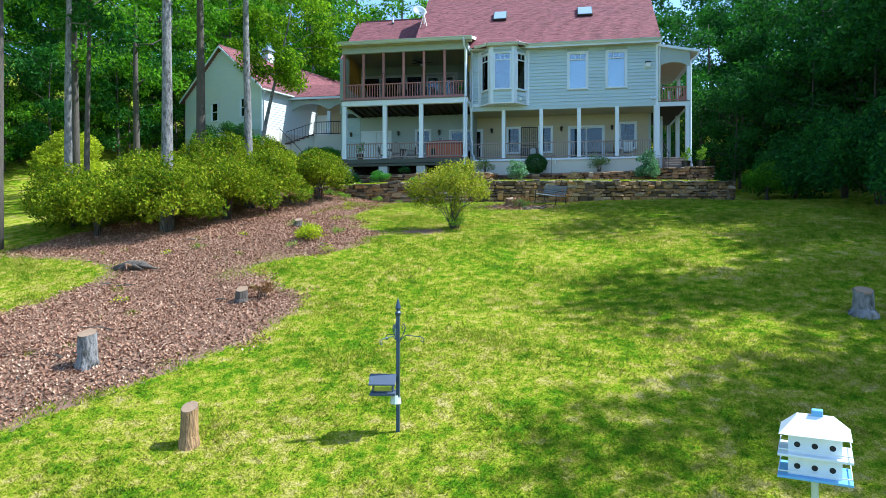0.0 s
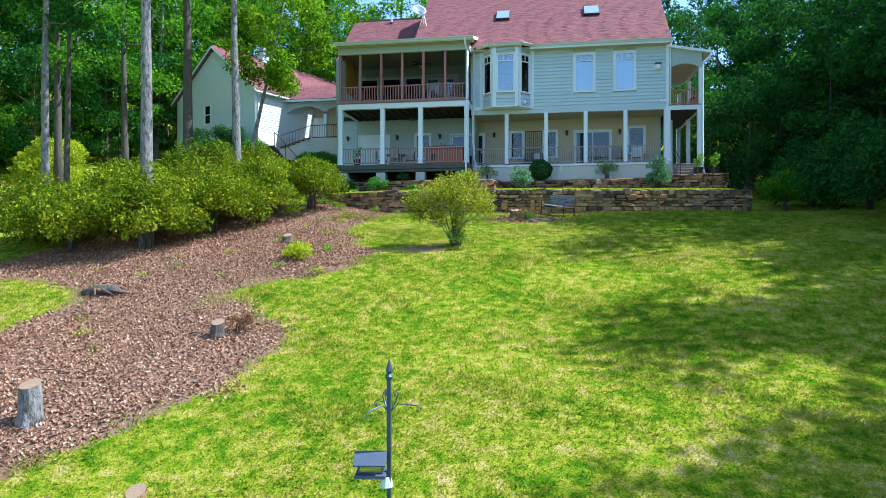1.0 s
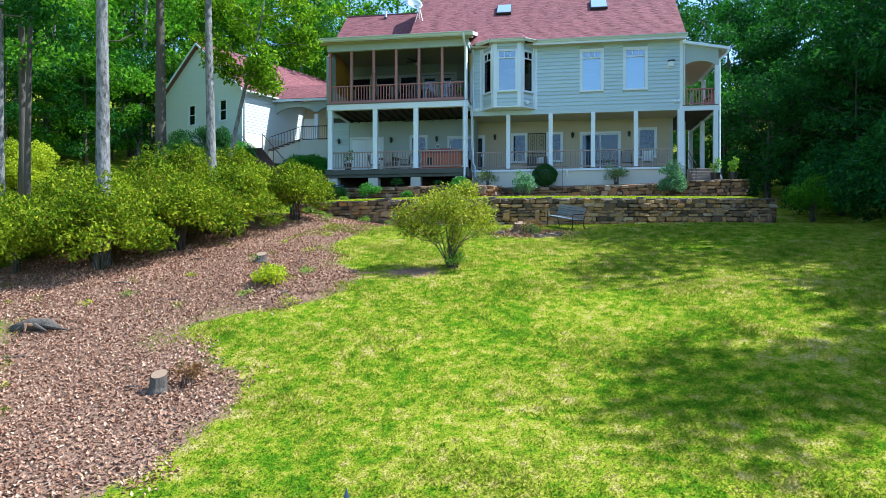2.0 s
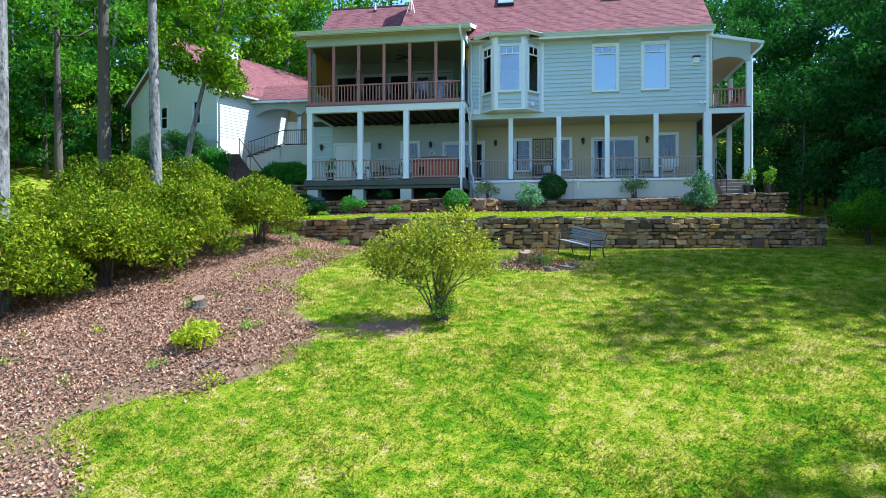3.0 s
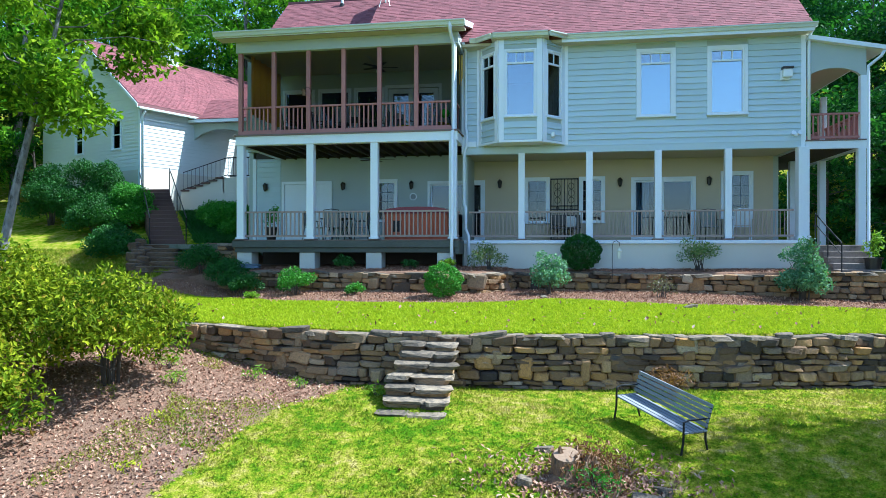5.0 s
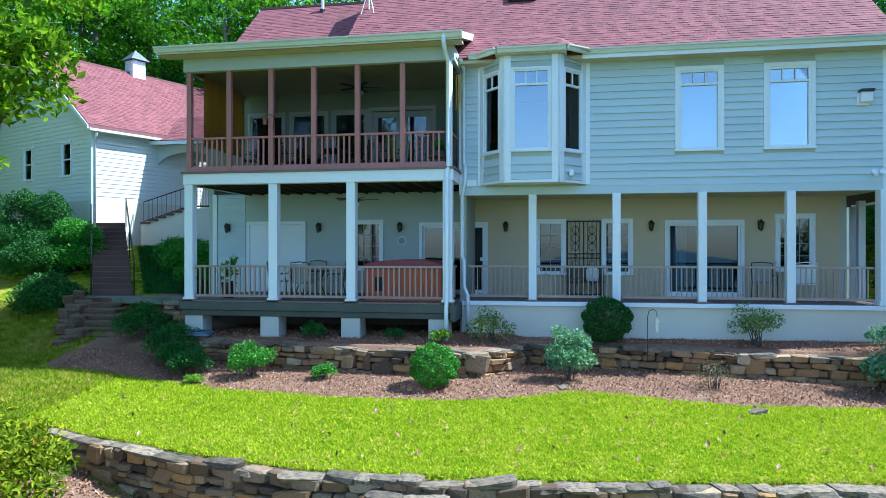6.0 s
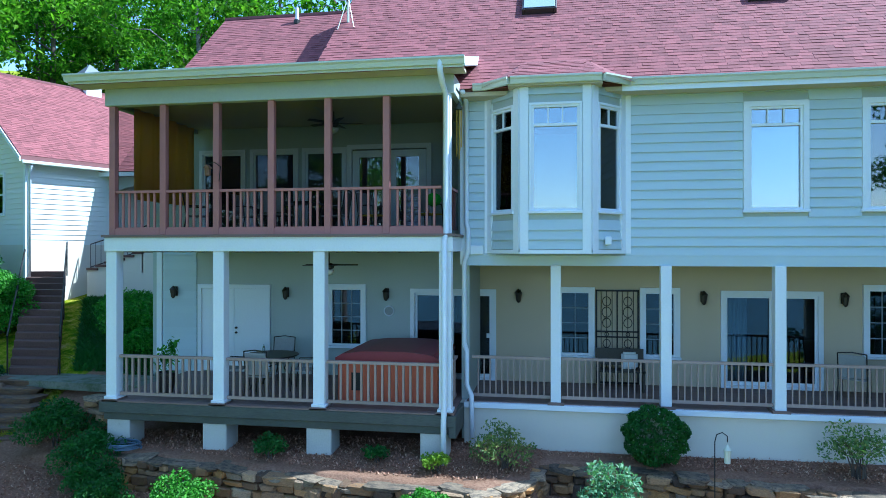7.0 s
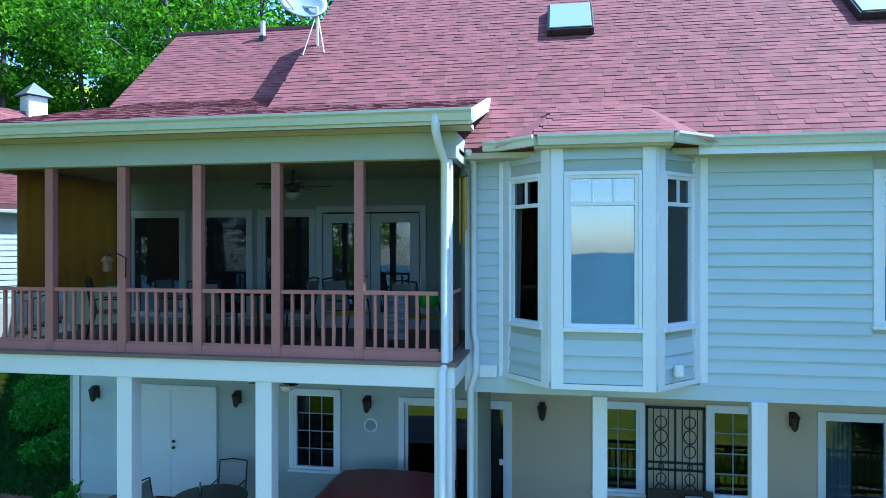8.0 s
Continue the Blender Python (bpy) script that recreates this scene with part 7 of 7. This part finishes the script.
def wobble(x, y):
    return 0.35 * np.sin(2.1 * x + 1.7 * np.sin(1.3 * y)) + 0.3 * np.sin(3.1 * y + 0.7 * x)


def patchy(x, y):
    return np.sin(1.1 * x + 2 * np.sin(0.8 * y)) + np.sin(1.7 * y + 1.5 * np.sin(0.9 * x)) + 0.6 * np.sin(4.3 * x + 3.9 * y)


rng = np.random.default_rng(90)
x, y = scatter(230000, -13, 1, -29, -5.2, lambda a, b: inside(LITTER, a + rng.normal(size=len(a)) * 0.16 + 0.6 * wobble(1.4 * a, b), b + rng.normal(size=len(a)) * 0.16 + 0.6 * wobble(b, a)) & (rng.uniform(0, 1, len(a)) < np.where(b > -13, 0.45, 1.0)), rng)
v, f = leaf_arrays(np.stack([x, y, height(x, y) + rng.uniform(0.004, 0.04, len(x))], -1), 0.062, rng, lift=2.5, slim=0.6)


def dead_leaves():
    m, nt, p = shader("fallen_leaves")
    r = nt.nodes.new("ShaderNodeNewGeometry").outputs["Random Per Island"]
    nt.links.new(ramp(nt, r, [(0.0, (0.14, 0.066, 0.040)), (0.35, (0.305, 0.155, 0.096)), (0.8, (0.42, 0.240, 0.155)), (1.0, (0.58, 0.41, 0.28))]), p.inputs["Base Color"])
    p.inputs["Roughness"].default_value = 0.85
    p.inputs["Specular IOR Level"].default_value = 0.12
    return m


DEAD = dead_leaves()
tagged(sheet("fallen_leaves", v, f, DEAD), "deep layer of dry reddish-brown fallen leaves", "leaves", kind="stuff")
x, y = scatter(42000, -9, 12.6, -3.4, 1.0, lambda a, b: (b > line(GRASS_EDGE, a) + 0.12 * wobble(a, b)) & (np.abs(b - line(HIGH_WALL, a) - 0.2) > 0.3), rng)
v, f = leaf_arrays(np.stack([x, y, height(x, y) + rng.uniform(0.003, 0.03, len(x))], -1), 0.06, rng, lift=2.0, slim=0.45)
tagged(sheet("mulch_chips", v, f, DEAD), "brown bark mulch and chips round the shrubs", "mulch", kind="stuff")


def turf(name="grass_blades", *own):
    m, nt, p = shader(name)
    r = nt.nodes.new("ShaderNodeNewGeometry").outputs["Random Per Island"]
    a = ramp(nt, r, [(0.0, (0.06, 0.13, 0.004)), (0.5, (0.25, 0.33, 0.010)), (0.85, (0.40, 0.42, 0.025)), (1.0, (0.52, 0.46, 0.12))])
    c = ramp(nt, r, list(zip((0.0, 0.5, 1.0), own))) if own else mixed(nt, 0.80, a, sward(nt))
    nt.links.new(c, p.inputs["Base Color"])
    p.inputs["Roughness"].default_value = 0.6
    p.inputs["Specular IOR Level"].default_value = 0.1
    t = node(nt, "ShaderNodeBsdfTranslucent", [("Color", c)])
    mix = node(nt, "ShaderNodeMixShader", [(1, p.outputs[0]), (2, t.outputs[0])], Fac=0.45)
    nt.links.new(mix.outputs[0], nt.nodes["Material Output"].inputs[0])
    return m


def blades(x, y, tall, rng):
    n = len(x)
    z = height(x, y)
    a = rng.uniform(0, 2 * np.pi, n)
    h = tall * rng.uniform(0.5, 1.5, n)
    w = 0.011 + 0.011 * rng.uniform(size=n)
    lean = rng.normal(size=(n, 2)) * 0.8 * h[:, None]
    p0 = np.stack([x - w * np.cos(a), y - w * np.sin(a), z - 0.01], -1)
    p1 = np.stack([x + w * np.cos(a), y + w * np.sin(a), z - 0.01], -1)
    p2 = np.stack([x + lean[:, 0], y + lean[:, 1], z + h], -1)
    return np.stack([p0, p1, p2], 1).reshape(-1, 3), np.arange(3 * n).reshape(-1, 3)


TURF = turf()


x, y = scatter(900000, -13, 17, -37, -5.3, lambda a, b: (~litter_at(a + rng.normal(size=len(a)) * 0.25 + 0.6 * wobble(1.4 * a, b), b + rng.normal(size=len(a)) * 0.25 + 0.6 * wobble(b, a)) | ((b > -14.5) & (a > -4) & (patchy(a, b) > 0.6)) | (patchy(1.7 * a + 3, 1.7 * b) > 2.0)) & (b < line(LOW_WALL, a) - 0.05) & (rng.uniform(-2.2, 2.0, len(a)) < patchy(a, b) + 1.2) & (rng.uniform(0, 1, len(a)) > 1.2 * bare(a, b)), rng)
v, f = blades(x, y, 0.026 + 0.014 * np.clip(patchy(1.6 * x, 1.6 * y), 0, 2), rng)
tagged(sheet("lawn_grass", v, f, TURF), "patchy green and yellow lawn grass", "grass", kind="stuff")
x, y = scatter(200000, -9, 13, -7, -1.6, lambda a, b: (b > line(LOW_WALL, a) + 0.2) & (b < line(GRASS_EDGE, a) + 0.12 * wobble(a, b)), rng)
v, f = blades(x, y, 0.036, rng)
tagged(sheet("terrace_grass", v, f, turf("terrace_blades", (0.22, 0.33, 0.004), (0.39, 0.49, 0.006), (0.56, 0.61, 0.012))), "smooth bright green terrace grass", "grass", kind="stuff")
a, r = rng.uniform(0, 6.283, 2600), 0.75 * np.abs(rng.normal(size=2600)) ** 0.8
x, y = 3.8 + 1.25 * r * np.cos(a), -10.8 + 0.8 * r * np.sin(a)
v, f = leaf_arrays(np.stack([x, y, height(x, y) + rng.uniform(0.01, 0.06, len(x))], -1), 0.08, rng, lift=2.5, slim=0.5)
tagged(sheet("wood_chips", v, f, DEAD), "dry wood chips and leaves round the broken stump", "chips", kind="stuff")
x, y = scatter(60000, -17, -7, -6.5, 2.4, lambda a, b: ~litter_at(a, b), rng)
v, f = blades(x, y, 0.08, rng)
tagged(sheet("bank_grass", v, f, TURF), "longer green grass on the bank", "grass", kind="stuff")
x, y = scatter(60000, -13.2, -6.9, 3.0, 8.1, lambda a, b: (a > -13.3 + 0.72 * (8.0 - b)) & (a < -7.7 + 0.5 * (b < 3.2)), rng)
v, f = blades(x, y, 0.09 + 0.05 * np.clip(patchy(2 * x, 2 * y), 0, 2), rng)
tagged(sheet("bank_plants", v, f, DEEP_LEAF), "lush dark green growth on the shaded bank", "plants", kind="stuff")
x, y = scatter(260, -8, 12, -6.3, -2.4, lambda a, b: b > line(LOW_WALL, a) + 0.5, rng)
v, f = leaf_arrays(np.stack([x, y, height(x, y) + 0.05], -1), 0.10, rng, lift=2.0)
tagged(sheet("scattered_leaves", v, f, DEAD), "scattered dry leaves on the terrace grass", "leaves", kind="stuff")
